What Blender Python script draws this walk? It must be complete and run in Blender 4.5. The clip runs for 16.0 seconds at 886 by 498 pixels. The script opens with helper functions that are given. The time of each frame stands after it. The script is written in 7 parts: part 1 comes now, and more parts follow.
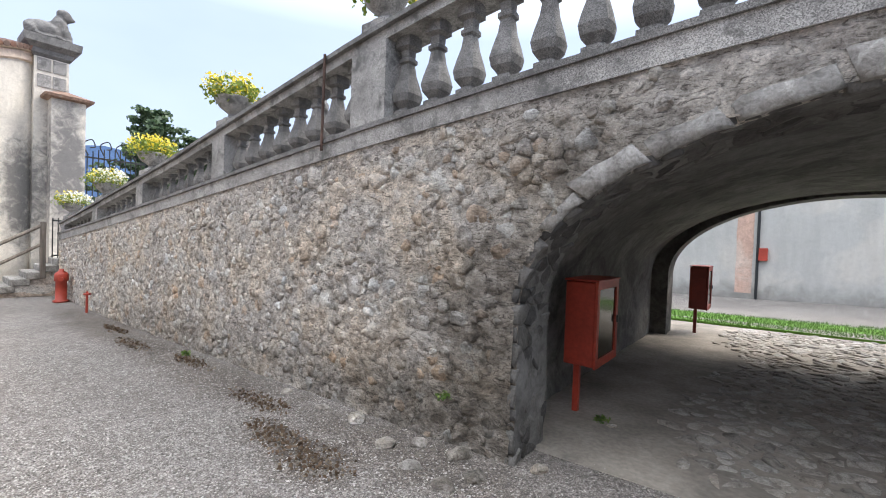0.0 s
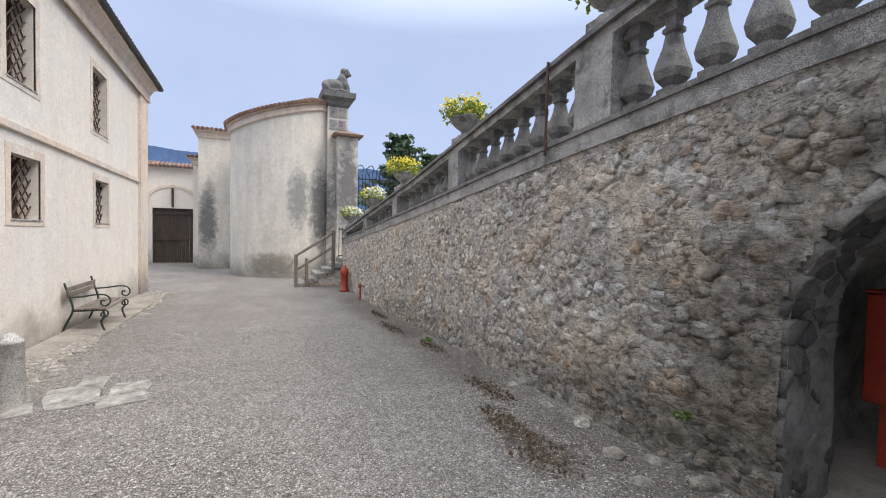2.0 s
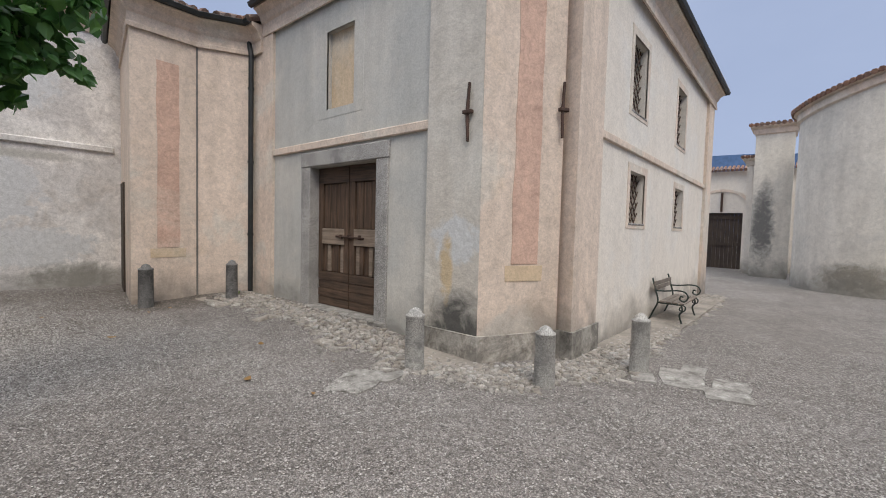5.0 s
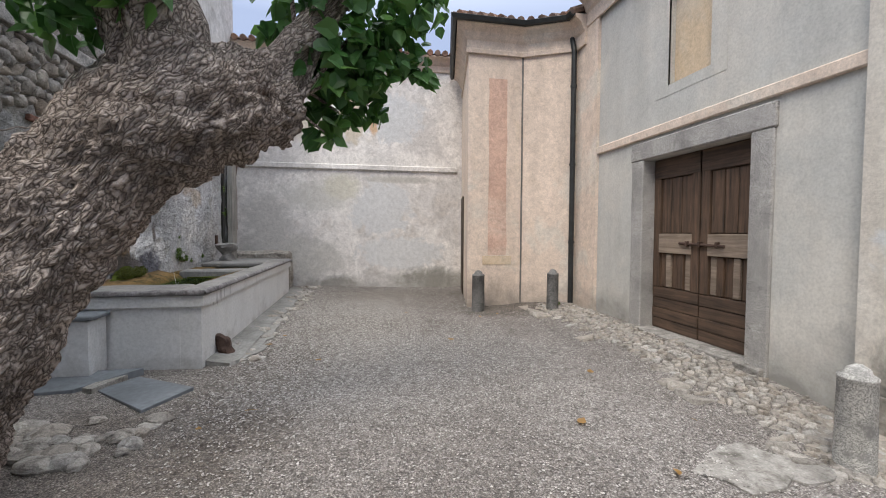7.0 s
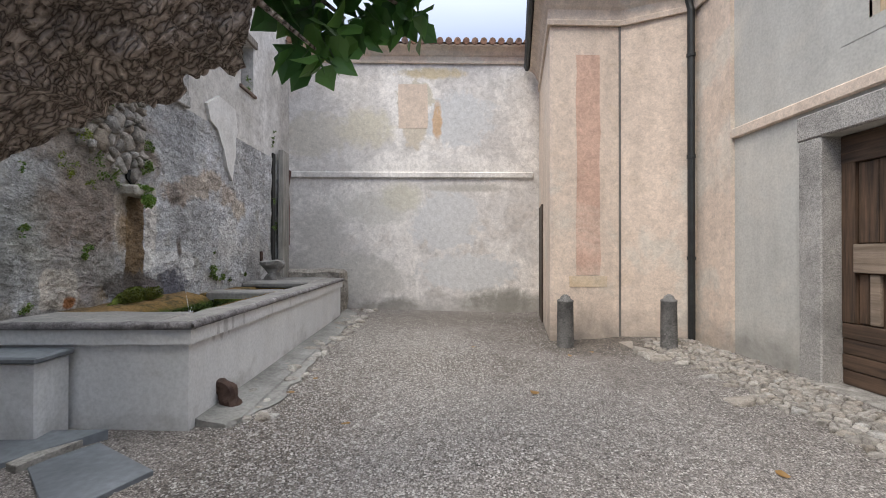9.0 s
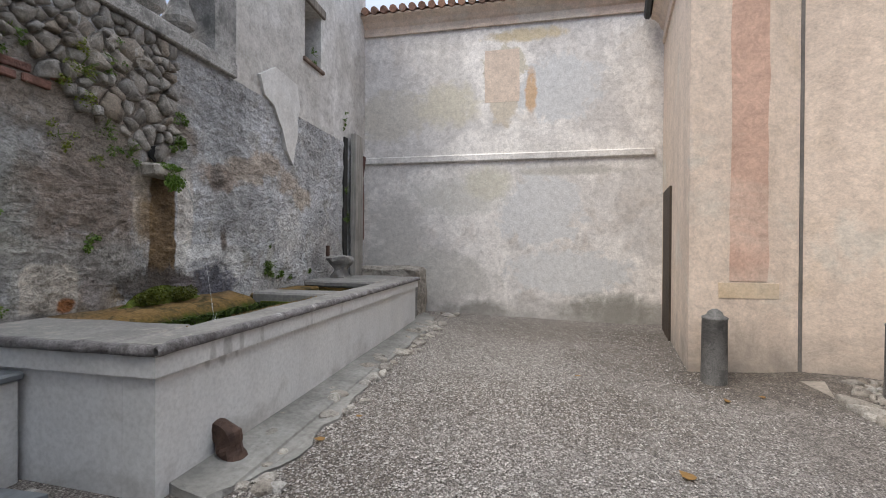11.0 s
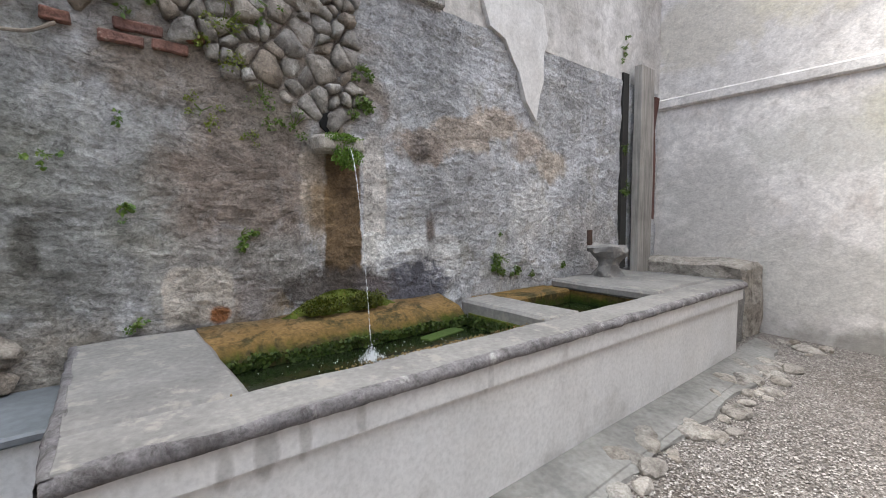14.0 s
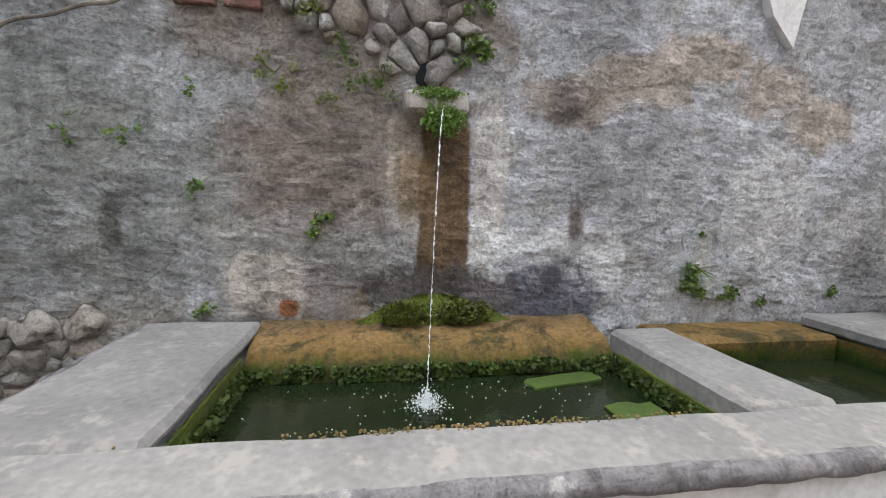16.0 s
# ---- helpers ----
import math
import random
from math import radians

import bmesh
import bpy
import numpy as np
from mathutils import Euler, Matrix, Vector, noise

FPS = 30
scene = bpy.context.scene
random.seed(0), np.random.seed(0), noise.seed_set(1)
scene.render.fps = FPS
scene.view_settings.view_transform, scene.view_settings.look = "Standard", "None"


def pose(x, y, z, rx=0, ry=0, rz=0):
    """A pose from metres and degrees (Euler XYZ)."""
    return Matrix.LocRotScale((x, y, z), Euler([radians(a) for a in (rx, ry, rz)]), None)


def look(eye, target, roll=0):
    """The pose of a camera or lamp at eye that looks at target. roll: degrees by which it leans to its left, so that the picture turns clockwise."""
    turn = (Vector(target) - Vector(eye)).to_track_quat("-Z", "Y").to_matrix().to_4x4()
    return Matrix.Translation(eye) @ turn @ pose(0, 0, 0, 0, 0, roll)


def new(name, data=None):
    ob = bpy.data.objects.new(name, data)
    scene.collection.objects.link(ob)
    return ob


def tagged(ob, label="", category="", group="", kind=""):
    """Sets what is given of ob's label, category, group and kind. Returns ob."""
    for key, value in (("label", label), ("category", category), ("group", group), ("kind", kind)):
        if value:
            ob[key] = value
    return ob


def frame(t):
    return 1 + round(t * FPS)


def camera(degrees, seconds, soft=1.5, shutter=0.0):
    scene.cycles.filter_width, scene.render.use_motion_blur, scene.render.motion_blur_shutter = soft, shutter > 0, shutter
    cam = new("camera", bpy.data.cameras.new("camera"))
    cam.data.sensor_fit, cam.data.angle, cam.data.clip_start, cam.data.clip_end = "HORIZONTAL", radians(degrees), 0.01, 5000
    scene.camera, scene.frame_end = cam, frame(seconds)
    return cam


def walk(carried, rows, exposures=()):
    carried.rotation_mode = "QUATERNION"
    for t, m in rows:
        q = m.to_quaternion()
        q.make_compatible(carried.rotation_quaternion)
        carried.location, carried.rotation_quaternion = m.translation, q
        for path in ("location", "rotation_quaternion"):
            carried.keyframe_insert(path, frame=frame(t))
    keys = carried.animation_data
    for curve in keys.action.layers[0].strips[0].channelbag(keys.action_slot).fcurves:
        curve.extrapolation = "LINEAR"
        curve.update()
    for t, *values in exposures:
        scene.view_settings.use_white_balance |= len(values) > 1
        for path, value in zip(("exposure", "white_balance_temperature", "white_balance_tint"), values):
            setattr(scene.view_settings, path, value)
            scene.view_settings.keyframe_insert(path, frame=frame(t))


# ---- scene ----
# The camera and its walk.
cam = camera(92.3, 16.0, soft=1.0)
PATH = [
    (0, (0.028, -0.021, 1.521), (-1.193, 1.562, 1.479), 2.1),
    (0.5, (-0.014, -0.069, 1.534), (-1.427, 1.346, 1.475), 2.1),
    (1, (-0.026, -0.118, 1.53), (-1.58, 1.139, 1.467), 2.1),
    (1.5, (-0.002, -0.143, 1.532), (-1.706, 0.903, 1.465), 1.6),
    (2, (0.05, -0.153, 1.535), (-1.777, 0.66, 1.469), 1.2),
    (2.5, (0.09, -0.162, 1.542), (-1.829, 0.397, 1.472), 0.6),
    (3, (0.104, -0.24, 1.539), (-1.876, 0.032, 1.47), 0.5),
    (3.5, (0.158, -0.405, 1.514), (-1.84, -0.449, 1.439), 1.0),
    (4, (0.241, -0.586, 1.503), (-1.715, -0.993, 1.418), 1.2),
    (4.5, (0.225, -0.731, 1.47), (-1.562, -1.624, 1.374), 1.3),
    (5, (0.075, -0.902, 1.455), (-1.456, -2.185, 1.358), 1.5),
    (5.2, (0.026, -0.958, 1.434), (-1.38, -2.378, 1.337), 1.5),
    (7.3, (-0.213, -2.223, 1.397), (-0.506, -4.201, 1.326), 0.1),
    (7.5, (-0.21, -2.384, 1.382), (-0.485, -4.364, 1.322), -0.0),
    (8, (-0.239, -2.737, 1.359), (-0.449, -4.725, 1.316), -0.1),
    (8.5, (-0.351, -3.131, 1.365), (-0.426, -5.129, 1.366), -0.0),
    (8.7, (-0.385, -3.28, 1.342), (-0.438, -5.279, 1.351), 0.0),
    (10.8, (-0.404, -4.787, 1.31), (-0.103, -6.764, 1.305), 0.5),
    (11, (-0.417, -4.897, 1.309), (-0.018, -6.857, 1.3), 0.4),
    (11.5, (-0.452, -5.24, 1.33), (0.228, -7.121, 1.315), 0.3),
    (12, (-0.408, -5.551, 1.35), (0.487, -7.339, 1.295), 0.4),
    (12.5, (-0.282, -5.867, 1.394), (0.819, -7.534, 1.314), -0.9),
    (13, (-0.22, -6.228, 1.424), (1.147, -7.684, 1.325), -0.9),
    (13.5, (-0.127, -6.545, 1.435), (1.351, -7.886, 1.305), -0.5),
    (14, (0.0, -6.856, 1.444), (1.559, -8.101, 1.307), -0.3),
    (14.5, (0.072, -7.147, 1.452), (1.854, -8.044, 1.311), -0.6),
    (15, (0.153, -7.409, 1.44), (2.002, -8.151, 1.267), 0.7),
    (15.5, (0.37, -7.651, 1.44), (2.284, -8.197, 1.245), 1.4),
    (16, (0.533, -7.853, 1.44), (2.496, -8.179, 1.237), 1.4),
]
walk(cam, [(t, look(eye, target, roll)) for t, eye, target, roll in PATH], [(0, 1.0), (1.2, 0.7), (2.5, 0.3), (5, 0.0), (7.5, 0.42), (11, 0.34), (13.5, 0.87), (16, 1.16)])

# Daylight: a bright hazy sky and a soft sun.
world = bpy.data.worlds.new("world")
scene.world = world
world.use_nodes = True
wn, wl = world.node_tree.nodes, world.node_tree.links
SUN_EL, SUN_AZ = 52.0, 35.0  # degrees above the horizon, and from +y towards +x
sky = wn.new("ShaderNodeTexSky")
sky.sky_type, sky.sun_disc = "NISHITA", False
sky.sun_elevation, sky.sun_rotation = radians(SUN_EL), radians(SUN_AZ)
sky.air_density, sky.dust_density, sky.ozone_density = 1.0, 2.0, 1.0
# thin cloud veils over the blue
wtc, wmap = wn.new("ShaderNodeTexCoord"), wn.new("ShaderNodeMapping")
wmap.inputs["Scale"].default_value = (1.0, 1.6, 4.0)
wno, wra, wmx = wn.new("ShaderNodeTexNoise"), wn.new("ShaderNodeValToRGB"), wn.new("ShaderNodeMixRGB")
wno.inputs["Scale"].default_value, wno.inputs["Detail"].default_value = 1.6, 4.0
wra.color_ramp.elements[0].position, wra.color_ramp.elements[1].position = 0.3, 0.75
wra.color_ramp.elements[0].color, wra.color_ramp.elements[1].color = (0.80, 0.80, 0.80, 1), (0.97, 0.97, 0.97, 1)
wmx.inputs[2].default_value = (5.3, 5.85, 6.9, 1)
wl.new(wtc.outputs["Generated"], wmap.inputs[0]); wl.new(wmap.outputs[0], wno.inputs["Vector"])
wl.new(wno.outputs[0], wra.inputs[0]); wl.new(wra.outputs[0], wmx.inputs[0]); wl.new(sky.outputs[0], wmx.inputs[1])
# an overcast sky brightens towards the zenith
wse, wmr, wgr = wn.new("ShaderNodeSeparateXYZ"), wn.new("ShaderNodeMapRange"), wn.new("ShaderNodeMixRGB")
wgr.blend_type, wgr.inputs[0].default_value = "MULTIPLY", 1.0
wmr.inputs[1].default_value, wmr.inputs[2].default_value = 0.42, 0.97
wl.new(wtc.outputs["Generated"], wse.inputs[0]); wl.new(wse.outputs[2], wmr.inputs[0])
wti = wn.new("ShaderNodeMixRGB")
wti.inputs[1].default_value, wti.inputs[2].default_value = (0.68, 0.735, 0.875, 1), (4.0, 3.75, 3.35, 1)
wl.new(wmr.outputs[0], wti.inputs[0])
wl.new(wmx.outputs[0], wgr.inputs[1]); wl.new(wti.outputs[0], wgr.inputs[2])
wl.new(wgr.outputs[0], wn["Background"].inputs[0])
wn["Background"].inputs[1].default_value = 0.118
sun = new("sun", bpy.data.lights.new("sun", "SUN"))
sun.data.energy, sun.data.angle, sun.data.color = 1.45, radians(22), (1.0, 0.93, 0.83)
sa, se = radians(SUN_AZ), radians(SUN_EL)
sun.matrix_world = look((math.sin(sa) * math.cos(se) * 30, math.cos(sa) * math.cos(se) * 30, math.sin(se) * 30), (0, 0, 0))

# ---- materials ----
def nodes_of(name, rough=0.8, metal=0.0):
    m = bpy.data.materials.new(name)
    m.use_nodes = True
    n, l = m.node_tree.nodes, m.node_tree.links
    b = n["Principled BSDF"]
    b.inputs["Roughness"].default_value, b.inputs["Metallic"].default_value = rough, metal
    return m, n, l, b


def coords(n, l, space, stretch=(1, 1, 1)):
    mp = n.new("ShaderNodeMapping")
    mp.inputs["Scale"].default_value = stretch
    if space == "world":
        l.new(n.new("ShaderNodeNewGeometry").outputs["Position"], mp.inputs[0])
    else:
        l.new(n.new("ShaderNodeTexCoord").outputs["Object"], mp.inputs[0])
    return mp.outputs[0]


def fbm(n, l, vec, scale, detail=5.0, rough=0.6, warp=0.0):
    t = n.new("ShaderNodeTexNoise")
    t.inputs["Scale"].default_value, t.inputs["Detail"].default_value, t.inputs["Roughness"].default_value = scale, detail, rough
    t.inputs["Distortion"].default_value = warp
    l.new(vec, t.inputs["Vector"])
    return t.outputs[0]


def ramp(n, l, fac, stops):
    r = n.new("ShaderNodeValToRGB")
    els = r.color_ramp.elements
    while len(els) < len(stops):
        els.new(0.5)
    for e, (p, c) in zip(els, stops):
        e.position, e.color = p, (*c, 1) if len(c) == 3 else c
    l.new(fac, r.inputs[0])
    return r.outputs[0]


def mask(n, l, fac, lo, hi):
    return ramp(n, l, fac, [(lo, (0, 0, 0)), (hi, (1, 1, 1))])


def mixc(n, l, fac, a, b, mode="MIX"):
    x = n.new("ShaderNodeMixRGB")
    x.blend_type = mode
    for i, v in ((0, fac), (1, a), (2, b)):
        if isinstance(v, (int, float)):
            x.inputs[i].default_value = v
        elif isinstance(v, tuple):
            x.inputs[i].default_value = (*v, 1)
        else:
            l.new(v, x.inputs[i])
    return x.outputs[0]


def bumped(n, l, b, pairs):
    last = None
    for h, strength, dist in pairs:
        u = n.new("ShaderNodeBump")
        u.inputs["Strength"].default_value, u.inputs["Distance"].default_value = strength, dist
        l.new(h, u.inputs["Height"])
        if last:
            l.new(last, u.inputs["Normal"])
        last = u.outputs[0]
    l.new(last, b.inputs["Normal"])


def simple(name, col, rough=0.7, metal=0.0, var=0.25, scale=8.0, bump=0.3, dist=0.004, space="object", stretch=(1, 1, 1), spots=None):
    """A plain surface with two scales of variation and fine relief."""
    m, n, l, b = nodes_of(name, rough, metal)
    v = coords(n, l, space, stretch)
    big, fine = fbm(n, l, v, scale * 0.25, 4), fbm(n, l, v, scale * 4, 6)
    c = ramp(n, l, big, [(0.3, tuple(x * (1 - var) for x in col)), (0.7, tuple(min(1, x * (1 + var)) for x in col))])
    c = mixc(n, l, 0.35, c, ramp(n, l, fine, [(0.3, (0.35, 0.35, 0.35)), (0.7, (1.15, 1.15, 1.15))]), "MULTIPLY")
    if spots:
        c = mixc(n, l, mask(n, l, fbm(n, l, v, scale, 6, 0.65), spots[1], spots[1] + 0.1), c, spots[0])
    l.new(c, b.inputs["Base Color"])
    bumped(n, l, b, [(big, bump * 0.4, dist * 3), (fine, bump, dist)])
    return m


def blob(n, l, vec, cy, cz, sy, sz, hard=0.3, ax=1, az=2, power=2.0, ragged=3.6, grain=3.8):
    """A stain of its own ragged shape on a wall, 1 inside."""
    sp = n.new("ShaderNodeSeparateXYZ")
    l.new(vec, sp.inputs[0])
    def lin(sock, c, s):
        a = n.new("ShaderNodeMath")
        a.operation = "MULTIPLY_ADD"
        a.inputs[1].default_value, a.inputs[2].default_value = 1 / s, -c / s
        l.new(sock, a.inputs[0])
        p = n.new("ShaderNodeMath")
        p.operation = "POWER"
        ab = n.new("ShaderNodeMath")
        ab.operation = "ABSOLUTE"
        l.new(a.outputs[0], ab.inputs[0])
        p.inputs[1].default_value = power
        l.new(ab.outputs[0], p.inputs[0])
        return p.outputs[0]
    s = n.new("ShaderNodeMath")
    l.new(lin(sp.outputs[ax], cy, sy), s.inputs[0]); l.new(lin(sp.outputs[az], cz, sz), s.inputs[1])
    k = n.new("ShaderNodeMath")
    k.operation = "MULTIPLY_ADD"
    l.new(fbm(n, l, vec, grain, 9, 0.66, 0.6), k.inputs[0])
    k.inputs[1].default_value = ragged
    l.new(s.outputs[0], k.inputs[2])
    return mask(n, l, scaled(n, l, k.outputs[0], -0.4, 0.48 + 0.2 * ragged), 0.5 - hard * 0.35, 0.5 + hard * 0.35)


def scaled(n, l, sock, m, a):
    k = n.new("ShaderNodeMath")
    k.operation = "MULTIPLY_ADD"
    k.use_clamp = True
    k.inputs[1].default_value, k.inputs[2].default_value = m, a + 0.42
    l.new(sock, k.inputs[0])
    return k.outputs[0]


def plaster(name, col, patch, stain, stain_at=0.6, patch_at=0.56, rough=0.9, streak=0.35, dirt_top=None, relief=1.0, contrast=0.6, blobs=(), grit=0.0, along=1, edge=0.06):
    """Old lime plaster: patches of another coat, vertical streaks, flakes; damp along a height band with a ragged edge."""
    m, n, l, b = nodes_of(name, rough)
    v = coords(n, l, "world")
    vs = coords(n, l, "world", (2.2, 2.2, 0.35))
    big, mid, fine = fbm(n, l, v, 0.55, 6, 0.6, 0.4), fbm(n, l, v, 1.7, 7, 0.65, 0.6), fbm(n, l, v, 38, 5, 0.6)
    c = mixc(n, l, mask(n, l, big, patch_at - edge, patch_at + edge), col, patch)
    c = mixc(n, l, mixc(n, l, 1.0, mask(n, l, mid, stain_at, stain_at + 0.12), (0.6, 0.6, 0.6), "MULTIPLY"), c, stain)
    c = mixc(n, l, streak, c, ramp(n, l, fbm(n, l, vs, 1.3, 6, 0.65), [(0.3, (0.62, 0.6, 0.58)), (0.62, (1.1, 1.1, 1.1))]), "MULTIPLY")
    flake = fbm(n, l, v, 4.5, 8, 0.7, 0.3)
    mott = fbm(n, l, v, 8.0, 8, 0.75, 0.8)
    c = mixc(n, l, min(1.0, 0.5 * contrast), c, ramp(n, l, mott, [(0.32, (0.5, 0.48, 0.46)), (0.5, (0.96, 0.96, 0.96)), (0.68, (1.3, 1.3, 1.3))]), "MULTIPLY")
    c = mixc(n, l, min(1.0, 0.35 * contrast), c, ramp(n, l, fbm(n, l, v, 2.6, 6, 0.7, 1.2), [(0.36, (0.68, 0.66, 0.63)), (0.5, (1.0, 1.0, 1.0)), (0.62, (1.2, 1.2, 1.2))]), "MULTIPLY")
    for cy, cz, sy, sz, tint, hard in blobs:
        c = mixc(n, l, blob(n, l, v, cy, cz, sy, sz, hard, along), c, mixc(n, l, mott, tuple(x * 0.6 for x in tint), tuple(min(0.8, x * 1.35) for x in tint)))
    c = mixc(n, l, mask(n, l, flake, 0.66, 0.74), c, tuple(min(0.85, x * 1.1) for x in col))
    c = mixc(n, l, 0.4, c, ramp(n, l, fine, [(0.25, (0.6, 0.6, 0.6)), (0.6, (1.12, 1.12, 1.12))]), "MULTIPLY")
    if grit:
        c = mixc(n, l, grit, c, ramp(n, l, fbm(n, l, v, 14, 10, 0.85, 0.4), [(0.38, (0.3, 0.3, 0.3)), (0.48, (0.9, 0.9, 0.9)), (0.62, (1.3, 1.3, 1.29))]), "MULTIPLY")
    if dirt_top is not None:
        sp = n.new("ShaderNodeSeparateXYZ")
        l.new(v, sp.inputs[0])
        add = n.new("ShaderNodeMath")
        add.operation = "MULTIPLY_ADD"
        l.new(mid, add.inputs[0]); add.inputs[1].default_value = -1.5
        l.new(sp.outputs[2], add.inputs[2])
        lo = n.new("ShaderNodeMapRange")
        lo.inputs[1].default_value, lo.inputs[2].default_value = dirt_top[0] - 0.75, dirt_top[1] - 0.75
        lo.inputs[3].default_value, lo.inputs[4].default_value = 0.85, 0.0
        l.new(add.outputs[0], lo.inputs[0])
        c = mixc(n, l, lo.outputs[0], c, mixc(n, l, flake, dirt_top[2], tuple(x * 0.35 for x in dirt_top[2])))
    l.new(c, b.inputs["Base Color"])
    bumped(n, l, b, [(mid, 0.5 * relief, 0.03), (flake, 0.5 * relief, 0.012), (fine, 0.5 * relief, 0.004)])
    return m


def stone_mat(name, cols, scale=6.0, lichen=(0.42, 0.42, 0.40), amount=0.62, rough=0.88, vary=True, bump=0.8, damp=False, gain=1.0, slaty=0.0):
    """Field stone: each piece takes its own tone, with lichen and grain."""
    m, n, l, b = nodes_of(name, rough)
    cols = [tuple(min(0.8, x * gain) for x in k) for k in cols]
    v = coords(n, l, "world")
    mid, fine = fbm(n, l, v, scale, 7, 0.65, 0.4), fbm(n, l, v, scale * 9, 5)
    if vary:
        isl, obi = n.new("ShaderNodeNewGeometry"), n.new("ShaderNodeObjectInfo")
        addr = n.new("ShaderNodeMath")
        addr.operation = "ADD"
        l.new(isl.outputs["Random Per Island"], addr.inputs[0]); l.new(obi.outputs["Random"], addr.inputs[1])
        fr = n.new("ShaderNodeMath")
        fr.operation = "FRACT"
        l.new(addr.outputs[0], fr.inputs[0])
        c = ramp(n, l, fr.outputs[0], [(i / max(1, len(cols) - 1), k) for i, k in enumerate(cols)])
    else:
        c = ramp(n, l, fbm(n, l, v, scale * 0.35, 4), [(0.3 + 0.4 * i / max(1, len(cols) - 1), k) for i, k in enumerate(cols)])
    c = mixc(n, l, mask(n, l, mid, amount, amount + 0.09), c, lichen)
    c = mixc(n, l, 0.8, c, ramp(n, l, mid, [(0.34, (0.36, 0.34, 0.32)), (0.5, (0.95, 0.95, 0.95)), (0.66, (1.25, 1.25, 1.25))]), "MULTIPLY")
    c = mixc(n, l, 0.5, c, ramp(n, l, fine, [(0.3, (0.5, 0.5, 0.5)), (0.65, (1.2, 1.2, 1.2))]), "MULTIPLY")
    if slaty:
        sl = fbm(n, l, coords(n, l, "world", (1, 1, 2.6)), 9, 9, 0.7, 2.2)
        # thin dark lines put the shade of recessed crevices into the colour
        c = mixc(n, l, slaty, c, ramp(n, l, sl, [(0.40, (0.22, 0.205, 0.19)), (0.455, (0.85, 0.84, 0.83)), (0.54, (1.0, 1.0, 1.0)), (0.62, (1.28, 1.28, 1.28))]), "MULTIPLY")
        tone = fbm(n, l, v, 1.3, 5, 0.6, 0.5)
        c = mixc(n, l, 0.7, c, ramp(n, l, tone, [(0.36, (0.80, 0.79, 0.80)), (0.5, (1.0, 1.0, 1.0)), (0.64, (1.12, 1.02, 0.90))]), "MULTIPLY")
    if damp:
        for cx, cz, sx, sz, amt in ((-1.35, 0.6, 0.75, 1.3, 1.0), (-1.9, 0.9, 0.9, 0.7, 0.6), (-2.3, 0.1, 1.0, 0.35, 0.7), (-1.0, 1.9, 0.5, 0.4, 0.6), (-3.0, 0.0, 1.6, 0.35, 0.6), (-7.0, -0.2, 4.0, 0.3, 0.5), (-1.2, 2.3, 1.2, 0.3, 0.4)):
            c = mixc(n, l, mixc(n, l, 1.0, blob(n, l, v, cx, cz, sx, sz, 1.0, 0), (amt, amt, amt), "MULTIPLY"), c, mixc(n, l, 1.0, c, (0.52, 0.50, 0.47), "MULTIPLY"))
    l.new(c, b.inputs["Base Color"])
    chip = fbm(n, l, v, scale * 3.2, 8, 0.72, 1.2)
    c = mixc(n, l, 0.55, c, ramp(n, l, chip, [(0.36, (0.42, 0.40, 0.38)), (0.47, (0.96, 0.96, 0.96)), (0.64, (1.22, 1.22, 1.22))]), "MULTIPLY")
    l.new(c, b.inputs["Base Color"])
    bumped(n, l, b, [(mid, bump, 0.03), (chip, bump, 0.014), (fine, bump * 0.7, 0.005)] + ([(sl, 1.0, 0.03)] if slaty else []))
    return m


def granite(name, col, scale=1.0, moss=None):
    """Speckled cut granite, weathered."""
    m, n, l, b = nodes_of(name, 0.85)
    v = coords(n, l, "world")
    sp = n.new("ShaderNodeTexVoronoi")
    sp.inputs["Scale"].default_value = 160 * scale
    l.new(v, sp.inputs["Vector"])
    big, fine = fbm(n, l, v, 2.0, 6, 0.65), fbm(n, l, v, 60, 4)
    c = ramp(n, l, sp.outputs["Color"], [(0.15, tuple(x * 0.45 for x in col)), (0.5, col), (0.85, tuple(min(0.9, x * 1.5) for x in col))])
    c = mixc(n, l, 0.7, c, ramp(n, l, big, [(0.32, (0.42, 0.41, 0.4)), (0.62, (1.15, 1.13, 1.1))]), "MULTIPLY")
    if moss:
        c = mixc(n, l, mask(n, l, fbm(n, l, v, 5, 8, 0.75), 0.5, 0.64), c, moss)
    l.new(c, b.inputs["Base Color"])
    bumped(n, l, b, [(big, 0.3, 0.02), (fine, 0.5, 0.003)])
    return m


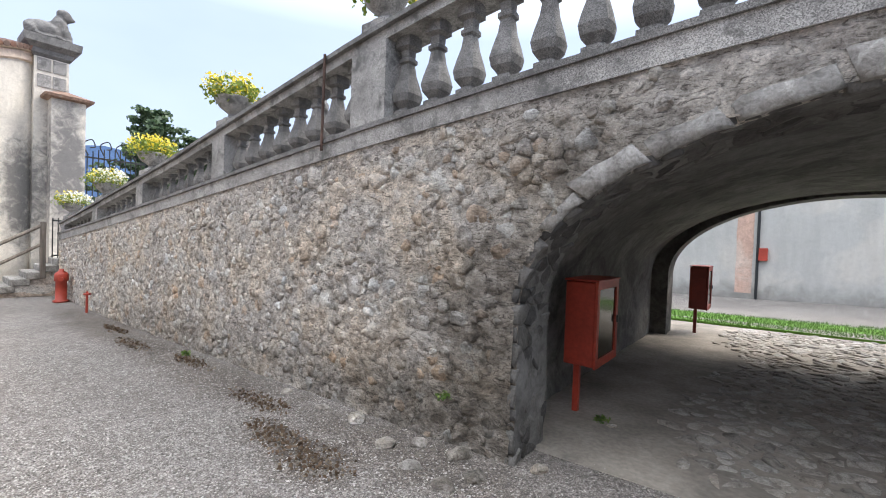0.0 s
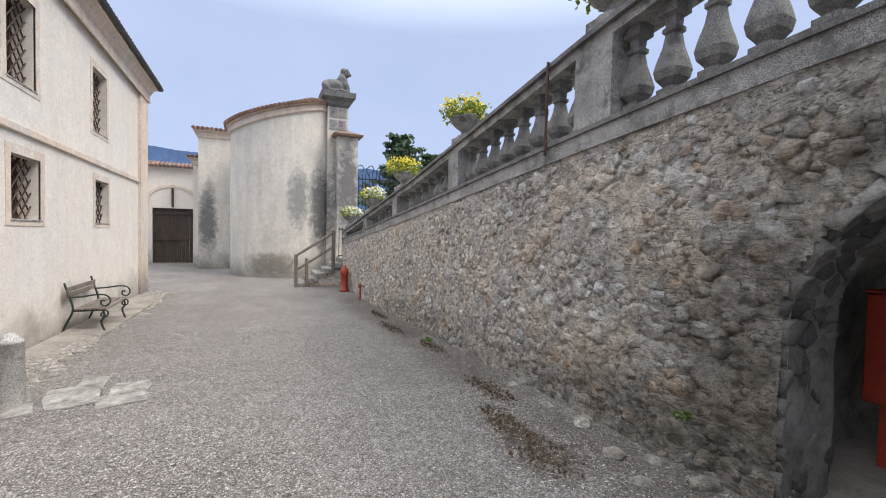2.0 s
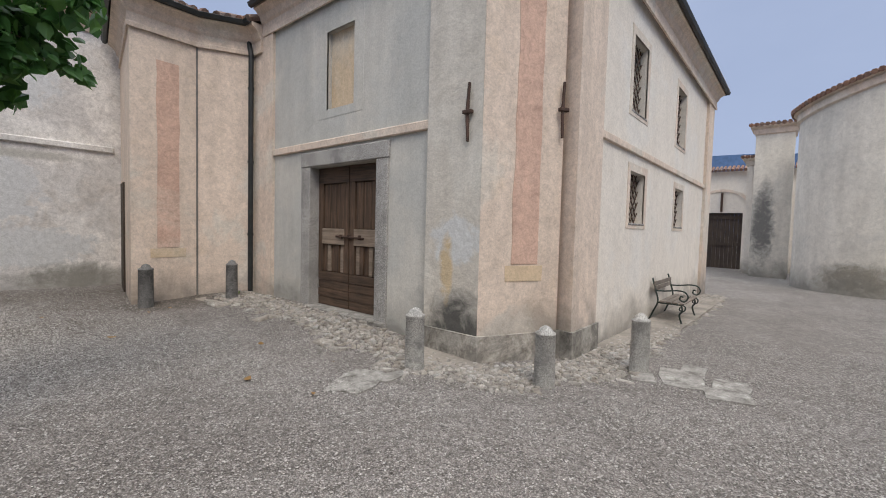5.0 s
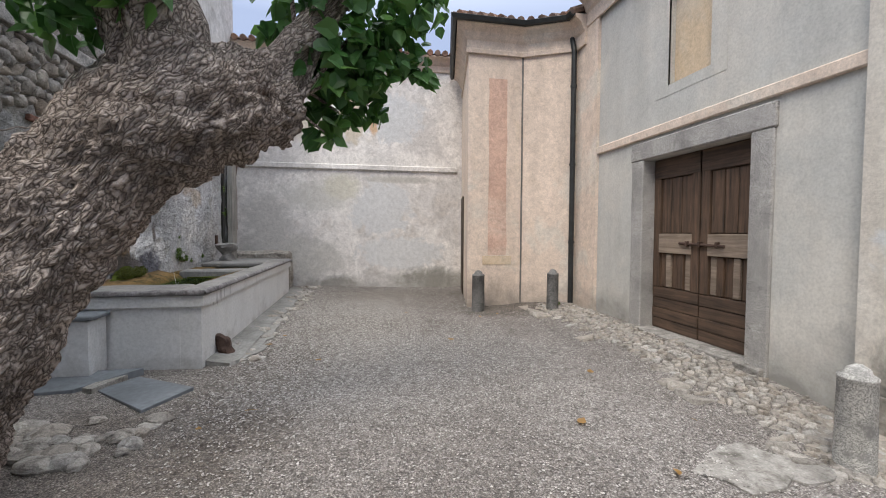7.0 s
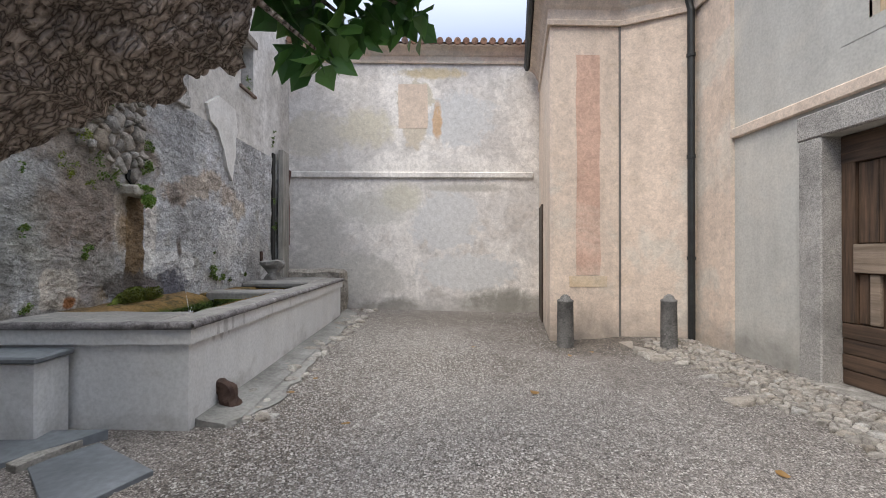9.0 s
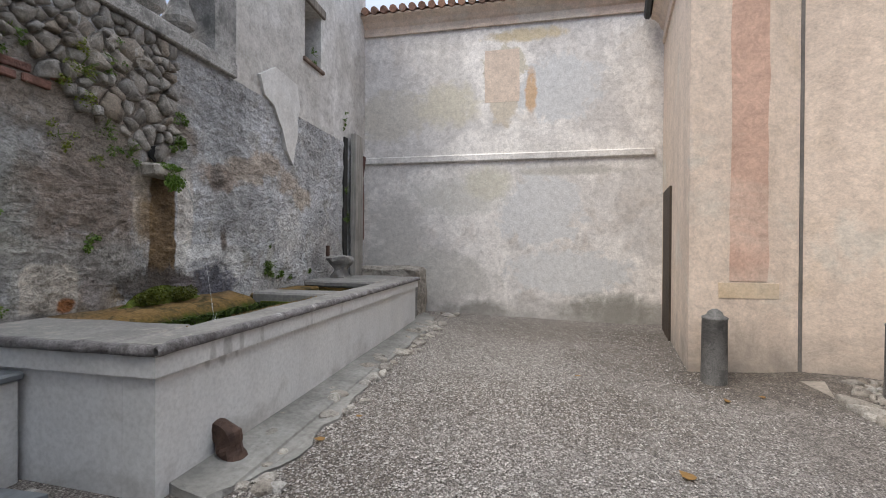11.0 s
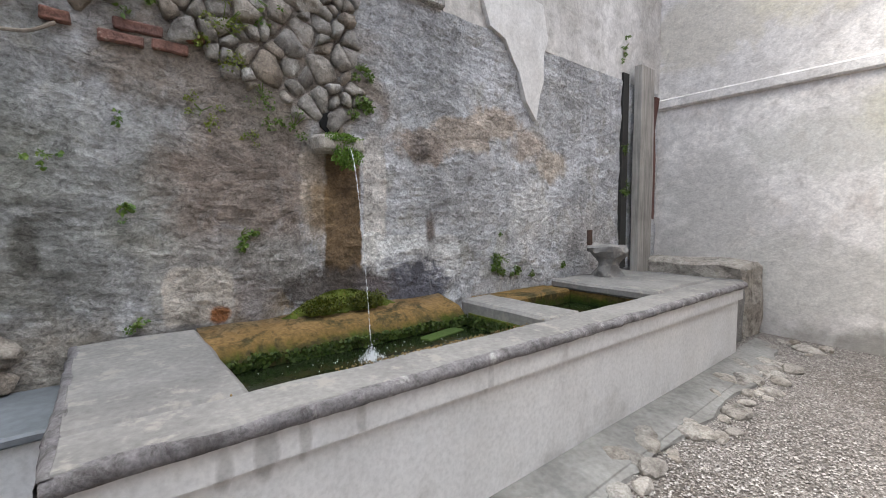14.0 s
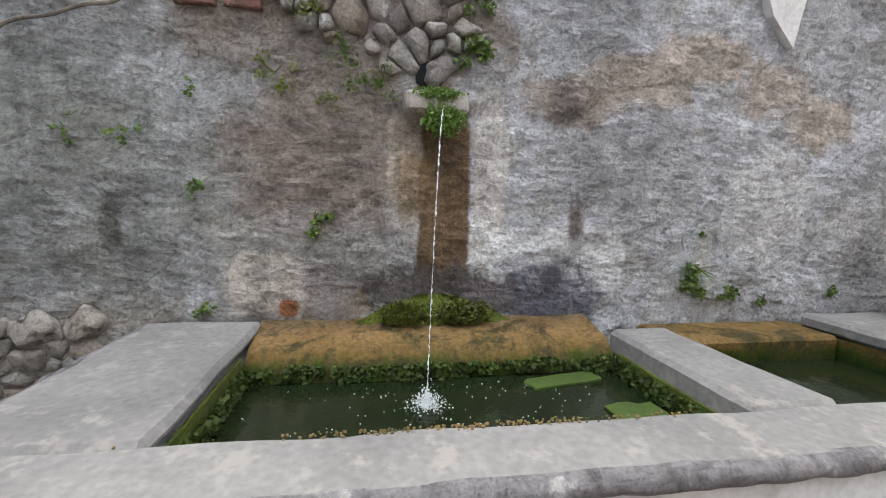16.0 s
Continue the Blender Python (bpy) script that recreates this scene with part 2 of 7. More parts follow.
def gravel_mat(name, cols, stones=85.0):
    m, n, l, b = nodes_of(name, 0.92)
    v = coords(n, l, "world")
    warp = fbm(n, l, v, 9, 3)
    vor = n.new("ShaderNodeTexVoronoi")
    vor.inputs["Scale"].default_value, vor.inputs["Randomness"].default_value = stones, 1.0
    l.new(v, vor.inputs["Vector"])
    vor2 = n.new("ShaderNodeTexVoronoi")
    vor2.inputs["Scale"].default_value = stones * 2.3
    l.new(v, vor2.inputs["Vector"])
    big, mid = fbm(n, l, v, 0.5, 5, 0.6, 0.5), fbm(n, l, v, 3.0, 5, 0.6)
    c = ramp(n, l, vor.outputs["Color"], [(0.1 + 0.8 * i / (len(cols) - 1), k) for i, k in enumerate(cols)])
    c2 = ramp(n, l, vor2.outputs["Color"], [(0.1 + 0.8 * i / (len(cols) - 1), k) for i, k in enumerate(cols)])
    c = mixc(n, l, mask(n, l, warp, 0.46, 0.54), c, c2)
    # gaps between grains are darkened in the colour, as shade would
    c = mixc(n, l, 0.75, c, ramp(n, l, vor.outputs["Distance"], [(0.2, (1.2, 1.2, 1.2)), (0.7, (0.3, 0.28, 0.265))]), "MULTIPLY")
    c = mixc(n, l, 0.6, c, ramp(n, l, big, [(0.35, (0.72, 0.7, 0.68)), (0.62, (1.1, 1.1, 1.1))]), "MULTIPLY")
    c = mixc(n, l, mixc(n, l, 1.0, mask(n, l, mid, 0.6, 0.75), (0.3, 0.3, 0.3), "MULTIPLY"), c, (0.27, 0.245, 0.215))
    c = mixc(n, l, 0.8, c, ramp(n, l, fbm(n, l, v, 26, 6, 0.75), [(0.34, (0.5, 0.49, 0.47)), (0.5, (0.97, 0.97, 0.97)), (0.66, (1.35, 1.35, 1.34))]), "MULTIPLY")
    c = mixc(n, l, 0.5, c, ramp(n, l, fbm(n, l, v, 6, 6, 0.7), [(0.36, (0.7, 0.68, 0.66)), (0.62, (1.15, 1.15, 1.15))]), "MULTIPLY")
    for cx, cy, sx, sy in ((-3.35, 2.05, 0.5, 0.24), (-2.75, 2.0, 0.45, 0.3), (-2.3, 2.6, 1.0, 0.4), (-6.0, 2.5, 2.5, 0.4), (-10.5, 2.6, 3.0, 0.45), (0.8, -7.2, 0.55, 2.0), (-2.0, -10.4, 1.3, 0.7), (1.4, -4.9, 1.0, 0.9), (-1.2, -11.9, 1.8, 0.8), (-3.1, -9.7, 1.2, 0.6), (-0.6, -8.8, 1.2, 0.7)):
        c = mixc(n, l, mixc(n, l, 1.0, blob(n, l, v, cx, cy, sx, sy, 0.9, 0, 1), (0.6, 0.6, 0.6), "MULTIPLY"), c, mixc(n, l, 1.0, c, (0.46, 0.41, 0.35), "MULTIPLY"))
    vor3 = n.new("ShaderNodeTexVoronoi")
    vor3.inputs["Scale"].default_value = stones * 0.42
    l.new(v, vor3.inputs["Vector"])
    c = mixc(n, l, 0.32, c, ramp(n, l, vor3.outputs["Color"], [(0.15, (0.45, 0.44, 0.43)), (0.45, (0.95, 0.95, 0.95)), (0.8, (1.6, 1.59, 1.57))]), "MULTIPLY")
    l.new(c, b.inputs["Base Color"])
    inv = n.new("ShaderNodeMath")
    inv.operation = "SUBTRACT"
    inv.inputs[0].default_value = 1.0
    l.new(vor.outputs["Distance"], inv.inputs[1])
    bumped(n, l, b, [(big, 0.3, 0.05), (inv.outputs[0], 0.9, 0.012)])
    return m


def wood_mat(name, dark, light, along="z", rough=0.75, scale=1.0):
    m, n, l, b = nodes_of(name, rough)
    st = {"z": (14, 14, 0.9), "x": (0.9, 14, 14), "y": (14, 0.9, 14)}[along]
    v = coords(n, l, "world", tuple(s * scale for s in st))
    v2 = coords(n, l, "world")
    g, f = fbm(n, l, v, 1.6, 6, 0.65, 0.6), fbm(n, l, v, 7, 4)
    c = ramp(n, l, g, [(0.3, dark), (0.7, light)])
    c = mixc(n, l, 0.5, c, ramp(n, l, fbm(n, l, v2, 2.2, 5), [(0.35, (0.55, 0.52, 0.5)), (0.65, (1.25, 1.2, 1.15))]), "MULTIPLY")
    l.new(c, b.inputs["Base Color"])
    bumped(n, l, b, [(g, 0.6, 0.01), (f, 0.4, 0.003)])
    return m


def leaf_mat(name, cols, rough=0.5):
    m, n, l, b = nodes_of(name, rough)
    g = n.new("ShaderNodeNewGeometry")
    c = ramp(n, l, g.outputs["Random Per Island"], [(i / max(1, len(cols) - 1), k) for i, k in enumerate(cols)])
    l.new(c, b.inputs["Base Color"])
    b.inputs["Subsurface Weight"].default_value = 0.0
    t = n.new("ShaderNodeBsdfTranslucent")
    l.new(c, t.inputs[0])
    mx = n.new("ShaderNodeMixShader")
    mx.inputs[0].default_value = 0.3
    l.new(b.outputs[0], mx.inputs[1]); l.new(t.outputs[0], mx.inputs[2])
    l.new(mx.outputs[0], n["Material Output"].inputs[0])
    return m


GRAVEL = gravel_mat("gravel", [(0.13, 0.117, 0.107), (0.28, 0.257, 0.24), (0.42, 0.392, 0.366), (0.19, 0.17, 0.155), (0.58, 0.545, 0.51)])
EARTH = simple("earth", (0.30, 0.265, 0.225), 0.95, var=0.35, scale=6, bump=0.8, dist=0.01, space="world")
MORTAR = stone_mat("mortar", [(0.35, 0.322, 0.287), (0.45, 0.418, 0.378), (0.28, 0.26, 0.235)], 9.0, (0.52, 0.48, 0.43), 0.6, vary=False, bump=1.0, damp=True, gain=1.6, slaty=0.85)
RUBBLE = stone_mat("rubble_stone", [(0.37, 0.335, 0.295), (0.45, 0.415, 0.37), (0.33, 0.30, 0.265), (0.53, 0.505, 0.47), (0.41, 0.365, 0.315), (0.47, 0.44, 0.40), (0.42, 0.385, 0.34), (0.31, 0.285, 0.26), (0.46, 0.43, 0.39), (0.41, 0.32, 0.24), (0.43, 0.40, 0.365), (0.55, 0.53, 0.50), (0.36, 0.33, 0.30)], 7.0, (0.66, 0.64, 0.61), 0.6, bump=1.0, damp=True, gain=1.55, slaty=0.45)
COBBLE = stone_mat("cobble_stone", [(0.32, 0.29, 0.25), (0.24, 0.22, 0.195), (0.40, 0.37, 0.33), (0.28, 0.245, 0.205), (0.36, 0.345, 0.32)], 10.0, (0.44, 0.42, 0.385), 0.64, gain=1.15)
DARK_PLASTER = plaster("dark_plaster", (0.15, 0.145, 0.137), (0.21, 0.205, 0.19), (0.05, 0.048, 0.045), 0.48, 0.52, relief=2.0, contrast=1.6)
GRANITE = granite("granite", (0.34, 0.33, 0.315), moss=(0.11, 0.107, 0.10))
GRANITE_DARK = granite("weathered_granite", (0.19, 0.185, 0.178), moss=(0.09, 0.087, 0.082))
SLAB = stone_mat("flagstone", [(0.26, 0.245, 0.22), (0.33, 0.31, 0.28), (0.21, 0.195, 0.175)], 6.0, (0.42, 0.405, 0.38), 0.6, vary=False, bump=0.5)
SLATE = simple("slate", (0.17, 0.185, 0.20), 0.6, var=0.3, scale=5, bump=0.4, space="world")
CREAM = plaster("cream_plaster", (0.75, 0.685, 0.60), (0.74, 0.695, 0.63), (0.67, 0.60, 0.51), 0.6, streak=0.16, dirt_top=(-0.35, 0.4, (0.42, 0.38, 0.32)), relief=0.6, contrast=0.38)
GREYWALL = plaster("grey_plaster", (0.50, 0.49, 0.45), (0.58, 0.55, 0.49), (0.42, 0.41, 0.38), 0.58, streak=0.3, dirt_top=(-0.2, 0.5, (0.36, 0.34, 0.30)), relief=0.6, contrast=0.3)
PEACH = plaster("peach_plaster", (0.70, 0.575, 0.47), (0.68, 0.605, 0.515), (0.64, 0.51, 0.385), 0.58, streak=0.38, dirt_top=(-0.3, 0.5, (0.30, 0.275, 0.245)), relief=0.9, contrast=0.6, grit=0.2, edge=0.03)
PINK = plaster("pink_plaster", (0.62, 0.415, 0.32), (0.66, 0.53, 0.435), (0.60, 0.38, 0.29), 0.6, 0.55, streak=0.3, relief=0.8, contrast=0.9)
OCHRE = plaster("ochre_plaster", (0.63, 0.485, 0.325), (0.64, 0.55, 0.43), (0.55, 0.40, 0.2), 0.6, streak=0.2, relief=0.5)
ENDWALL = plaster("end_wall_plaster", (0.80, 0.765, 0.725), (0.66, 0.63, 0.60), (0.61, 0.555, 0.50), 0.53, 0.5, streak=0.22, dirt_top=(-0.25, 0.45, (0.42, 0.395, 0.355)), relief=1.2, contrast=0.95, grit=0.25, along=0, edge=0.025, blobs=(
    (-1.1, 0.85, 1.1, 0.42, (0.76, 0.74, 0.69), 0.25), (1.4, 0.75, 1.1, 0.5, (0.58, 0.555, 0.51), 0.5), (-0.6, 2.0, 0.75, 0.75, (0.70, 0.685, 0.66), 0.3), (2.2, 1.6, 0.55, 0.75, (0.55, 0.525, 0.49), 0.6), (1.0, 2.3, 0.9, 0.35, (0.72, 0.645, 0.56), 0.6),
    (0.4, 2.55, 0.45, 0.3, (0.70, 0.60, 0.505), 0.7), (2.3, 3.95, 0.75, 0.5, (0.60, 0.555, 0.49), 0.3), (1.2, 4.1, 0.6, 0.4, (0.66, 0.57, 0.47), 0.6), (-0.9, 4.3, 0.8, 0.6, (0.66, 0.65, 0.63), 0.3), (0.1, 4.75, 0.42, 0.42, (0.60, 0.545, 0.445), 0.15), (0.12, 4.2, 0.28, 0.55, (0.63, 0.535, 0.435), 0.2),
    (-0.42, 4.25, 0.10, 0.42, (0.62, 0.42, 0.27), 0.5), (-0.3, 5.35, 0.7, 0.12, (0.66, 0.52, 0.36), 0.5), (-1.9, 0.15, 0.9, 0.28, (0.30, 0.285, 0.25), 0.9), (0.6, 0.1, 0.6, 0.16, (0.33, 0.31, 0.28), 0.9), (-1.2, 2.75, 0.9, 0.08, (0.50, 0.475, 0.43), 0.7), (2.6, 0.7, 0.3, 0.5, (0.46, 0.44, 0.41), 0.8)))
APSE = plaster("apse_plaster", (0.68, 0.63, 0.55), (0.62, 0.58, 0.51), (0.46, 0.44, 0.40), 0.6, 0.55, streak=0.35, dirt_top=(-0.4, 0.5, (0.30, 0.28, 0.24)), relief=0.8, contrast=0.6, blobs=((2.6, 2.6, 0.5, 1.7, (0.2, 0.19, 0.175), 0.8), (1.6, 3.0, 0.4, 1.2, (0.3, 0.29, 0.27), 0.8), (-2.3, 2.0, 0.4, 1.6, (0.2, 0.19, 0.175), 0.8), (0.6, 0.1, 0.9, 0.5, (0.28, 0.25, 0.2), 0.8), (3.6, 3.5, 0.5, 2.4, (0.2, 0.19, 0.18), 0.8)))
def damp_wall_mat():
    """Rough-cast grey render: short trowel dashes, damp and mineral stains of their own shape."""
    m, n, l, b = nodes_of("damp_wall_plaster", 0.92)
    v = coords(n, l, "world")
    tilt = n.new("ShaderNodeMapping")
    tilt.inputs["Rotation"].default_value = (radians(14), 0, 0)
    l.new(v, tilt.inputs[0])
    sq = n.new("ShaderNodeMapping")
    sq.inputs["Scale"].default_value = (1, 1.0, 1.75)
    l.new(tilt.outputs[0], sq.inputs[0])
    d1, d2 = fbm(n, l, sq.outputs[0], 4.2, 9, 0.72, 2.4), fbm(n, l, sq.outputs[0], 13, 8, 0.72, 2.2)
    big, mid, fine = fbm(n, l, v, 0.9, 5, 0.6, 0.5), fbm(n, l, v, 3.2, 7, 0.66, 0.8), fbm(n, l, v, 55, 5, 0.65)
    drip = fbm(n, l, coords(n, l, "world", (1, 7, 0.7)), 1.5, 6, 0.65, 0.3)
    c = ramp(n, l, big, [(0.34, (0.37, 0.37, 0.37)), (0.5, (0.49, 0.49, 0.50)), (0.64, (0.59, 0.59, 0.605))])
    c = mixc(n, l, mask(n, l, mid, 0.52, 0.62), c, (0.33, 0.32, 0.30))
    c = mixc(n, l, mask(n, l, scaled(n, l, mid, -1.0, 0.58), 0.58, 0.68), c, (0.62, 0.62, 0.635))
    pos = n.new("ShaderNodeSeparateXYZ")
    l.new(v, pos.inputs[0])
    rag = {}
    for g in (3.8, 10.0):
        k = n.new("ShaderNodeMath")
        k.operation = "SUBTRACT"
        k.inputs[1].default_value = 0.5
        l.new(fbm(n, l, v, g, 9, 0.66, 0.6), k.inputs[0])
        rag[g] = k.outputs[0]

    def calc(op, *vals):
        k = n.new("ShaderNodeMath")
        k.operation = op
        for i, q in enumerate(vals):
            if isinstance(q, (int, float)):
                k.inputs[i].default_value = q
            else:
                l.new(q, k.inputs[i])
        return k.outputs[0]

    def stain(cy, cz, sy, sz, col, hard=0.6, amt=1.0, power=2.0, ragged=3.6, grain=3.8):
        nonlocal c
        far = [calc("POWER", calc("ABSOLUTE", calc("MULTIPLY_ADD", pos.outputs[ax], 1 / w, -m0 / w)), power) for ax, m0, w in ((1, cy, sy), (2, cz, sz))]
        d = calc("MULTIPLY_ADD", rag[3.8 if grain < 6 else 10.0], ragged, calc("ADD", *far))
        r = n.new("ShaderNodeMapRange")
        r.inputs[1].default_value, r.inputs[2].default_value = 1 - hard * 0.85, 1 + hard * 0.85
        r.inputs[3].default_value, r.inputs[4].default_value = amt, 0.0
        l.new(d, r.inputs[0])
        c = mixc(n, l, r.outputs[0], c, col)
    # the green-grey weathered side, painted darker to match its dim look seen aslant
    stain(-5.1, 1.7, 1.5, 1.5, (0.17, 0.175, 0.155), 1.0, 0.85)
    stain(-6.3, 1.9, 0.5, 0.3, (0.25, 0.255, 0.235), 1.0, 0.7)
    stain(-6.65, 1.25, 0.35, 0.4, (0.21, 0.21, 0.19), 1.0, 0.7)
    stain(-9.0, 2.75, 0.5, 0.4, (0.30, 0.30, 0.305), 1.0, 0.8)
    stain(-9.3, 1.65, 0.5, 0.3, (0.34, 0.335, 0.335), 1.0, 0.8)
    stain(-10.9, 2.8, 0.45, 0.5, (0.36, 0.355, 0.35), 1.0, 0.8)
    stain(-6.55, 1.32, 0.05, 0.16, (0.12, 0.115, 0.10), 0.7)
    stain(-6.45, 1.75, 0.35, 0.20, (0.24, 0.24, 0.215), 1.0, 0.7)
    stain(-7.12, 1.55, 0.22, 0.5, (0.23, 0.225, 0.20), 1.0, 0.8)
    stain(-6.35, 0.55, 0.9, 0.35, (0.33, 0.30, 0.26), 0.8)
    # brown damp about the spout, its tone lowered too for the dimmer light
    stain(-7.62, 1.72, 0.46, 0.78, (0.25, 0.20, 0.165), 0.7, 0.95)
    stain(-7.75, 2.45, 0.85, 0.5, (0.24, 0.205, 0.175), 0.6)
    stain(-7.6, 1.15, 0.5, 0.2, (0.36, 0.345, 0.325), 0.9, 0.8)
    # pale bands beside the fall, the fall's own rust
    stain(-8.03, 1.62, 0.10, 0.36, (0.47, 0.40, 0.33), 0.6, power=3.0)
    stain(-8.52, 1.62, 0.10, 0.46, (0.56, 0.525, 0.49), 0.4, power=4.0)
    stain(-8.5, 1.22, 0.10, 0.14, (0.66, 0.64, 0.61), 0.2, power=4.0, ragged=1.6)
    stain(-8.25, 1.45, 0.145, 0.58, (0.16, 0.105, 0.055), 0.4, power=5.0, ragged=2.4)
    stain(-8.08, 1.55, 0.10, 0.16, (0.30, 0.20, 0.10), 1.0, 0.7, grain=9)
    # smooth repair and dark bloom above the basin
    stain(-8.95, 1.1, 0.42, 0.22, (0.62, 0.61, 0.595), 0.2, 0.85, power=6.0, ragged=1.6)
    stain(-9.05, 1.38, 0.05, 0.12, (0.17, 0.14, 0.125), 0.8)
    stain(-8.85, 0.9, 0.40, 0.24, (0.10, 0.10, 0.125), 0.7, 0.95, grain=7)
    stain(-8.2, 0.93, 0.46, 0.17, (0.085, 0.07, 0.06), 0.6, 0.95, grain=7)
    stain(-7.62, 0.85, 0.2, 0.14, (0.26, 0.18, 0.09), 0.7)
    stain(-8.5, 0.9, 0.14, 0.10, (0.12, 0.10, 0.10), 0.8, grain=9)
    stain(-7.3, 0.97, 0.19, 0.2, (0.50, 0.455, 0.40), 0.25, power=4.0, ragged=1.6)
    stain(-7.62, 0.92, 0.14, 0.22, (0.30, 0.27, 0.255), 0.8)
    stain(-7.4, 0.86, 0.055, 0.055, (0.33, 0.14, 0.055), 0.5, grain=9)
    stain(-7.15, 0.77, 0.3, 0.05, (0.22, 0.21, 0.20), 0.8)
    # brown scar towards the corner
    stain(-9.0, 2.05, 0.36, 0.14, (0.36, 0.30, 0.255), 0.4)
    stain(-9.45, 2.2, 0.36, 0.15, (0.41, 0.35, 0.295), 0.4)
    stain(-9.85, 2.36, 0.36, 0.17, (0.44, 0.375, 0.315), 0.4)
    stain(-10.3, 2.2, 0.26, 0.17, (0.43, 0.365, 0.31), 0.5)
    stain(-10.72, 2.02, 0.26, 0.17, (0.46, 0.40, 0.335), 0.4)
    stain(-8.94, 2.02, 0.09, 0.15, (0.19, 0.16, 0.14), 0.8)
    stain(-10.35, 1.45, 0.3, 0.35, (0.62, 0.60, 0.575), 0.8, 0.7)
    stain(-11.4, 1.2, 0.5, 0.4, (0.40, 0.385, 0.37), 0.9)
    c = mixc(n, l, 0.8, c, ramp(n, l, mid, [(0.34, (0.62, 0.62, 0.61)), (0.5, (1.0, 1.0, 1.0)), (0.66, (1.3, 1.3, 1.3))]), "MULTIPLY")
    c = mixc(n, l, 0.45, c, ramp(n, l, drip, [(0.34, (0.62, 0.61, 0.60)), (0.56, (1.08, 1.08, 1.08))]), "MULTIPLY")
    c = mixc(n, l, 0.75, c, ramp(n, l, d1, [(0.34, (0.56, 0.56, 0.555)), (0.47, (0.95, 0.95, 0.95)), (0.62, (1.22, 1.22, 1.22))]), "MULTIPLY")
    c = mixc(n, l, 0.75, c, ramp(n, l, d2, [(0.36, (0.45, 0.44, 0.43)), (0.46, (0.96, 0.96, 0.96)), (0.64, (1.25, 1.25, 1.25))]), "MULTIPLY")
    c = mixc(n, l, 0.6, c, ramp(n, l, fine, [(0.32, (0.5, 0.5, 0.49)), (0.5, (1.0, 1.0, 1.0)), (0.68, (1.28, 1.28, 1.28))]), "MULTIPLY")
    l.new(c, b.inputs["Base Color"])
    bumped(n, l, b, [(d1, 0.9, 0.035), (d2, 0.9, 0.016), (fine, 0.7, 0.004)])
    return m


DAMP = damp_wall_mat()
RENDER_PATCH = plaster("pale_render", (0.62, 0.60, 0.575), (0.50, 0.475, 0.44), (0.40, 0.375, 0.34), 0.55, 0.52, relief=1.2, contrast=1.2)
BASIN = plaster("basin_plaster", (0.63, 0.63, 0.625), (0.665, 0.66, 0.645), (0.54, 0.535, 0.52), 0.62, streak=0.2, relief=0.35, contrast=0.25, dirt_top=(-0.3, 0.18, (0.40, 0.385, 0.36)), blobs=((-7.25, 0.66, 0.035, 0.10, (0.45, 0.445, 0.435), 0.6), (-7.38, 0.67, 0.02, 0.09, (0.46, 0.455, 0.445), 0.6), (-7.12, 0.65, 0.025, 0.08, (0.46, 0.455, 0.445), 0.6), (-7.6, 0.69, 0.02, 0.07, (0.47, 0.465, 0.455), 0.6), (-8.3, 0.68, 0.02, 0.09, (0.52, 0.515, 0.505), 0.6), (-8.9, 0.68, 0.03, 0.07, (0.53, 0.52, 0.51), 0.6)))
BASIN_STONE = simple("basin_stone", (0.215, 0.205, 0.193), 0.85, var=0.22, scale=9, bump=0.7, dist=0.006, space="world", spots=((0.27, 0.25, 0.222), 0.56))
LIP_EDGE = stone_mat("lip_edge_stone", [(0.17, 0.16, 0.165), (0.23, 0.215, 0.215), (0.20, 0.19, 0.195)], 9.0, (0.36, 0.345, 0.33), 0.6, vary=False, bump=1.0)
BOLLARD = granite("bollard_granite", (0.40, 0.39, 0.365), moss=(0.22, 0.213, 0.20))
DOORSTONE = granite("door_granite", (0.36, 0.345, 0.325))
TILE = stone_mat("roof_tile", [(0.30, 0.16, 0.10), (0.24, 0.13, 0.09), (0.20, 0.14, 0.11), (0.34, 0.19, 0.12)], 8.0, (0.2, 0.19, 0.16), 0.6, bump=0.4)
DOORWOOD = wood_mat("door_wood", (0.03, 0.019, 0.012), (0.15, 0.09, 0.055), "z")
DOORWOOD_H = wood_mat("door_wood_across", (0.032, 0.02, 0.013), (0.13, 0.08, 0.05), "y")
PALEWOOD = wood_mat("worn_wood", (0.16, 0.12, 0.085), (0.33, 0.26, 0.2), "y")
OLDWOOD = wood_mat("grey_wood", (0.10, 0.085, 0.07), (0.27, 0.23, 0.19), "z")
GATEWOOD = wood_mat("gate_wood", (0.03, 0.02, 0.014), (0.085, 0.06, 0.042), "z")
BARK = None
IRON = simple("rusty_iron", (0.10, 0.06, 0.045), 0.75, 0.4, var=0.4, scale=30, bump=0.5, dist=0.002)
DARKMETAL = simple("dark_painted_metal", (0.035, 0.037, 0.036), 0.5, 0.3, var=0.3, scale=20, bump=0.15)
GREENMETAL = simple("dark_green_metal", (0.035, 0.05, 0.042), 0.5, 0.4, var=0.3, scale=30, bump=0.2)
REDPAINT = simple("red_paint", (0.42, 0.055, 0.03), 0.5, var=0.18, scale=6, bump=0.15, dist=0.001)
REDDARK = simple("dark_red_paint", (0.20, 0.03, 0.02), 0.55, var=0.3, scale=9, bump=0.15)
GRASS = leaf_mat("grass", [(0.06, 0.13, 0.02), (0.10, 0.20, 0.035), (0.08, 0.16, 0.03)])
LAWN = simple("lawn", (0.10, 0.23, 0.02), 0.9, var=0.3, scale=20, bump=0.9, dist=0.02, space="world")
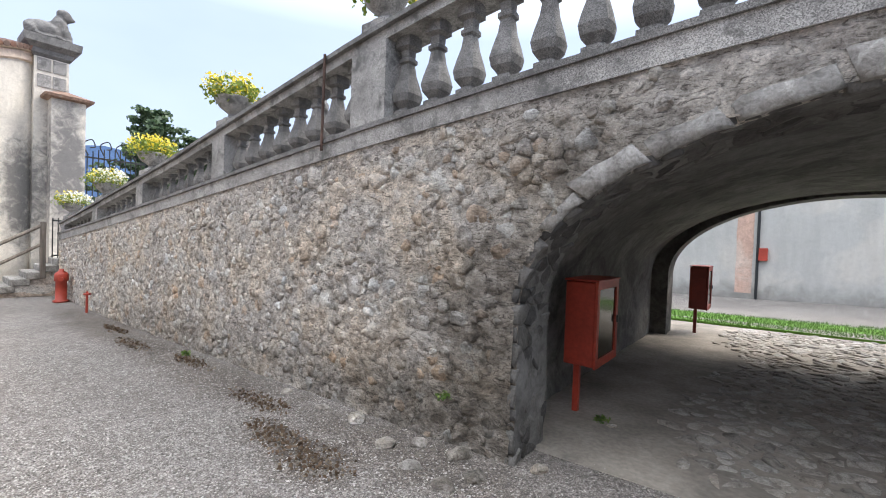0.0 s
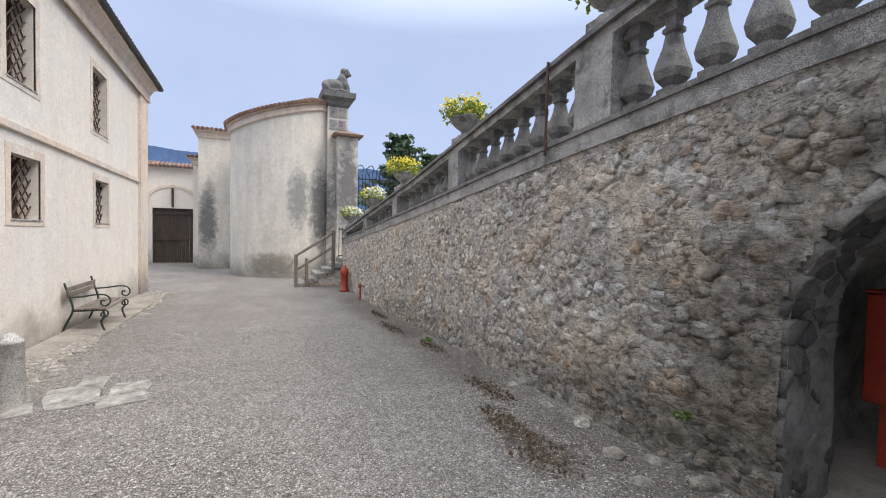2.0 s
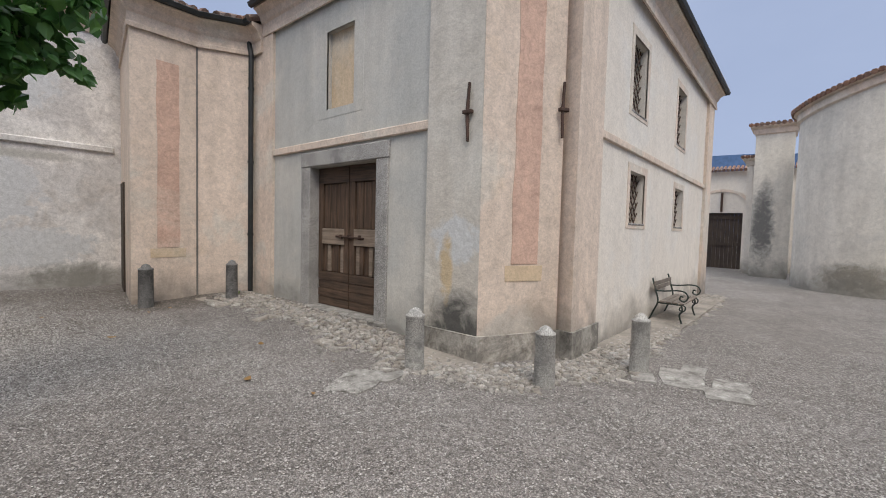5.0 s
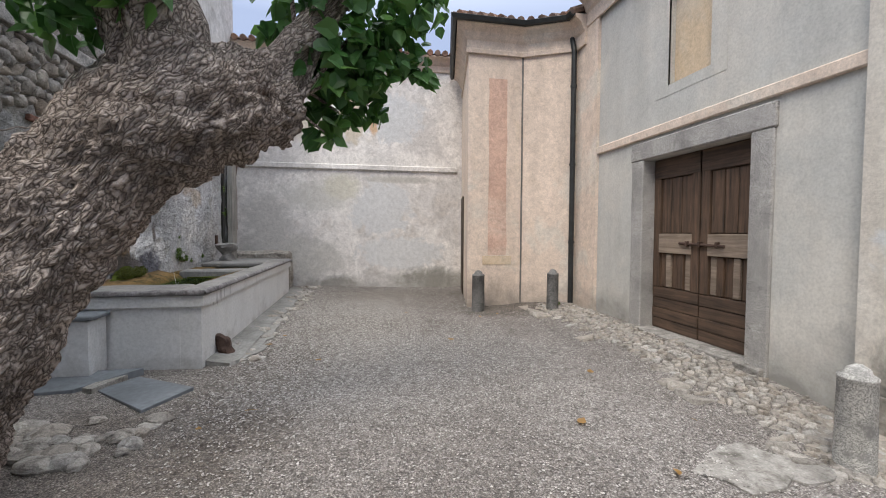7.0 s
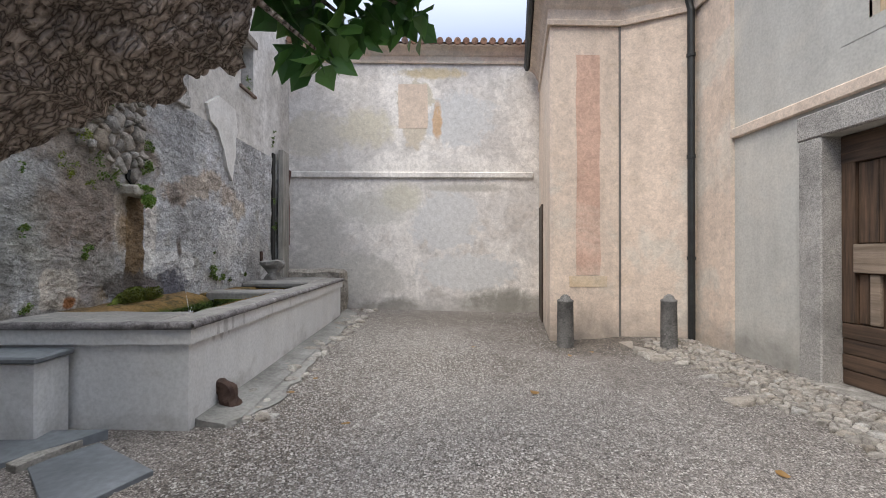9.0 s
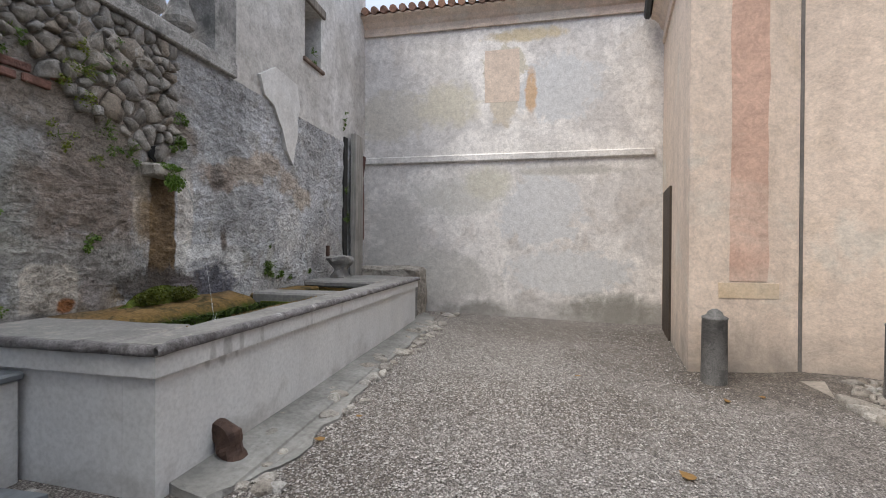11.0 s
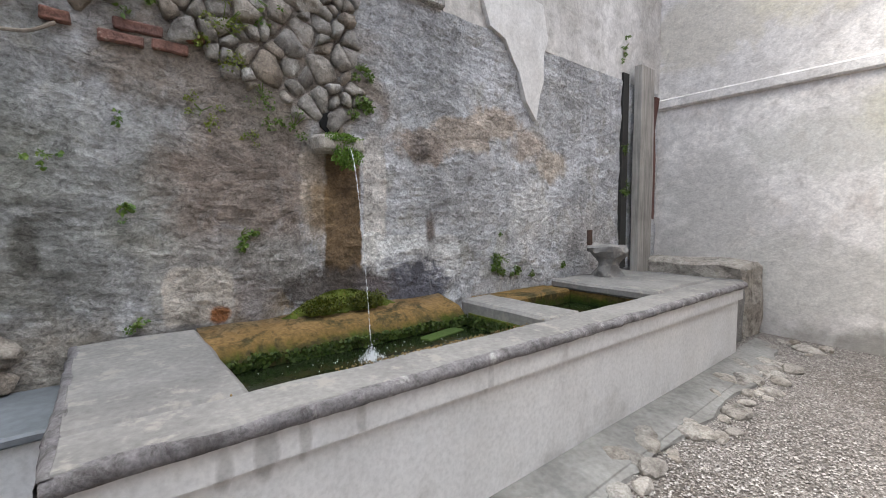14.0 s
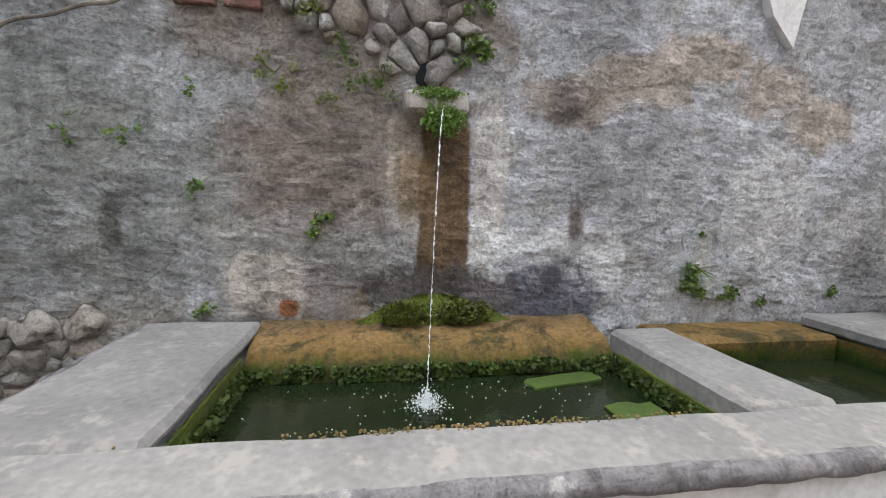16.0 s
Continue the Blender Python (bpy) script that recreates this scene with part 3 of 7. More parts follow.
LEAF = leaf_mat("mulberry_leaf", [(0.035, 0.10, 0.022), (0.06, 0.16, 0.035), (0.13, 0.27, 0.06), (0.045, 0.12, 0.035), (0.09, 0.21, 0.05)], 0.42)
WEED = leaf_mat("weed_leaf", [(0.10, 0.20, 0.04), (0.18, 0.25, 0.05), (0.08, 0.16, 0.04)])
MOSS = simple("moss", (0.10, 0.13, 0.012), 0.95, var=0.5, scale=20, bump=1.0, dist=0.02, space="world", spots=((0.16, 0.10, 0.02), 0.58))
def ledge_mat():
    """Wet ledge: rust above, dark green algae towards the water."""
    m, n, l, b = nodes_of("stained_ledge", 0.8)
    b.inputs["Specular IOR Level"].default_value = 0.15
    v = coords(n, l, "world")
    sp = n.new("ShaderNodeSeparateXYZ")
    l.new(v, sp.inputs[0])
    mid = fbm(n, l, v, 5, 7, 0.7, 0.5)
    add = n.new("ShaderNodeMath")
    add.operation = "MULTIPLY_ADD"
    l.new(mid, add.inputs[0]); add.inputs[1].default_value = 0.16
    l.new(sp.outputs[2], add.inputs[2])
    c = ramp(n, l, add.outputs[0], [(0.68, (0.012, 0.026, 0.003)), (0.745, (0.045, 0.06, 0.006)), (0.78, (0.13, 0.085, 0.025)), (0.85, (0.235, 0.145, 0.06)), (0.91, (0.26, 0.20, 0.13))])
    c = mixc(n, l, mask(n, l, fbm(n, l, v, 4.5, 8, 0.75, 0.6), 0.49, 0.60), c, (0.055, 0.045, 0.018))
    c = mixc(n, l, 0.6, c, ramp(n, l, fbm(n, l, v, 40, 4), [(0.3, (0.4, 0.4, 0.4)), (0.65, (1.3, 1.3, 1.3))]), "MULTIPLY")
    l.new(c, b.inputs["Base Color"])
    bumped(n, l, b, [(mid, 0.8, 0.03), (fbm(n, l, v, 40, 4), 0.8, 0.006)])
    return m


ALGAE = ledge_mat()
ALGAE_OLD = simple("algae_stain", (0.20, 0.125, 0.045), 0.8, var=0.5, scale=7, bump=0.6, dist=0.008, space="world", spots=((0.045, 0.055, 0.012), 0.5))
STAIN = simple("iron_stain", (0.115, 0.075, 0.04), 0.85, var=0.5, scale=9, bump=0.8, dist=0.012, space="world", spots=((0.20, 0.15, 0.09), 0.56))
PETAL_Y = leaf_mat("yellow_petal", [(0.72, 0.55, 0.03), (0.8, 0.66, 0.08), (0.66, 0.62, 0.12)])
PETAL_W = leaf_mat("white_petal", [(0.78, 0.77, 0.7), (0.8, 0.8, 0.74), (0.7, 0.72, 0.6)])
FLOWER_LEAF = leaf_mat("flower_leaf", [(0.16, 0.22, 0.03), (0.24, 0.30, 0.05), (0.12, 0.18, 0.03)])
NEEDLE = leaf_mat("conifer_needle", [(0.06, 0.10, 0.05), (0.10, 0.15, 0.075), (0.075, 0.125, 0.065)])
# the base colour carries the blue haze of distance
HAZY_HILL = simple("hazy_hill", (0.085, 0.15, 0.28), 1.0, var=0.2, scale=0.05, bump=0.0, space="world")
GLASSDARK = simple("dark_pane", (0.03, 0.03, 0.03), 0.15, var=0.3, scale=3, bump=0.0)
# near-black colour stands for unlit depth behind windows and in the wall joint
DEEP_SHADE = simple("deep_shade", (0.03, 0.028, 0.025), 0.95, var=0.2, scale=3, bump=0.1)

# ---- building helpers ----
def part(name, bm, material, parent=None, label="", smooth=False):
    me = bpy.data.meshes.new(name)
    bm.normal_update()
    bm.to_mesh(me)
    bm.free()
    me.materials.append(material)
    if smooth:
        for p in me.polygons:
            p.use_smooth = True
    ob = new(name, me)
    if parent:
        ob.parent = parent
    return tagged(ob, label)


def thing(name, label, category, at=(0, 0, 0), turn=0.0, group="", kind=""):
    ob = new(name)
    ob.matrix_world = pose(*at, 0, 0, turn)
    ob.empty_display_size = 0.1
    return tagged(ob, label, category, group, kind)


def structure(name, bm, material, label="", category="", smooth=False):
    return tagged(part(name, bm, material, None, "", smooth), label, category, "", "structure")


def B():
    return bmesh.new()


def box(bm, x0, x1, y0, y1, z0, z1, bev=0.0):
    r = bmesh.ops.create_cube(bm, size=1.0)
    for v in r["verts"]:
        v.co = Vector(((x0 + x1) / 2 + v.co.x * (x1 - x0), (y0 + y1) / 2 + v.co.y * (y1 - y0), (z0 + z1) / 2 + v.co.z * (z1 - z0)))
    if bev:
        bmesh.ops.bevel(bm, geom=[e for e in {e for v in r["verts"] for e in v.link_edges}], offset=bev, segments=1, affect="EDGES")
    return bm


def solid(bm, ring, low, high, cap=True):
    """A prism over a ring of (x, y); low and high are numbers or functions of x, y."""
    f = lambda h, p: h(*p) if callable(h) else h
    a = [bm.verts.new((*p, f(low, p))) for p in ring]
    b = [bm.verts.new((*p, f(high, p))) for p in ring]
    k = len(ring)
    for i in range(k):
        bm.faces.new((a[i], a[(i + 1) % k], b[(i + 1) % k], b[i]))
    if cap:
        bm.faces.new(b)
        bm.faces.new(a[::-1])
    return bm


def lathe(bm, profile, n=16, at=(0, 0, 0), square=0.0):
    """Turns (radius, z) pairs about z. square: 0 round to 1 four-sided."""
    rings = []
    for r, z in profile:
        ring = []
        for i in range(n):
            a = 2 * math.pi * (i + 0.5) / n
            c, s = math.cos(a), math.sin(a)
            q = 1.0 / max(abs(c), abs(s))
            k = r * (1 + (min(q, 1.3) - 1) * square)
            ring.append(bm.verts.new((at[0] + k * c, at[1] + k * s, at[2] + z)))
        rings.append(ring)
    for a, b in zip(rings, rings[1:]):
        for i in range(n):
            bm.faces.new((a[i], a[(i + 1) % n], b[(i + 1) % n], b[i]))
    bm.faces.new(rings[-1])
    bm.faces.new(rings[0][::-1])
    return bm


def tube(bm, pts, radii, n=8, rough=0.0, seed=0, freq=3.0):
    """A limb through the points."""
    pts = [Vector(p) for p in pts]
    if not isinstance(radii, (list, tuple)):
        radii = [radii] * len(pts)
    rings, side = [], None
    for i, p in enumerate(pts):
        d = (pts[min(i + 1, len(pts) - 1)] - pts[max(i - 1, 0)]).normalized()
        if side is None:
            side = d.orthogonal().normalized()
        side = (side - d * side.dot(d)).normalized()
        up = d.cross(side)
        ring = []
        for j in range(n):
            a = 2 * math.pi * j / n
            o = side * math.cos(a) + up * math.sin(a)
            r = radii[i]
            if rough:
                q = p + o * r
                r *= 1 + rough * noise.noise(q * freq + Vector((seed, 0, 0))) + rough * 0.5 * noise.noise(q * freq * 3)
            ring.append(bm.verts.new(p + o * r))
        rings.append(ring)
    for a, b in zip(rings, rings[1:]):
        for j in range(n):
            bm.faces.new((a[j], a[(j + 1) % n], b[(j + 1) % n], b[j]))
    bm.faces.new(rings[0][::-1])
    bm.faces.new(rings[-1])
    return bm


def smooth_path(pts, k=6):
    """Catmull-Rom through points."""
    p = [Vector(q) for q in pts]
    p = [p[0] * 2 - p[1]] + p + [p[-1] * 2 - p[-2]]
    out = []
    for i in range(1, len(p) - 2):
        for j in range(k):
            t = j / k
            out.append(0.5 * ((2 * p[i]) + (p[i + 1] - p[i - 1]) * t + (2 * p[i - 1] - 5 * p[i] + 4 * p[i + 1] - p[i + 2]) * t * t + (3 * p[i] - p[i - 1] - 3 * p[i + 1] + p[i + 2]) * t ** 3))
    out.append(p[-2])
    return out


def table(pairs):
    xs, zs = [p[0] for p in pairs], [p[1] for p in pairs]
    return lambda x: float(np.interp(x, xs, zs))


def wall_cells(bm, at, along, out, length, z0, z1, depth, holes=()):
    """A straight wall from at, running along, its face looking out, with holes (s0, s1, z0, z1) right through."""
    at, u, nrm = Vector(at), Vector(along).normalized(), Vector(out).normalized()
    ss = sorted({0.0, length, *[h[0] for h in holes], *[h[1] for h in holes]})
    zz = sorted({z0, z1, *[h[2] for h in holes], *[h[3] for h in holes]})
    full = lambda i, j: 0 <= i < len(ss) - 1 and 0 <= j < len(zz) - 1 and not any(h[0] - 1e-6 <= ss[i] and ss[i + 1] <= h[1] + 1e-6 and h[2] - 1e-6 <= zz[j] and zz[j + 1] <= h[3] + 1e-6 for h in holes)
    pt = lambda s, z, d: (at + u * s - nrm * d + Vector((0, 0, z)))
    quad = lambda *q: bm.faces.new([bm.verts.new(v) for v in q])
    for i in range(len(ss) - 1):
        for j in range(len(zz) - 1):
            if not full(i, j):
                continue
            a, b, c, d = ss[i], ss[i + 1], zz[j], zz[j + 1]
            quad(pt(a, c, 0), pt(b, c, 0), pt(b, d, 0), pt(a, d, 0))
            quad(pt(a, c, depth), pt(a, d, depth), pt(b, d, depth), pt(b, c, depth))
            if not full(i - 1, j):
                quad(pt(a, c, 0), pt(a, d, 0), pt(a, d, depth), pt(a, c, depth))
            if not full(i + 1, j):
                quad(pt(b, c, 0), pt(b, c, depth), pt(b, d, depth), pt(b, d, 0))
            if not full(i, j - 1):
                quad(pt(a, c, 0), pt(a, c, depth), pt(b, c, depth), pt(b, c, 0))
            if not full(i, j + 1):
                quad(pt(a, d, 0), pt(b, d, 0), pt(b, d, depth), pt(a, d, depth))
    bmesh.ops.remove_doubles(bm, verts=bm.verts, dist=0.0005)
    bmesh.ops.recalc_face_normals(bm, faces=bm.faces)
    return bm


def cells(sites, bounds, radii=None):
    """Voronoi cells of 2D sites, clipped to bounds, as polygons."""
    P = np.array(sites)
    x0, x1, y0, y1 = bounds
    out = []
    for i, p in enumerate(P):
        d = np.hypot(*(P - p).T)
        near = np.argsort(d)[1:15 if radii is None else 26]
        poly = [np.array(q) for q in ((x0, y0), (x1, y0), (x1, y1), (x0, y1))]
        for j in near:
            w = 0.5 if radii is None else radii[i] / (radii[i] + radii[j])
            m, nv = p + (P[j] - p) * w, P[j] - p
            new_poly = []
            for k in range(len(poly)):
                a, b = poly[k], poly[(k + 1) % len(poly)]
                da, db = np.dot(a - m, nv), np.dot(b - m, nv)
                if da <= 0:
                    new_poly.append(a)
                if da * db < 0:
                    new_poly.append(a + (b - a) * da / (da - db))
            poly = new_poly
            if len(poly) < 3:
                break
        out.append((p, poly))
    return out


def stone_block(bm, poly, centre, to3, gap, depth, rng, back=0.06, crown=0.35, flat=False):
    """One rough stone from a 2D outline: set-back sides, a rounded uneven face. to3(u, v, d) gives the place d in front of the bed."""
    c = np.mean(poly, axis=0)
    ring = []
    k = len(poly)
    for i, q in enumerate(poly):
        if np.hypot(*(q - c)) < gap * 1.5:
            return None
        a, b = poly[i - 1], poly[(i + 1) % k]
        for e in ((q * 0.84 + a * 0.16, q * 0.84 + b * 0.16) if k < 9 else (q,)):
            v = (e - c) * rng.uniform(0.91, 1.05)
            ln = np.hypot(*v)
            ring.append(c + v * max(0.3, (ln - gap) / ln))
    if len(ring) < 4:
        return None
    tilt = (rng.uniform(-0.2, 0.2), rng.uniform(-0.2, 0.2)) if not flat else (0, 0)
    dd = lambda q, base: base + tilt[0] * (q[0] - c[0]) + tilt[1] * (q[1] - c[1])
    s0, s1 = (0.86, 0.96) if flat else (0.70, 0.93)
    A = [bm.verts.new(to3(q[0], q[1], -back)) for q in ring]
    M = [bm.verts.new(to3(*(c + (q - c) * 0.98), dd(q, depth * (0.5 if flat else 0.35)))) for q in ring]
    T = [bm.verts.new(to3(*(c + (q - c) * rng.uniform(s0, s1)), dd(q, depth * rng.uniform(0.66, 1.16)))) for q in ring]
    k = len(ring)
    top = bm.verts.new(to3(*(c + np.array((rng.uniform(-1, 1), rng.uniform(-1, 1))) * 0.01), depth * (0.85 + crown * 0.8 * rng.random())))
    for i in range(k):
        j = (i + 1) % k
        bm.faces.new((A[i], A[j], M[j], M[i]))
        bm.faces.new((M[i], M[j], T[j], T[i]))
        bm.faces.new((T[i], T[j], top))
    return True


def leafage(bm, centre, radii, count, size, rng, shape="leaf", fill=0.6, up=0.3):
    """Many small leaves in an uneven cloud."""
    for _ in range(count):
        while True:
            d = Vector((rng.uniform(-1, 1), rng.uniform(-1, 1), rng.uniform(-1, 1)))
            if d.length <= 1 and d.length > fill * rng.random():
                break
        lump = 1 + 0.35 * noise.noise(d * 2.5 + Vector(centre))
        p = Vector(centre) + Vector((d.x * radii[0], d.y * radii[1], d.z * radii[2])) * lump
        a = Vector((rng.gauss(0, 1), rng.gauss(0, 1), rng.gauss(0, 0.6) - up)).normalized()
        s = a.cross(Vector((rng.gauss(0, 1), rng.gauss(0, 1), rng.gauss(0, 1)))).normalized()
        nrm = a.cross(s)
        L = size * rng.uniform(0.6, 1.25)
        if shape == "leaf":
            W = L * 0.42
            pts = [p, p + a * L * 0.12 + s * W * 0.75, p + a * L * 0.45 + s * W + nrm * L * 0.06, p + a * L * 0.8 + s * W * 0.45, p + a * L * 1.08 - nrm * L * 0.08, p + a * L * 0.8 - s * W * 0.45, p + a * L * 0.45 - s * W + nrm * L * 0.06, p + a * L * 0.12 - s * W * 0.75]
            vs = [bm.verts.new(q) for q in pts]
            mid = bm.verts.new(p + a * L * 0.5 - nrm * L * 0.05)
            for i in range(8):
                bm.faces.new((vs[i], vs[(i + 1) % 8], mid))
        else:
            W = L * 0.5
            vs = [bm.verts.new(q) for q in (p - s * W * 0.3, p + a * L * 0.5 - s * W, p + a * L, p + a * L * 0.5 + s * W)]
            bm.faces.new(vs)
    return bm


# ---- the ground ----
def gz(x, y):
    """Height of the ground: it falls gently towards the gate."""
    s = lambda t: (lambda u: u * u * (3 - 2 * u))(max(0.0, min(1.0, t)))
    apron = 0.17 * s((-2.2 - x) / 2.0) * s((-4.3 - y) / 2.2) * (1.0 if x > -6 else 0.0)
    return -0.143 + 0.0272 * min(4.0, max(x, -11.5)) - 0.0105 * max(-13.0, min(y, 4.0)) + apron


bm = B()
gx = [-2500, -300, -80, -40, -30] + [-24 + 0.75 * i for i in range(42)] + [10, 20, 60, 300, 2500]
gy = [-2500, -300, -60, -25] + [-14 + 0.75 * i for i in range(40)] + [18, 24, 40, 120, 600, 2500]
gv = [[bm.verts.new((x, y, gz(x, y) + (0.012 * noise.noise(Vector((x * 0.8, y * 0.8, 0))) if abs(x) < 20 else 0))) for y in gy] for x in gx]
for i in range(len(gx) - 1):
    for j in range(len(gy) - 1):
        bm.faces.new((gv[i][j], gv[i + 1][j], gv[i + 1][j + 1], gv[i][j + 1]))
structure("ground", bm, GRAVEL, "pale grey gravel yard sloping gently", "ground", smooth=True)

# ---- the ramp wall with the arched passage ----
WALL_Y, BACK_Y = 2.95, 10.1
ramp_low = table([(-16.2, 1.13), (-13.8, 1.36), (-8.4, 1.91), (-4.86, 2.29), (-3.22, 2.46), (-1.67, 2.6), (-0.48, 2.69), (0.3, 2.74), (3.0, 2.86), (9, 2.9)])
ramp_high = table([(-16.2, 1.62), (-14.4, 1.86), (-8.46, 2.72), (-3.45, 3.57), (-2.8, 3.66), (-1.5, 3.82), (3.0, 4.05), (9, 4.1)])
ARCH_X, ARCH_A, SPRING, RISE = 1.3, 2.8, 1.0, 1.45


def arch_top(x, a=ARCH_A, rise=RISE):
    q = (x - ARCH_X) / a
    return None if abs(q) >= 1 else SPRING + rise * math.sqrt(1 - q * q)


def vault(bm, y0, y1, a, rise, top, x0=-16.2, x1=8.0, low=-1.0, rough=0.02, steps=10, lining=True, shell=True):
    """A block from y0 to y1 pierced by the arch; its top follows the ramp."""
    arc = [(ARCH_X - a * math.cos(t), SPRING + rise * math.sin(t)) for t in np.linspace(0, math.pi, 41)]
    line = [(ARCH_X - a, low)] + [(ARCH_X - a, low + (SPRING - low) * k / 6) for k in range(1, 6)] + arc + [(ARCH_X + a, SPRING + (low - SPRING) * k / 6) for k in range(1, 7)]
    ys = np.linspace(y0, y1, steps)
    sheet = []
    for y in ys:
        row = []
        for x, z in line:
            k = 0 if y in (y0, y1) else rough * noise.noise(Vector((x * 1.3, y * 1.3, z * 1.3))) + rough * 0.6 * noise.noise(Vector((x * 5, y * 5, z * 5)))
            row.append(bm.verts.new((x + k, y, z + k)))
        sheet.append(row)
    for a_, b_ in zip(sheet, sheet[1:]):
        for i in range(len(line) - 1 if lining else 0):
            bm.faces.new((a_[i], a_[i + 1], b_[i + 1], b_[i]))
    if not shell:
        return bm
    for y, row in ((y0, sheet[0]), (y1, sheet[-1])):
        tops = [bm.verts.new((v.co.x, y, top(v.co.x))) for v in row]
        for i in range(len(row) - 1):
            if abs(row[i].co.x - row[i + 1].co.x) > 1e-5:
                bm.faces.new((row[i], row[i + 1], tops[i + 1], tops[i]))
        for xa, xb, edge in ((x0, ARCH_X - a, row[:7]), (ARCH_X + a, x1, row[-7:])):
            xs = np.linspace(xa, xb, 12)
            for i in range(11):
                bm.faces.new([bm.verts.new(q) for q in ((xs[i], y, low), (xs[i + 1], y, low), (xs[i + 1], y, top(xs[i + 1])), (xs[i], y, top(xs[i])))])
    xs = np.linspace(x0, x1, 40)
    for i in range(39):
        bm.faces.new([bm.verts.new(q) for q in ((xs[i], y0, top(xs[i])), (xs[i + 1], y0, top(xs[i + 1])), (xs[i + 1], y1, top(xs[i + 1])), (xs[i], y1, top(xs[i])))])
    for x in (x0, x1):
        bm.faces.new([bm.verts.new(q) for q in ((x, y0, low), (x, y1, low), (x, y1, top(x)), (x, y0, top(x)))])
    bmesh.ops.remove_doubles(bm, verts=bm.verts, dist=0.002)
    return bm


ramp_wall = structure("wall_ramp", vault(B(), WALL_Y, 3.5, ARCH_A, RISE, ramp_low, rough=0.035, steps=5, lining=False), MORTAR, "rough rubble stone ramp wall with an arched passage", "wall", smooth=True)
def mortar_bed():
    """The uneven mortar in which the stones of the ramp wall sit."""
    bm = B()
    xs_ = np.concatenate((np.arange(-16.2, -6, 0.06), np.arange(-6, 4.3, 0.03)))
    cols = []
    for x in xs_:
        col = []
        top = ramp_low(x)
        for j in range(91):
            z = -0.75 + (top + 0.75) * j / 90
            p = Vector((x, 0, z))
            d = 0.026 + 0.018 * noise.noise(p * 1.6) + 0.016 * noise.noise(Vector((x * 5, 0, z * 8))) + 0.016 * noise.noise(Vector((x * 11, 4, z * 15))) + 0.013 * noise.noise(Vector((x * 22, 8, z * 30)))
            inside_arch = abs(x - ARCH_X) < ARCH_A + 0.02 and z < (arch_top(x, ARCH_A + 0.02, RISE + 0.02) or SPRING)
            col.append(None if inside_arch else bm.verts.new((x, WALL_Y - d, z)))
        cols.append(col)
    for a, b in zip(cols, cols[1:]):
        for j in range(90):
            q = (a[j], b[j], b[j + 1], a[j + 1])
            if all(q):
                bm.faces.new(q)
    return bm


part("mortar_bed", mortar_bed(), MORTAR, ramp_wall, "rough lime mortar", True)
structure("wall_arch_lining", vault(B(), WALL_Y + 0.002, 3.498, ARCH_A, RISE, ramp_low, rough=0.05, steps=14, shell=False), DARK_PLASTER, "rough dark lining of the arch", "wall", smooth=True)
structure("wall_passage", vault(B(), 3.503, 9.55, 3.2, 1.55, lambda x: ramp_low(x) - 0.02, rough=0.06, steps=16), DARK_PLASTER, "dark plastered passage vault", "vault", smooth=True)
structure("wall_passage_back", vault(B(), 9.553, BACK_Y, 2.9, 1.5, ramp_low, rough=0.04, steps=5), DARK_PLASTER, "far ring of the arched passage", "wall", smooth=True)


# ---- walls of the house ----
def face(name, bm, mat, label, cat="wall"):
    return structure(name, bm, mat, label, cat)


A_X, A_Y = -4.31, -3.28          # the door front and the window front
bm = wall_cells(B(), (A_X, -3.9, 0), (0, -1, 0), (1, 0, 0), 6.0, -0.6, 5.6, 0.45,
                [(2.03, 3.84, -0.05, 2.49), (2.64, 3.38, 3.44, 4.75)])
face("wall_door_front", bm, GREYWALL, "weathered pale grey plaster wall with a barn door")
bm = wall_cells(B(), (-6.2, A_Y, 0), (-1, 0, 0), (0, 1, 0), 8.9, -0.9, 5.6, 0.45,
                [(1.7, 2.62, 1.64, 2.57), (1.62, 2.5, 3.63, 4.92), (5.2, 6.1, 1.64, 2.57), (5.08, 6.0, 3.62, 4.95)])
face("wall_window_front", bm, CREAM, "cream plastered house wall with barred windows")
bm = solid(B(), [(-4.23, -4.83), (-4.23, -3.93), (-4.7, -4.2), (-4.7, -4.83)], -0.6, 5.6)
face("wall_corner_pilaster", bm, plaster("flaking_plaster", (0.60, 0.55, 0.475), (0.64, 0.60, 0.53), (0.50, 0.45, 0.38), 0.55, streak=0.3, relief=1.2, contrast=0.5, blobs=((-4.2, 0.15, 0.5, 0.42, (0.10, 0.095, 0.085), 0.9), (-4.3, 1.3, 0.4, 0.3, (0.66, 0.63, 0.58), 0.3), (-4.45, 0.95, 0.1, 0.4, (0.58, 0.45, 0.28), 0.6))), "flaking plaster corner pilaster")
bm = solid(B(), [(-4.232, -3.928), (-5.29, -3.37), (-5.5, -3.8), (-4.6, -4.2)], -0.6, 5.6)
face("wall_corner_face", bm, PEACH, "peach plastered chamfered corner")
bm = solid(B(), [(-5.33, -3.26), (-5.31, -3.17), (-6.2, -3.17), (-6.2, -3.75), (-5.5, -3.75)], -0.7, 5.6)
face("wall_pilaster_side", bm, PEACH, "plain peach pilaster beside the corner")
bm = solid(B(), [(-15.1, -3.6), (-15.1, -3.2), (-16.0, -3.2), (-16.0, -3.6)], -0.9, 5.6)
face("wall_pilaster_end", bm, PEACH, "peach pilaster at the house's far end")
bm = box(B(), -16.0, -15.6, -12, -3.61, -0.9, 5.6)
face("wall_house_end", bm, CREAM, "plain end wall of the house")
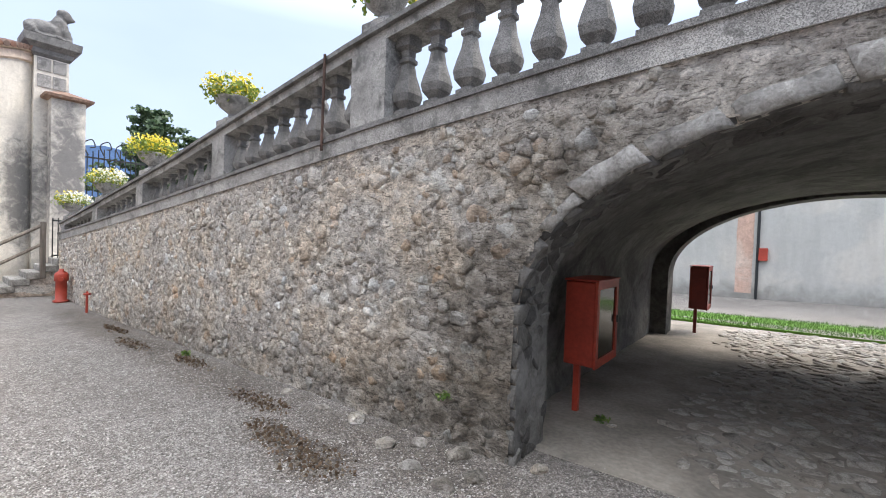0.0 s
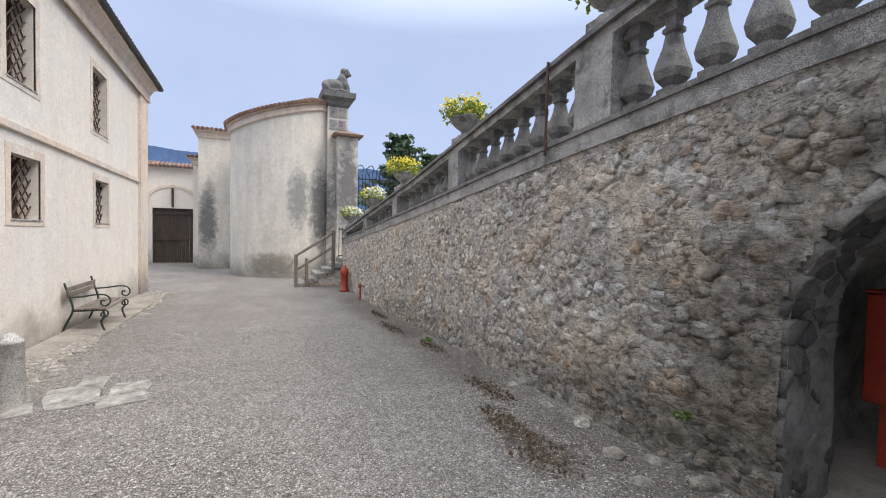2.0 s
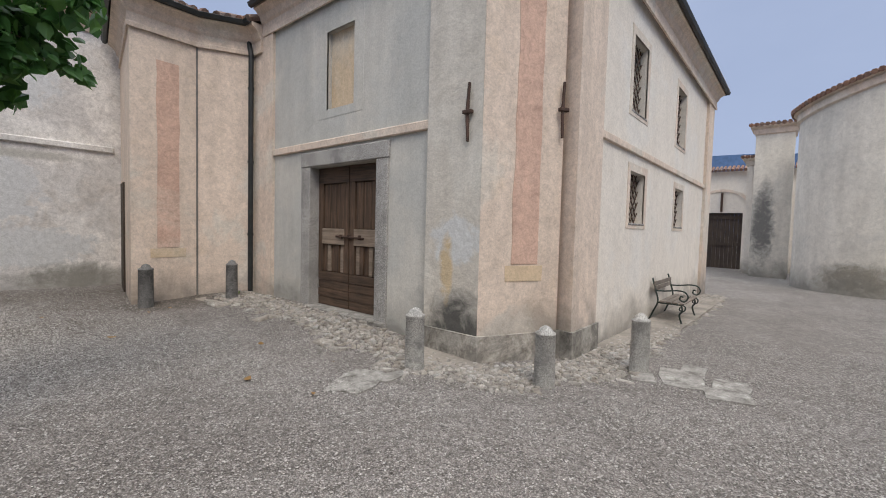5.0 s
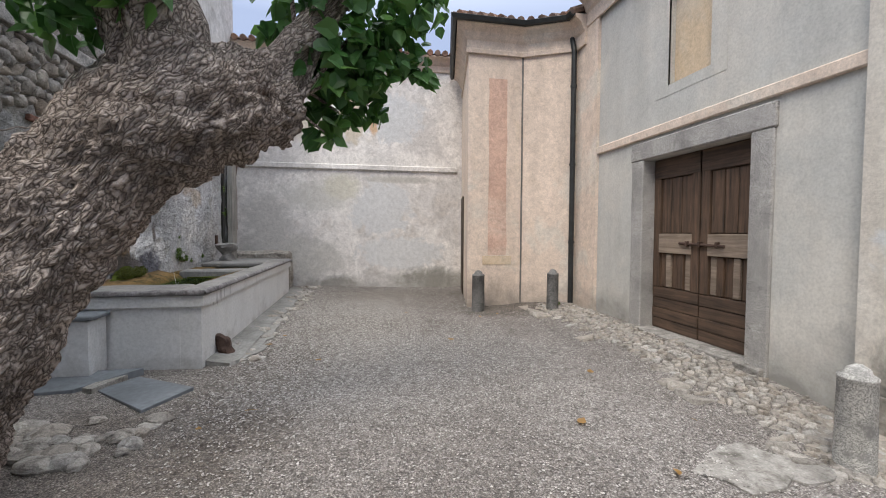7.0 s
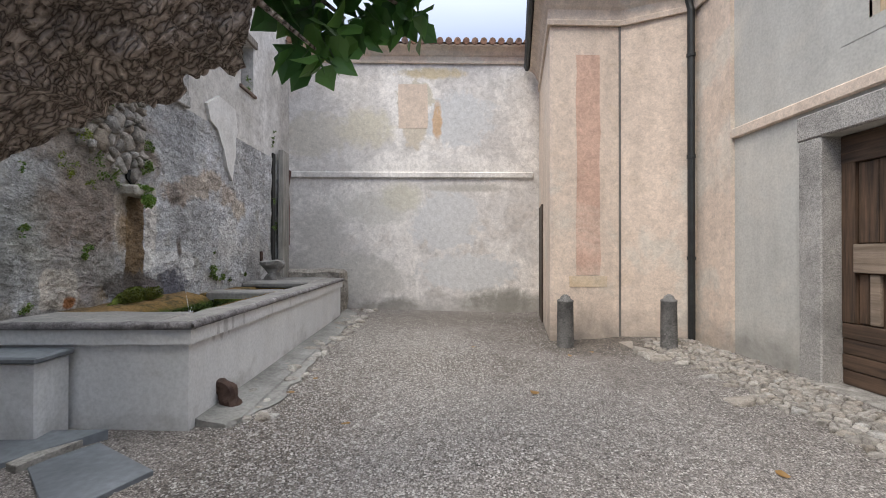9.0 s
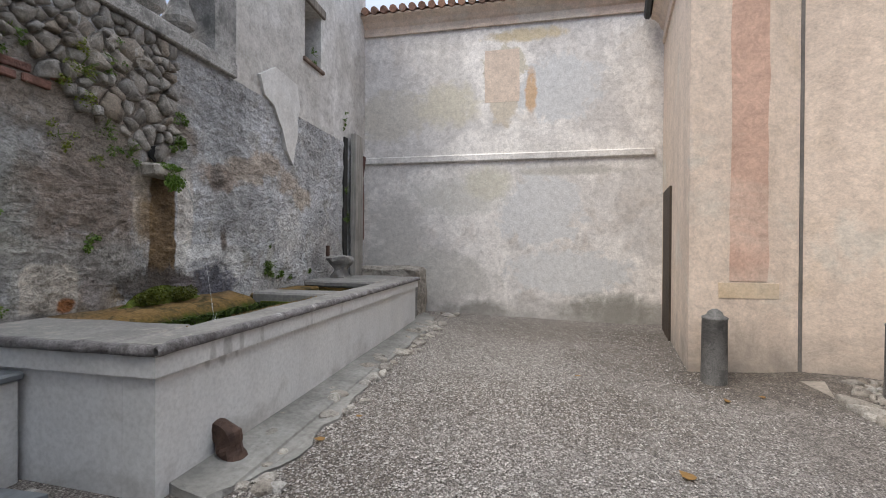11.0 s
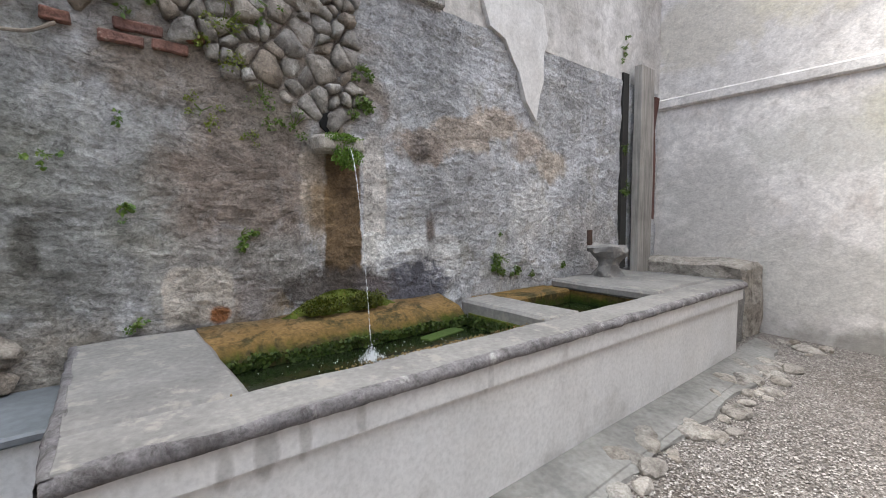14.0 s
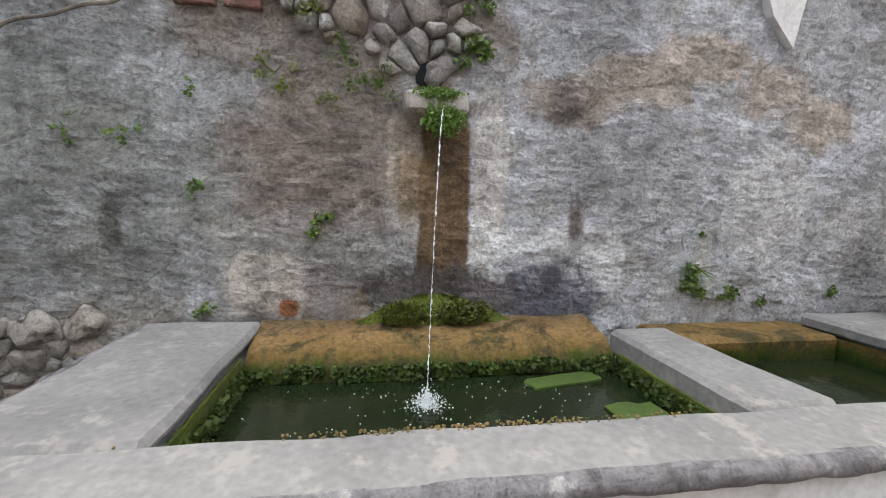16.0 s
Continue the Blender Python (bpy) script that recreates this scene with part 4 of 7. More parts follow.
TUR = [(-4.25, -9.75), (-3.32, -10.24), (-2.2, -10.22), (-2.73, -13.10), (-6, -13.1), (-6, -9.75)]
face("wall_turret", solid(B(), TUR, -0.6, 5.1), PEACH, "peach plastered polygonal stair turret")
bm = solid(B(), [(-4.25, -9.02), (-4.25, -9.76), (-4.4, -9.76), (-4.4, -9.02)], -0.6, 5.2)
face("wall_pilaster_inner", bm, PEACH, "peach pilaster beside the downpipe")
face("wall_end", box(B(), -2.75, 3.4, -13.6, -13.13, -0.6, 5.85), ENDWALL, "stained patchy plaster end wall")
def rough_wall(x, y0, y1, z0, z1, back, step=0.024):
    """A wall whose face towards -x is uneven render."""
    bm = box(B(), x + 0.03, back, y0, y1, z0, z1)
    ny, nz = int((y1 - y0) / step), int((z1 - z0) / step)
    g = []
    for i in range(ny + 1):
        row = []
        for j in range(nz + 1):
            y, z = y0 + (y1 - y0) * i / ny, z0 + (z1 - z0) * j / nz
            p = Vector((0, y, z))
            d = 0.030 * noise.noise(p * 1.1) + 0.022 * noise.noise(Vector((0, y * 3, z * 3.6))) + 0.013 * noise.noise(Vector((3, y * 7, z * 8))) + 0.009 * noise.noise(Vector((7, y * 12, z * 24 + y * 5))) + 0.005 * noise.noise(Vector((2, y * 26, z * 40)))
            row.append(bm.verts.new((x - d, y, z)))
        g.append(row)
    for i in range(ny):
        for j in range(nz):
            bm.faces.new((g[i][j], g[i][j + 1], g[i + 1][j + 1], g[i + 1][j]))
    return bm


face("wall_fountain", rough_wall(2.915, -13.13, -1.6, -0.6, 3.2, 3.5), DAMP, "damp grey stained wall above the fountain")
bm = wall_cells(B(), (2.913, -9.2, 0), (0, -1, 0), (-1, 0, 0), 3.93, 3.2, 7.2, 0.5, [(1.55, 2.05, 4.15, 5.0)])
face("wall_fountain_house", bm, RENDER_PATCH, "peeling pale render house wall above the fountain")
face("wall_return", box(B(), 3.5, 6.4, -2.0, -1.6, -0.6, 3.2), ENDWALL, "plain closing wall")
face("wall_east", box(B(), 6.4, 6.8, -2.0, 2.94, -0.6, 3.2), ENDWALL, "plain closing wall")

# far courtyard beyond the passage
face("wall_court", box(B(), -14, 16, 19.0, 19.5, -0.6, 7.0), GREYWALL, "pale plaster wall across the far courtyard")
bm = B()
solid(bm, [(-10, 11.9), (-1.9, 11.75), (2.0, 11.4), (9, 11.3), (9, 13.0), (2, 13.1), (-1.9, 13.4), (-10, 13.6)], -0.6, lambda x, y: gz(x, y) + 0.05)
tagged(part("lawn", bm, LAWN), "narrow strip of green lawn beyond the passage", "lawn", "", "structure")


# ---- house fittings ----
RNG = random.Random(7)


def band(name, bm, mat, label, cat="moulding"):
    return structure(name, bm, mat, label, cat)


# string courses
bm = box(B(), A_X - 0.02, A_X + 0.05, -9.02, -4.835, 2.80, 2.93, 0.012)
band("trim_door_front", bm, PEACH, "peach string course above the barn door")
bm = box(B(), -15.1, -6.205, A_Y - 0.02, A_Y + 0.05, 2.88, 3.0, 0.012)
band("trim_window_front", bm, PEACH, "peach string course between the storeys")
bm = box(B(), -2.6, 2.9, -13.15, -13.07, 2.97, 3.11, 0.02)
band("trim_end_wall", bm, ENDWALL, "worn plaster string course on the end wall")
bm = solid(B(), [(-4.3, -9.77), (-4.36, -9.8), (-4.36, -9.9), (-4.3, -9.9)], 2.5, 2.6)
band("trim_turret", bm, PEACH, "short plaster ledge beside the downpipe")


def offset_ring(line, d):
    """An open line of (x, y) moved d to its right."""
    out = []
    for i, p in enumerate(line):
        a, b = Vector(line[max(i - 1, 0)]), Vector(line[min(i + 1, len(line) - 1)])
        p = Vector(p)
        n1 = (p - a).normalized() if i else (b - p).normalized()
        n2 = (b - p).normalized() if i < len(line) - 1 else n1
        r1, r2 = Vector((n1.y, -n1.x)), Vector((n2.y, -n2.x))
        m = (r1 + r2).normalized()
        out.append(p + m * d / max(0.4, m.dot(r1)))
    return out


def sweep(bm, line, profile):
    """A moulding: profile of (out, z) along an open line of (x, y), right side out."""
    rows = [[bm.verts.new((q.x, q.y, z)) for q in offset_ring(line, d)] for d, z in profile]
    for a, b in zip(rows, rows[1:]):
        for i in range(len(line) - 1):
            bm.faces.new((a[i], a[i + 1], b[i + 1], b[i]))
    for k in (0, -1):
        bm.faces.new([r[k] for r in rows])
    bmesh.ops.recalc_face_normals(bm, faces=bm.faces)
    return bm


def eaves(name, line, z, tiles_label, lift=0.0, h=1.0, gutter=True):
    """Cornice, gutter and the first courses of a tiled roof along a wall head."""
    prof = [(d * 0.75, z + k * h) for d, k in ((0.0, -0.12), (0.05, -0.12), (0.06, -0.05), (0.04, -0.03), (0.04, 0.12), (0.09, 0.16), (0.14, 0.26), (0.23, 0.33), (0.30, 0.36), (0.30, 0.42), (-0.1, 0.42))]
    z += 0.42 * h - 0.42
    band("cornice_" + name, sweep(B(), line, prof), PEACH, "moulded peach plaster cornice", "cornice")
    g = sweep(B(), line, [(0.23, z + 0.40), (0.26, z + 0.36), (0.32, z + 0.37), (0.35, z + 0.44), (0.34, z + 0.45), (0.31, z + 0.40), (0.27, z + 0.39), (0.24, z + 0.43)]) if gutter else None
    if gutter:
        tagged(part("gutter", g, DARKMETAL), "dark metal roof gutter along the eaves", "gutter", "gutters", "structure")
    roof = sweep(B(), line, [(0.25, z + 0.45), (-1.6, z + 1.25 + lift), (-1.6, z + 1.15 + lift), (0.22, z + 0.42)])
    rf = band("roof_" + name, roof, TILE, tiles_label, "roof")
    t = B()
    inner = offset_ring(line, -1.6)
    outer = offset_ring(line, 0.29)
    for i in range(len(line) - 1):
        a, b, c, d = outer[i], outer[i + 1], inner[i + 1], inner[i]
        k = max(2, int((b - a).length / 0.19))
        for j in range(k):
            f = (j + 0.5) / k
            p, q = a.lerp(b, f), d.lerp(c, f)
            tube(t, [(p.x, p.y, z + 0.46), (q.x, q.y, z + 1.28 + lift)], [0.075, 0.06], 8)
    tagged(part("tile_courses", t, TILE, rf), "rows of curved clay roof tiles", "", "", "stuff")


eaves("windows", [(-4.20, -5.0), (-4.20, -3.9), (-5.31, -3.2), (-16.1, -3.2), (-16.1, -8)], 5.6, "weathered clay tile roof of the house")
eaves("door", [(-4.27, -9.4), (-4.27, -5.0)], 5.32, "weathered clay tile roof over the barn door", 0.1)
eaves("turret", [(-2.72, -13.0), (-2.19, -10.2), (-3.32, -10.22), (-4.24, -9.75), (-4.24, -9.4)], 5.02, "clay tile roof of the stair turret")
eaves("end", [(-2.7, -13.12), (3.1, -13.12)][::-1], 5.64, "clay tile coping of the end wall", -0.5, 0.65, False)


def tie_bar(at, turn):
    o = thing("wall_tie", "rusty iron wall anchor bar on the plaster", "wall anchor", at, turn, "wall anchors")
    part("bar", tube(B(), [(0, 0.03, -0.36), (0.012, 0.035, 0), (-0.008, 0.03, 0.36)], [0.02, 0.024, 0.02], 6), IRON, o)
    part("cross_pin", box(B(), -0.07, 0.07, 0.01, 0.07, -0.02, 0.025, 0.006), IRON, o)


tie_bar((-4.225, -4.13, 2.9), -90)
tie_bar((-5.22, -3.375, 3.03), -28)


def painted_panel(name, p, q, z0, z1, mat, label):
    """A thin coat of colour on a wall between two plan points (their right side is out)."""
    p, q = Vector(p), Vector(q)
    u = (q - p).normalized()
    r = Vector((u.y, -u.x)) * 0.004
    bm = B()
    k = 14
    left, right = [], []
    for i in range(k + 1):
        z = z0 + (z1 - z0) * i / k
        a, b = 0.03 * noise.noise(Vector((z * 2, p.x, 0))), 0.03 * noise.noise(Vector((z * 2, p.y, 5)))
        left.append(bm.verts.new((*(p + u * a + r), z)))
        right.append(bm.verts.new((*(q + u * b + r), z)))
    for i in range(k):
        bm.faces.new((left[i], right[i], right[i + 1], left[i + 1]))
    g = bmesh.ops.extrude_face_region(bm, geom=bm.faces[:])
    for v in g["geom"]:
        if isinstance(v, bmesh.types.BMVert):
            v.co -= Vector((*r, 0)) * 3
    bmesh.ops.recalc_face_normals(bm, faces=bm.faces)
    return structure(name, bm, mat, label, "paint panel")


cA, cB = Vector((-4.232, -3.928)), Vector((-5.29, -3.37))
painted_panel("trim_pink_corner", cB.lerp(cA, 0.29), cB.lerp(cA, 0.61), 1.02, 5.2, PINK, "faded pink painted panel on the corner")
painted_panel("trim_ochre_corner", cB.lerp(cA, 0.22), cB.lerp(cA, 0.68), 0.80, 1.0, OCHRE, "faded ochre painted sill on the corner")
painted_panel("trim_pink_turret", (-3.0, -10.235), (-2.62, -10.228), 0.95, 4.45, PINK, "faded pink painted panel on the turret")
painted_panel("trim_ochre_turret", (-3.12, -10.237), (-2.5, -10.226), 0.76, 0.93, OCHRE, "faded ochre painted sill on the turret")
painted_panel("trim_patch_end", (0.45, -13.13), (-0.2, -13.13), 4.1, 5.1, PEACH, "bare peach patch on the end wall")

# corner plinth
bm = solid(B(), [(-4.35, -4.86), (-4.19, -4.86), (-4.19, -3.9), (-5.29, -3.315), (-5.29, -3.2), (-5.27, -3.13), (-6.22, -3.13), (-6.22, -3.4), (-4.7, -4.2)], -0.6, 0.12)
band("baseboard_corner", bm, plaster("plinth_plaster", (0.34, 0.315, 0.275), (0.46, 0.42, 0.365), (0.07, 0.066, 0.058), 0.47, relief=1.6, contrast=1.8, edge=0.02), "dark stained plaster plinth at the corner", "plinth")
# narrow crack line and slit door of the turret
# raised grey strip added to draw the dark line at the turret's corner
bm = box(B(), -3.335, -3.305, -10.26, -10.222, -0.3, 5.0)
tagged(part("crack_strip", bm, simple("crack_grey", (0.18, 0.165, 0.15), 0.7)), "thin grey strip added for the crack line down the turret", "cable")
slit = thing("door_1", "narrow dark wooden door in the turret side", "door", (0, 0, 0), 0, "", "structure")
part("leaf", solid(B(), [(-2.62, -12.68), (-2.46, -11.8), (-2.50, -11.79), (-2.66, -12.67)], -0.1, 2.25), GATEWOOD, slit)

# blind window over the door
bw = thing("window_1", "blind window painted ochre over the barn door", "window", (0, 0, 0), 0, "", "structure")
part("infill", box(B(), A_X - 0.2, A_X - 0.1, -7.28, -6.54, 3.44, 4.75), OCHRE, bw)
part("surround", wall_cells(B(), (A_X + 0.004, -6.3, 0), (0, -1, 0), (1, 0, 0), 1.25, 3.3, 4.95, 0.03, [(0.24, 0.98, 3.44, 4.75)]), GREYWALL, bw)


# barn door
def barn_door():
    d = thing("door_2", "closed weathered brown double barn door in a granite frame", "door", (0, 0, 0), 0, "", "structure")
    y0, y1, z1 = -7.735, -5.935, 2.485
    jl = B(); box(jl, A_X - 0.32, A_X + 0.035, y0 - 0.27, y0, -0.3, 2.49, 0.015)
    part("jamb", jl, DOORSTONE, d)
    jr = B(); box(jr, A_X - 0.32, A_X + 0.035, y1, y1 + 0.27, -0.3, 2.49, 0.015)
    part("jamb", jr, DOORSTONE, d)
    part("lintel", box(B(), A_X - 0.32, A_X + 0.04, y0 - 0.29, y1 + 0.29, 2.492, 2.755, 0.015), DOORSTONE, d)
    part("threshold", box(B(), A_X - 0.35, A_X + 0.10, y0 - 0.2, y1 + 0.25, -0.35, 0.0, 0.015), SLAB, d)
    mid = (y0 + y1) / 2
    xf = A_X - 0.2
    for side, (a, b) in enumerate(((y0, mid - 0.008), (mid + 0.008, y1))):
        leaf = part("leaf", box(B(), xf - 0.06, xf - 0.02, a, b, 0.0, z1), DOORWOOD, d)
        w = b - a
        def slat(nm, p, q, lo, hi, out, mat):
            part(nm, box(B(), xf - 0.021, xf + out, a + w * p + 0.003, a + w * q - 0.003, lo, hi, 0.006), mat, leaf)
        slat("stile", 0.0, 0.16, 0.62, z1, 0.03, DOORWOOD)
        slat("stile", 0.84, 1.0, 0.62, z1, 0.03, DOORWOOD)
        slat("rail", 0.0, 1.0, 2.2, z1 - 0.004, 0.034, DOORWOOD_H)
        slat("worn_rail", 0.15, 0.87, 1.12, 1.40, 0.045, PALEWOOD)
        for k in range(3):
            slat("board", 0.17 + 0.22 * k, 0.17 + 0.22 * k + 0.215, 1.41, 2.19, 0.004 + 0.004 * ((k + side) % 2), DOORWOOD)
        for k in range(5):
            slat("board", 0.17 + 0.134 * k, 0.17 + 0.134 * k + 0.11, 0.63, 1.11, (0.0, 0.02, -0.006, 0.022, 0.004)[k], (DOORWOOD, PALEWOOD, DOORWOOD, DOORWOOD, PALEWOOD)[(k + side) % 5])
        for k in range(4):
            slat("plank", 0.0, 1.0, 0.004 + 0.154 * k, 0.15 + 0.154 * k, 0.02 + 0.006 * (k % 2), DOORWOOD_H)
    bolt = part("bolt", tube(B(), [(xf + 0.06, mid - 0.32, 1.27), (xf + 0.06, mid + 0.42, 1.25)], 0.018, 8), IRON, d, "rusty iron sliding bolt")
    for yy in (mid - 0.2, mid + 0.02, mid + 0.3):
        part("staple", box(B(), xf, xf + 0.085, yy, yy + 0.04, 1.23, 1.30, 0.005), IRON, bolt)


barn_door()


# barred windows
def window(name, x0, x1, z0, z1):
    w = thing(name, "recessed window with a rusty diagonal iron grille", "window", (0, 0, 0), 0, "barred windows", "structure")
    # matte dark sheet in place of the unlit room
    part("pane", box(B(), x0 - 0.02, x1 + 0.02, A_Y - 0.42, A_Y - 0.36, z0 - 0.02, z1 + 0.02), DEEP_SHADE, w)
    part("surround", wall_cells(B(), (x1 + 0.14, A_Y + 0.010, 0), (-1, 0, 0), (0, 1, 0), x1 - x0 + 0.28, z0 - 0.1, z1 + 0.14, 0.03, [(0.14, 0.14 + x1 - x0, z0, z1)]), PEACH, w)
    part("sill", box(B(), x0 - 0.03, x1 + 0.03, A_Y - 0.3, A_Y + 0.02, z0 - 0.035, z0 - 0.001, 0.008), GRANITE, w)
    for fr in ((x0, x0 + 0.06, z0, z1), (x1 - 0.06, x1, z0, z1), (x0 + 0.06, x1 - 0.06, z0, z0 + 0.06), (x0 + 0.06, x1 - 0.06, z1 - 0.06, z1)):
        part("frame", box(B(), fr[0], fr[1], A_Y - 0.34, A_Y - 0.28, fr[2], fr[3]), DOORWOOD, w)
    wd, ht, yg = x1 - x0, z1 - z0, A_Y - 0.13
    s = 0.21
    k = int((wd + ht) / s)
    for sg in (1, -1):
        for i in range(1, k + 1):
            c = i * s
            # line u + v = c inside the box (v up), mirrored for the other way
            u0, u1 = max(0, c - ht), min(wd, c)
            if u1 - u0 < 0.05:
                continue
            p = (x0 + u0 if sg > 0 else x1 - u0, yg + 0.012 * sg, z0 + c - u0)
            q = (x0 + u1 if sg > 0 else x1 - u1, yg + 0.012 * sg, z0 + c - u1)
            part("bar", tube(B(), [p, q], 0.011, 5), IRON, w)


window("window_2", -8.82, -7.9, 1.64, 2.57)
window("window_3", -8.70, -7.82, 3.63, 4.92)
window("window_4", -12.3, -11.4, 1.64, 2.57)
window("window_5", -12.2, -11.28, 3.62, 4.95)

# downpipes
dp = thing("downpipe", "dark metal downpipe in the corner by the turret", "downpipe", (-4.16, -9.72, 0), 0)
part("pipe", tube(B(), [(0, 0, 0.02), (0, 0, 4.9), (0.02, -0.1, 5.3)], 0.05, 10), DARKMETAL, dp)
for z in (1.2, 2.7, 4.2):
    part("bracket", lathe(B(), [(0.062, 0), (0.062, 0.05)], 10, (0, 0, z)), DARKMETAL, dp)


# bollards
def bollard(at, h, r, label, mat=None):
    o = thing("bollard", label, "bollard", at, 0, "stone bollards")
    prof = [(r * 1.02, -0.25), (r * 1.0, 0.0), (r * 0.93, h * 0.86), (r * 0.96, h * 0.865), (r * 0.96, h * 0.89), (r * 0.62, h * 0.92), (r * 0.55, h * 0.96), (r * 0.2, h)]
    bm = lathe(B(), prof, 20)
    for v in bm.verts:
        v.co += Vector((noise.noise(v.co * 9), noise.noise(v.co * 9 + Vector((5, 0, 0))), 0)) * 0.006
    part("post", bm, mat or BOLLARD, o, "", True)


LB = "round grey granite bollard with a domed top"
bollard((-3.49, -4.28, gz(-3.49, -4.28)), 0.72, 0.115, "pale granite bollard beside the barn door")
bollard((-4.13, -2.95, gz(-4.13, -2.95)), 0.66, 0.115, LB)
bollard((-5.52, -2.36, gz(-5.52, -2.36)), 0.74, 0.115, LB)
bollard((-2.33, -9.85, gz(-2.33, -9.85)), 0.78, 0.125, "dark granite bollard before the turret", GRANITE_DARK)
bollard((-3.62, -9.35, gz(-3.62, -9.35)), 0.74, 0.11, "dark granite bollard before the turret", GRANITE_DARK)


# bench
def bench():
    o = thing("bench", "old wooden slat bench with scrolled dark green iron arms", "bench", (-10.25, -2.98, gz(-10, -2.9)), 0)
    for z0, y in ((0.43, 0.0), (0.43, 0.12), (0.43, 0.24), (0.42, 0.36)):
        part("seat_slat", box(B(), -0.72, 0.72, -0.1 + y, 0.0 + y, z0, z0 + 0.03, 0.006), OLDWOOD, o)
    for z0 in (0.66, 0.76):
        part("back_slat", box(B(), -0.72, 0.72, -0.21, -0.185, z0, z0 + 0.085, 0.006), OLDWOOD, o)
    for x in (-0.68, 0.68):
        e = part("end_frame", tube(B(), smooth_path([(x, -0.25, 0.92), (x, -0.19, 0.7), (x, -0.13, 0.44), (x, -0.22, 0.2), (x, -0.3, 0.0)]), 0.018, 8), GREENMETAL, o)
        part("front_leg", tube(B(), smooth_path([(x, 0.3, 0.43), (x, 0.33, 0.3), (x, 0.28, 0.2), (x, 0.34, 0.0)]), 0.018, 8), GREENMETAL, e)
        part("armrest", tube(B(), smooth_path([(x, -0.19, 0.66), (x, 0.0, 0.67), (x, 0.22, 0.70), (x, 0.36, 0.68), (x, 0.42, 0.58), (x, 0.36, 0.49), (x, 0.28, 0.52), (x, 0.29, 0.59), (x, 0.34, 0.58)]), 0.015, 8), GREENMETAL, e)
        part("scroll", tube(B(), smooth_path([(x, 0.3, 0.43), (x, 0.38, 0.38), (x, 0.36, 0.3), (x, 0.28, 0.31), (x, 0.29, 0.37)]), 0.014, 8), GREENMETAL, e)
        part("seat_rail", box(B(), x - 0.015, x + 0.015, -0.14, 0.34, 0.40, 0.43), GREENMETAL, e)


bench()


# loose flagstones
def flag(at, outline, h, mat, label, tilt=(0, 0), group="flagstones"):
    o = thing("flagstone", label, "flagstone", at, 0, group)
    bm = solid(B(), outline, -0.06, lambda x, y: h + tilt[0] * x + tilt[1] * y)
    bmesh.ops.bevel(bm, geom=bm.edges[:], offset=0.004, segments=1, affect="EDGES")
    part("slab", bm, mat, o)


def rough_outline(w, d, seed, turn=0.0, k=10):
    r = random.Random(seed)
    out = []
    for i in range(k):
        a = 2 * math.pi * i / k
        c, s = math.cos(a), math.sin(a)
        m = 1 / max(abs(c), abs(s)) ** 0.8
        x, y = c * m * w / 2 * r.uniform(0.82, 1.06), s * m * d / 2 * r.uniform(0.82, 1.06)
        t = math.radians(turn)
        out.append((x * math.cos(t) - y * math.sin(t), x * math.sin(t) + y * math.cos(t)))
    return out


for i, (x, y, w, d, t) in enumerate(((-5.62, -1.9, 0.72, 0.5, 15), (-5.35, -1.42, 0.42, 0.5, 20), (-5.75, -1.42, 0.45, 0.4, 10), (-6.05, -1.85, 0.6, 0.3, 5), (-5.35, -2.28, 0.5, 0.3, 25), (-5.75, -2.55, 0.3, 0.25, 0))):
    flag((x, y, gz(x, y)), rough_outline(w, d, i, t, 8), 0.02, SLAB, "pale worn flagstone set in the gravel")
flag((-2.75, -4.4, gz(-2.75, -4.4)), rough_outline(0.75, 0.5, 21, 25), 0.012, SLAB, "broken grey flagstone sunk in the gravel")
flag((-3.08, -4.3, gz(-3.08, -4.3)), rough_outline(0.4, 0.35, 22, 10), 0.016, SLAB, "broken grey flagstone sunk in the gravel")
flag((1.75, -6.08, -0.03), [(0.40, -0.12), (-0.21, 0.42), (-0.42, -0.06), (0.21, -0.45)], 0.022, SLATE, "smooth blue grey slate slab lying before the basin", group="slate slabs")
flag((2.45, -6.30, -0.02), [(0.35, 0.2), (-0.14, 0.14), (-0.5, -0.3), (0.2, -0.28)], 0.05, SLATE, "tilted blue grey slate slab beside the basin", (0.0, -0.08), "slate slabs")
flag((2.12, -6.36, -0.02), [(0.12, 0.2), (0.02, 0.24), (-0.12, -0.28), (0.02, -0.3)], 0.05, SLAB, "narrow pale stone slab between slate slabs", group="slate slabs")

# ---- balustrade ----
bal = thing("balustrade", "weathered granite ramp balustrade with bulbous balusters", "balustrade")
BY = WALL_Y + 0.17  # its middle line
xs = np.linspace(-16.2, 5.0, 60)


def rail(bm, y0, y1, low, high):
    rows = []
    for x in xs:
        rows.append([bm.verts.new(q) for q in ((x, y0, low(x)), (x, y1, low(x)), (x, y1, high(x)), (x, y0, high(x)))])
    for a, b in zip(rows, rows[1:]):
        for i in range(4):
            bm.faces.new((a[i], a[(i + 1) % 4], b[(i + 1) % 4], b[i]))
    bm.faces.new(rows[0]); bm.faces.new(rows[-1][::-1])
    bmesh.ops.recalc_face_normals(bm, faces=bm.faces)
    return bm


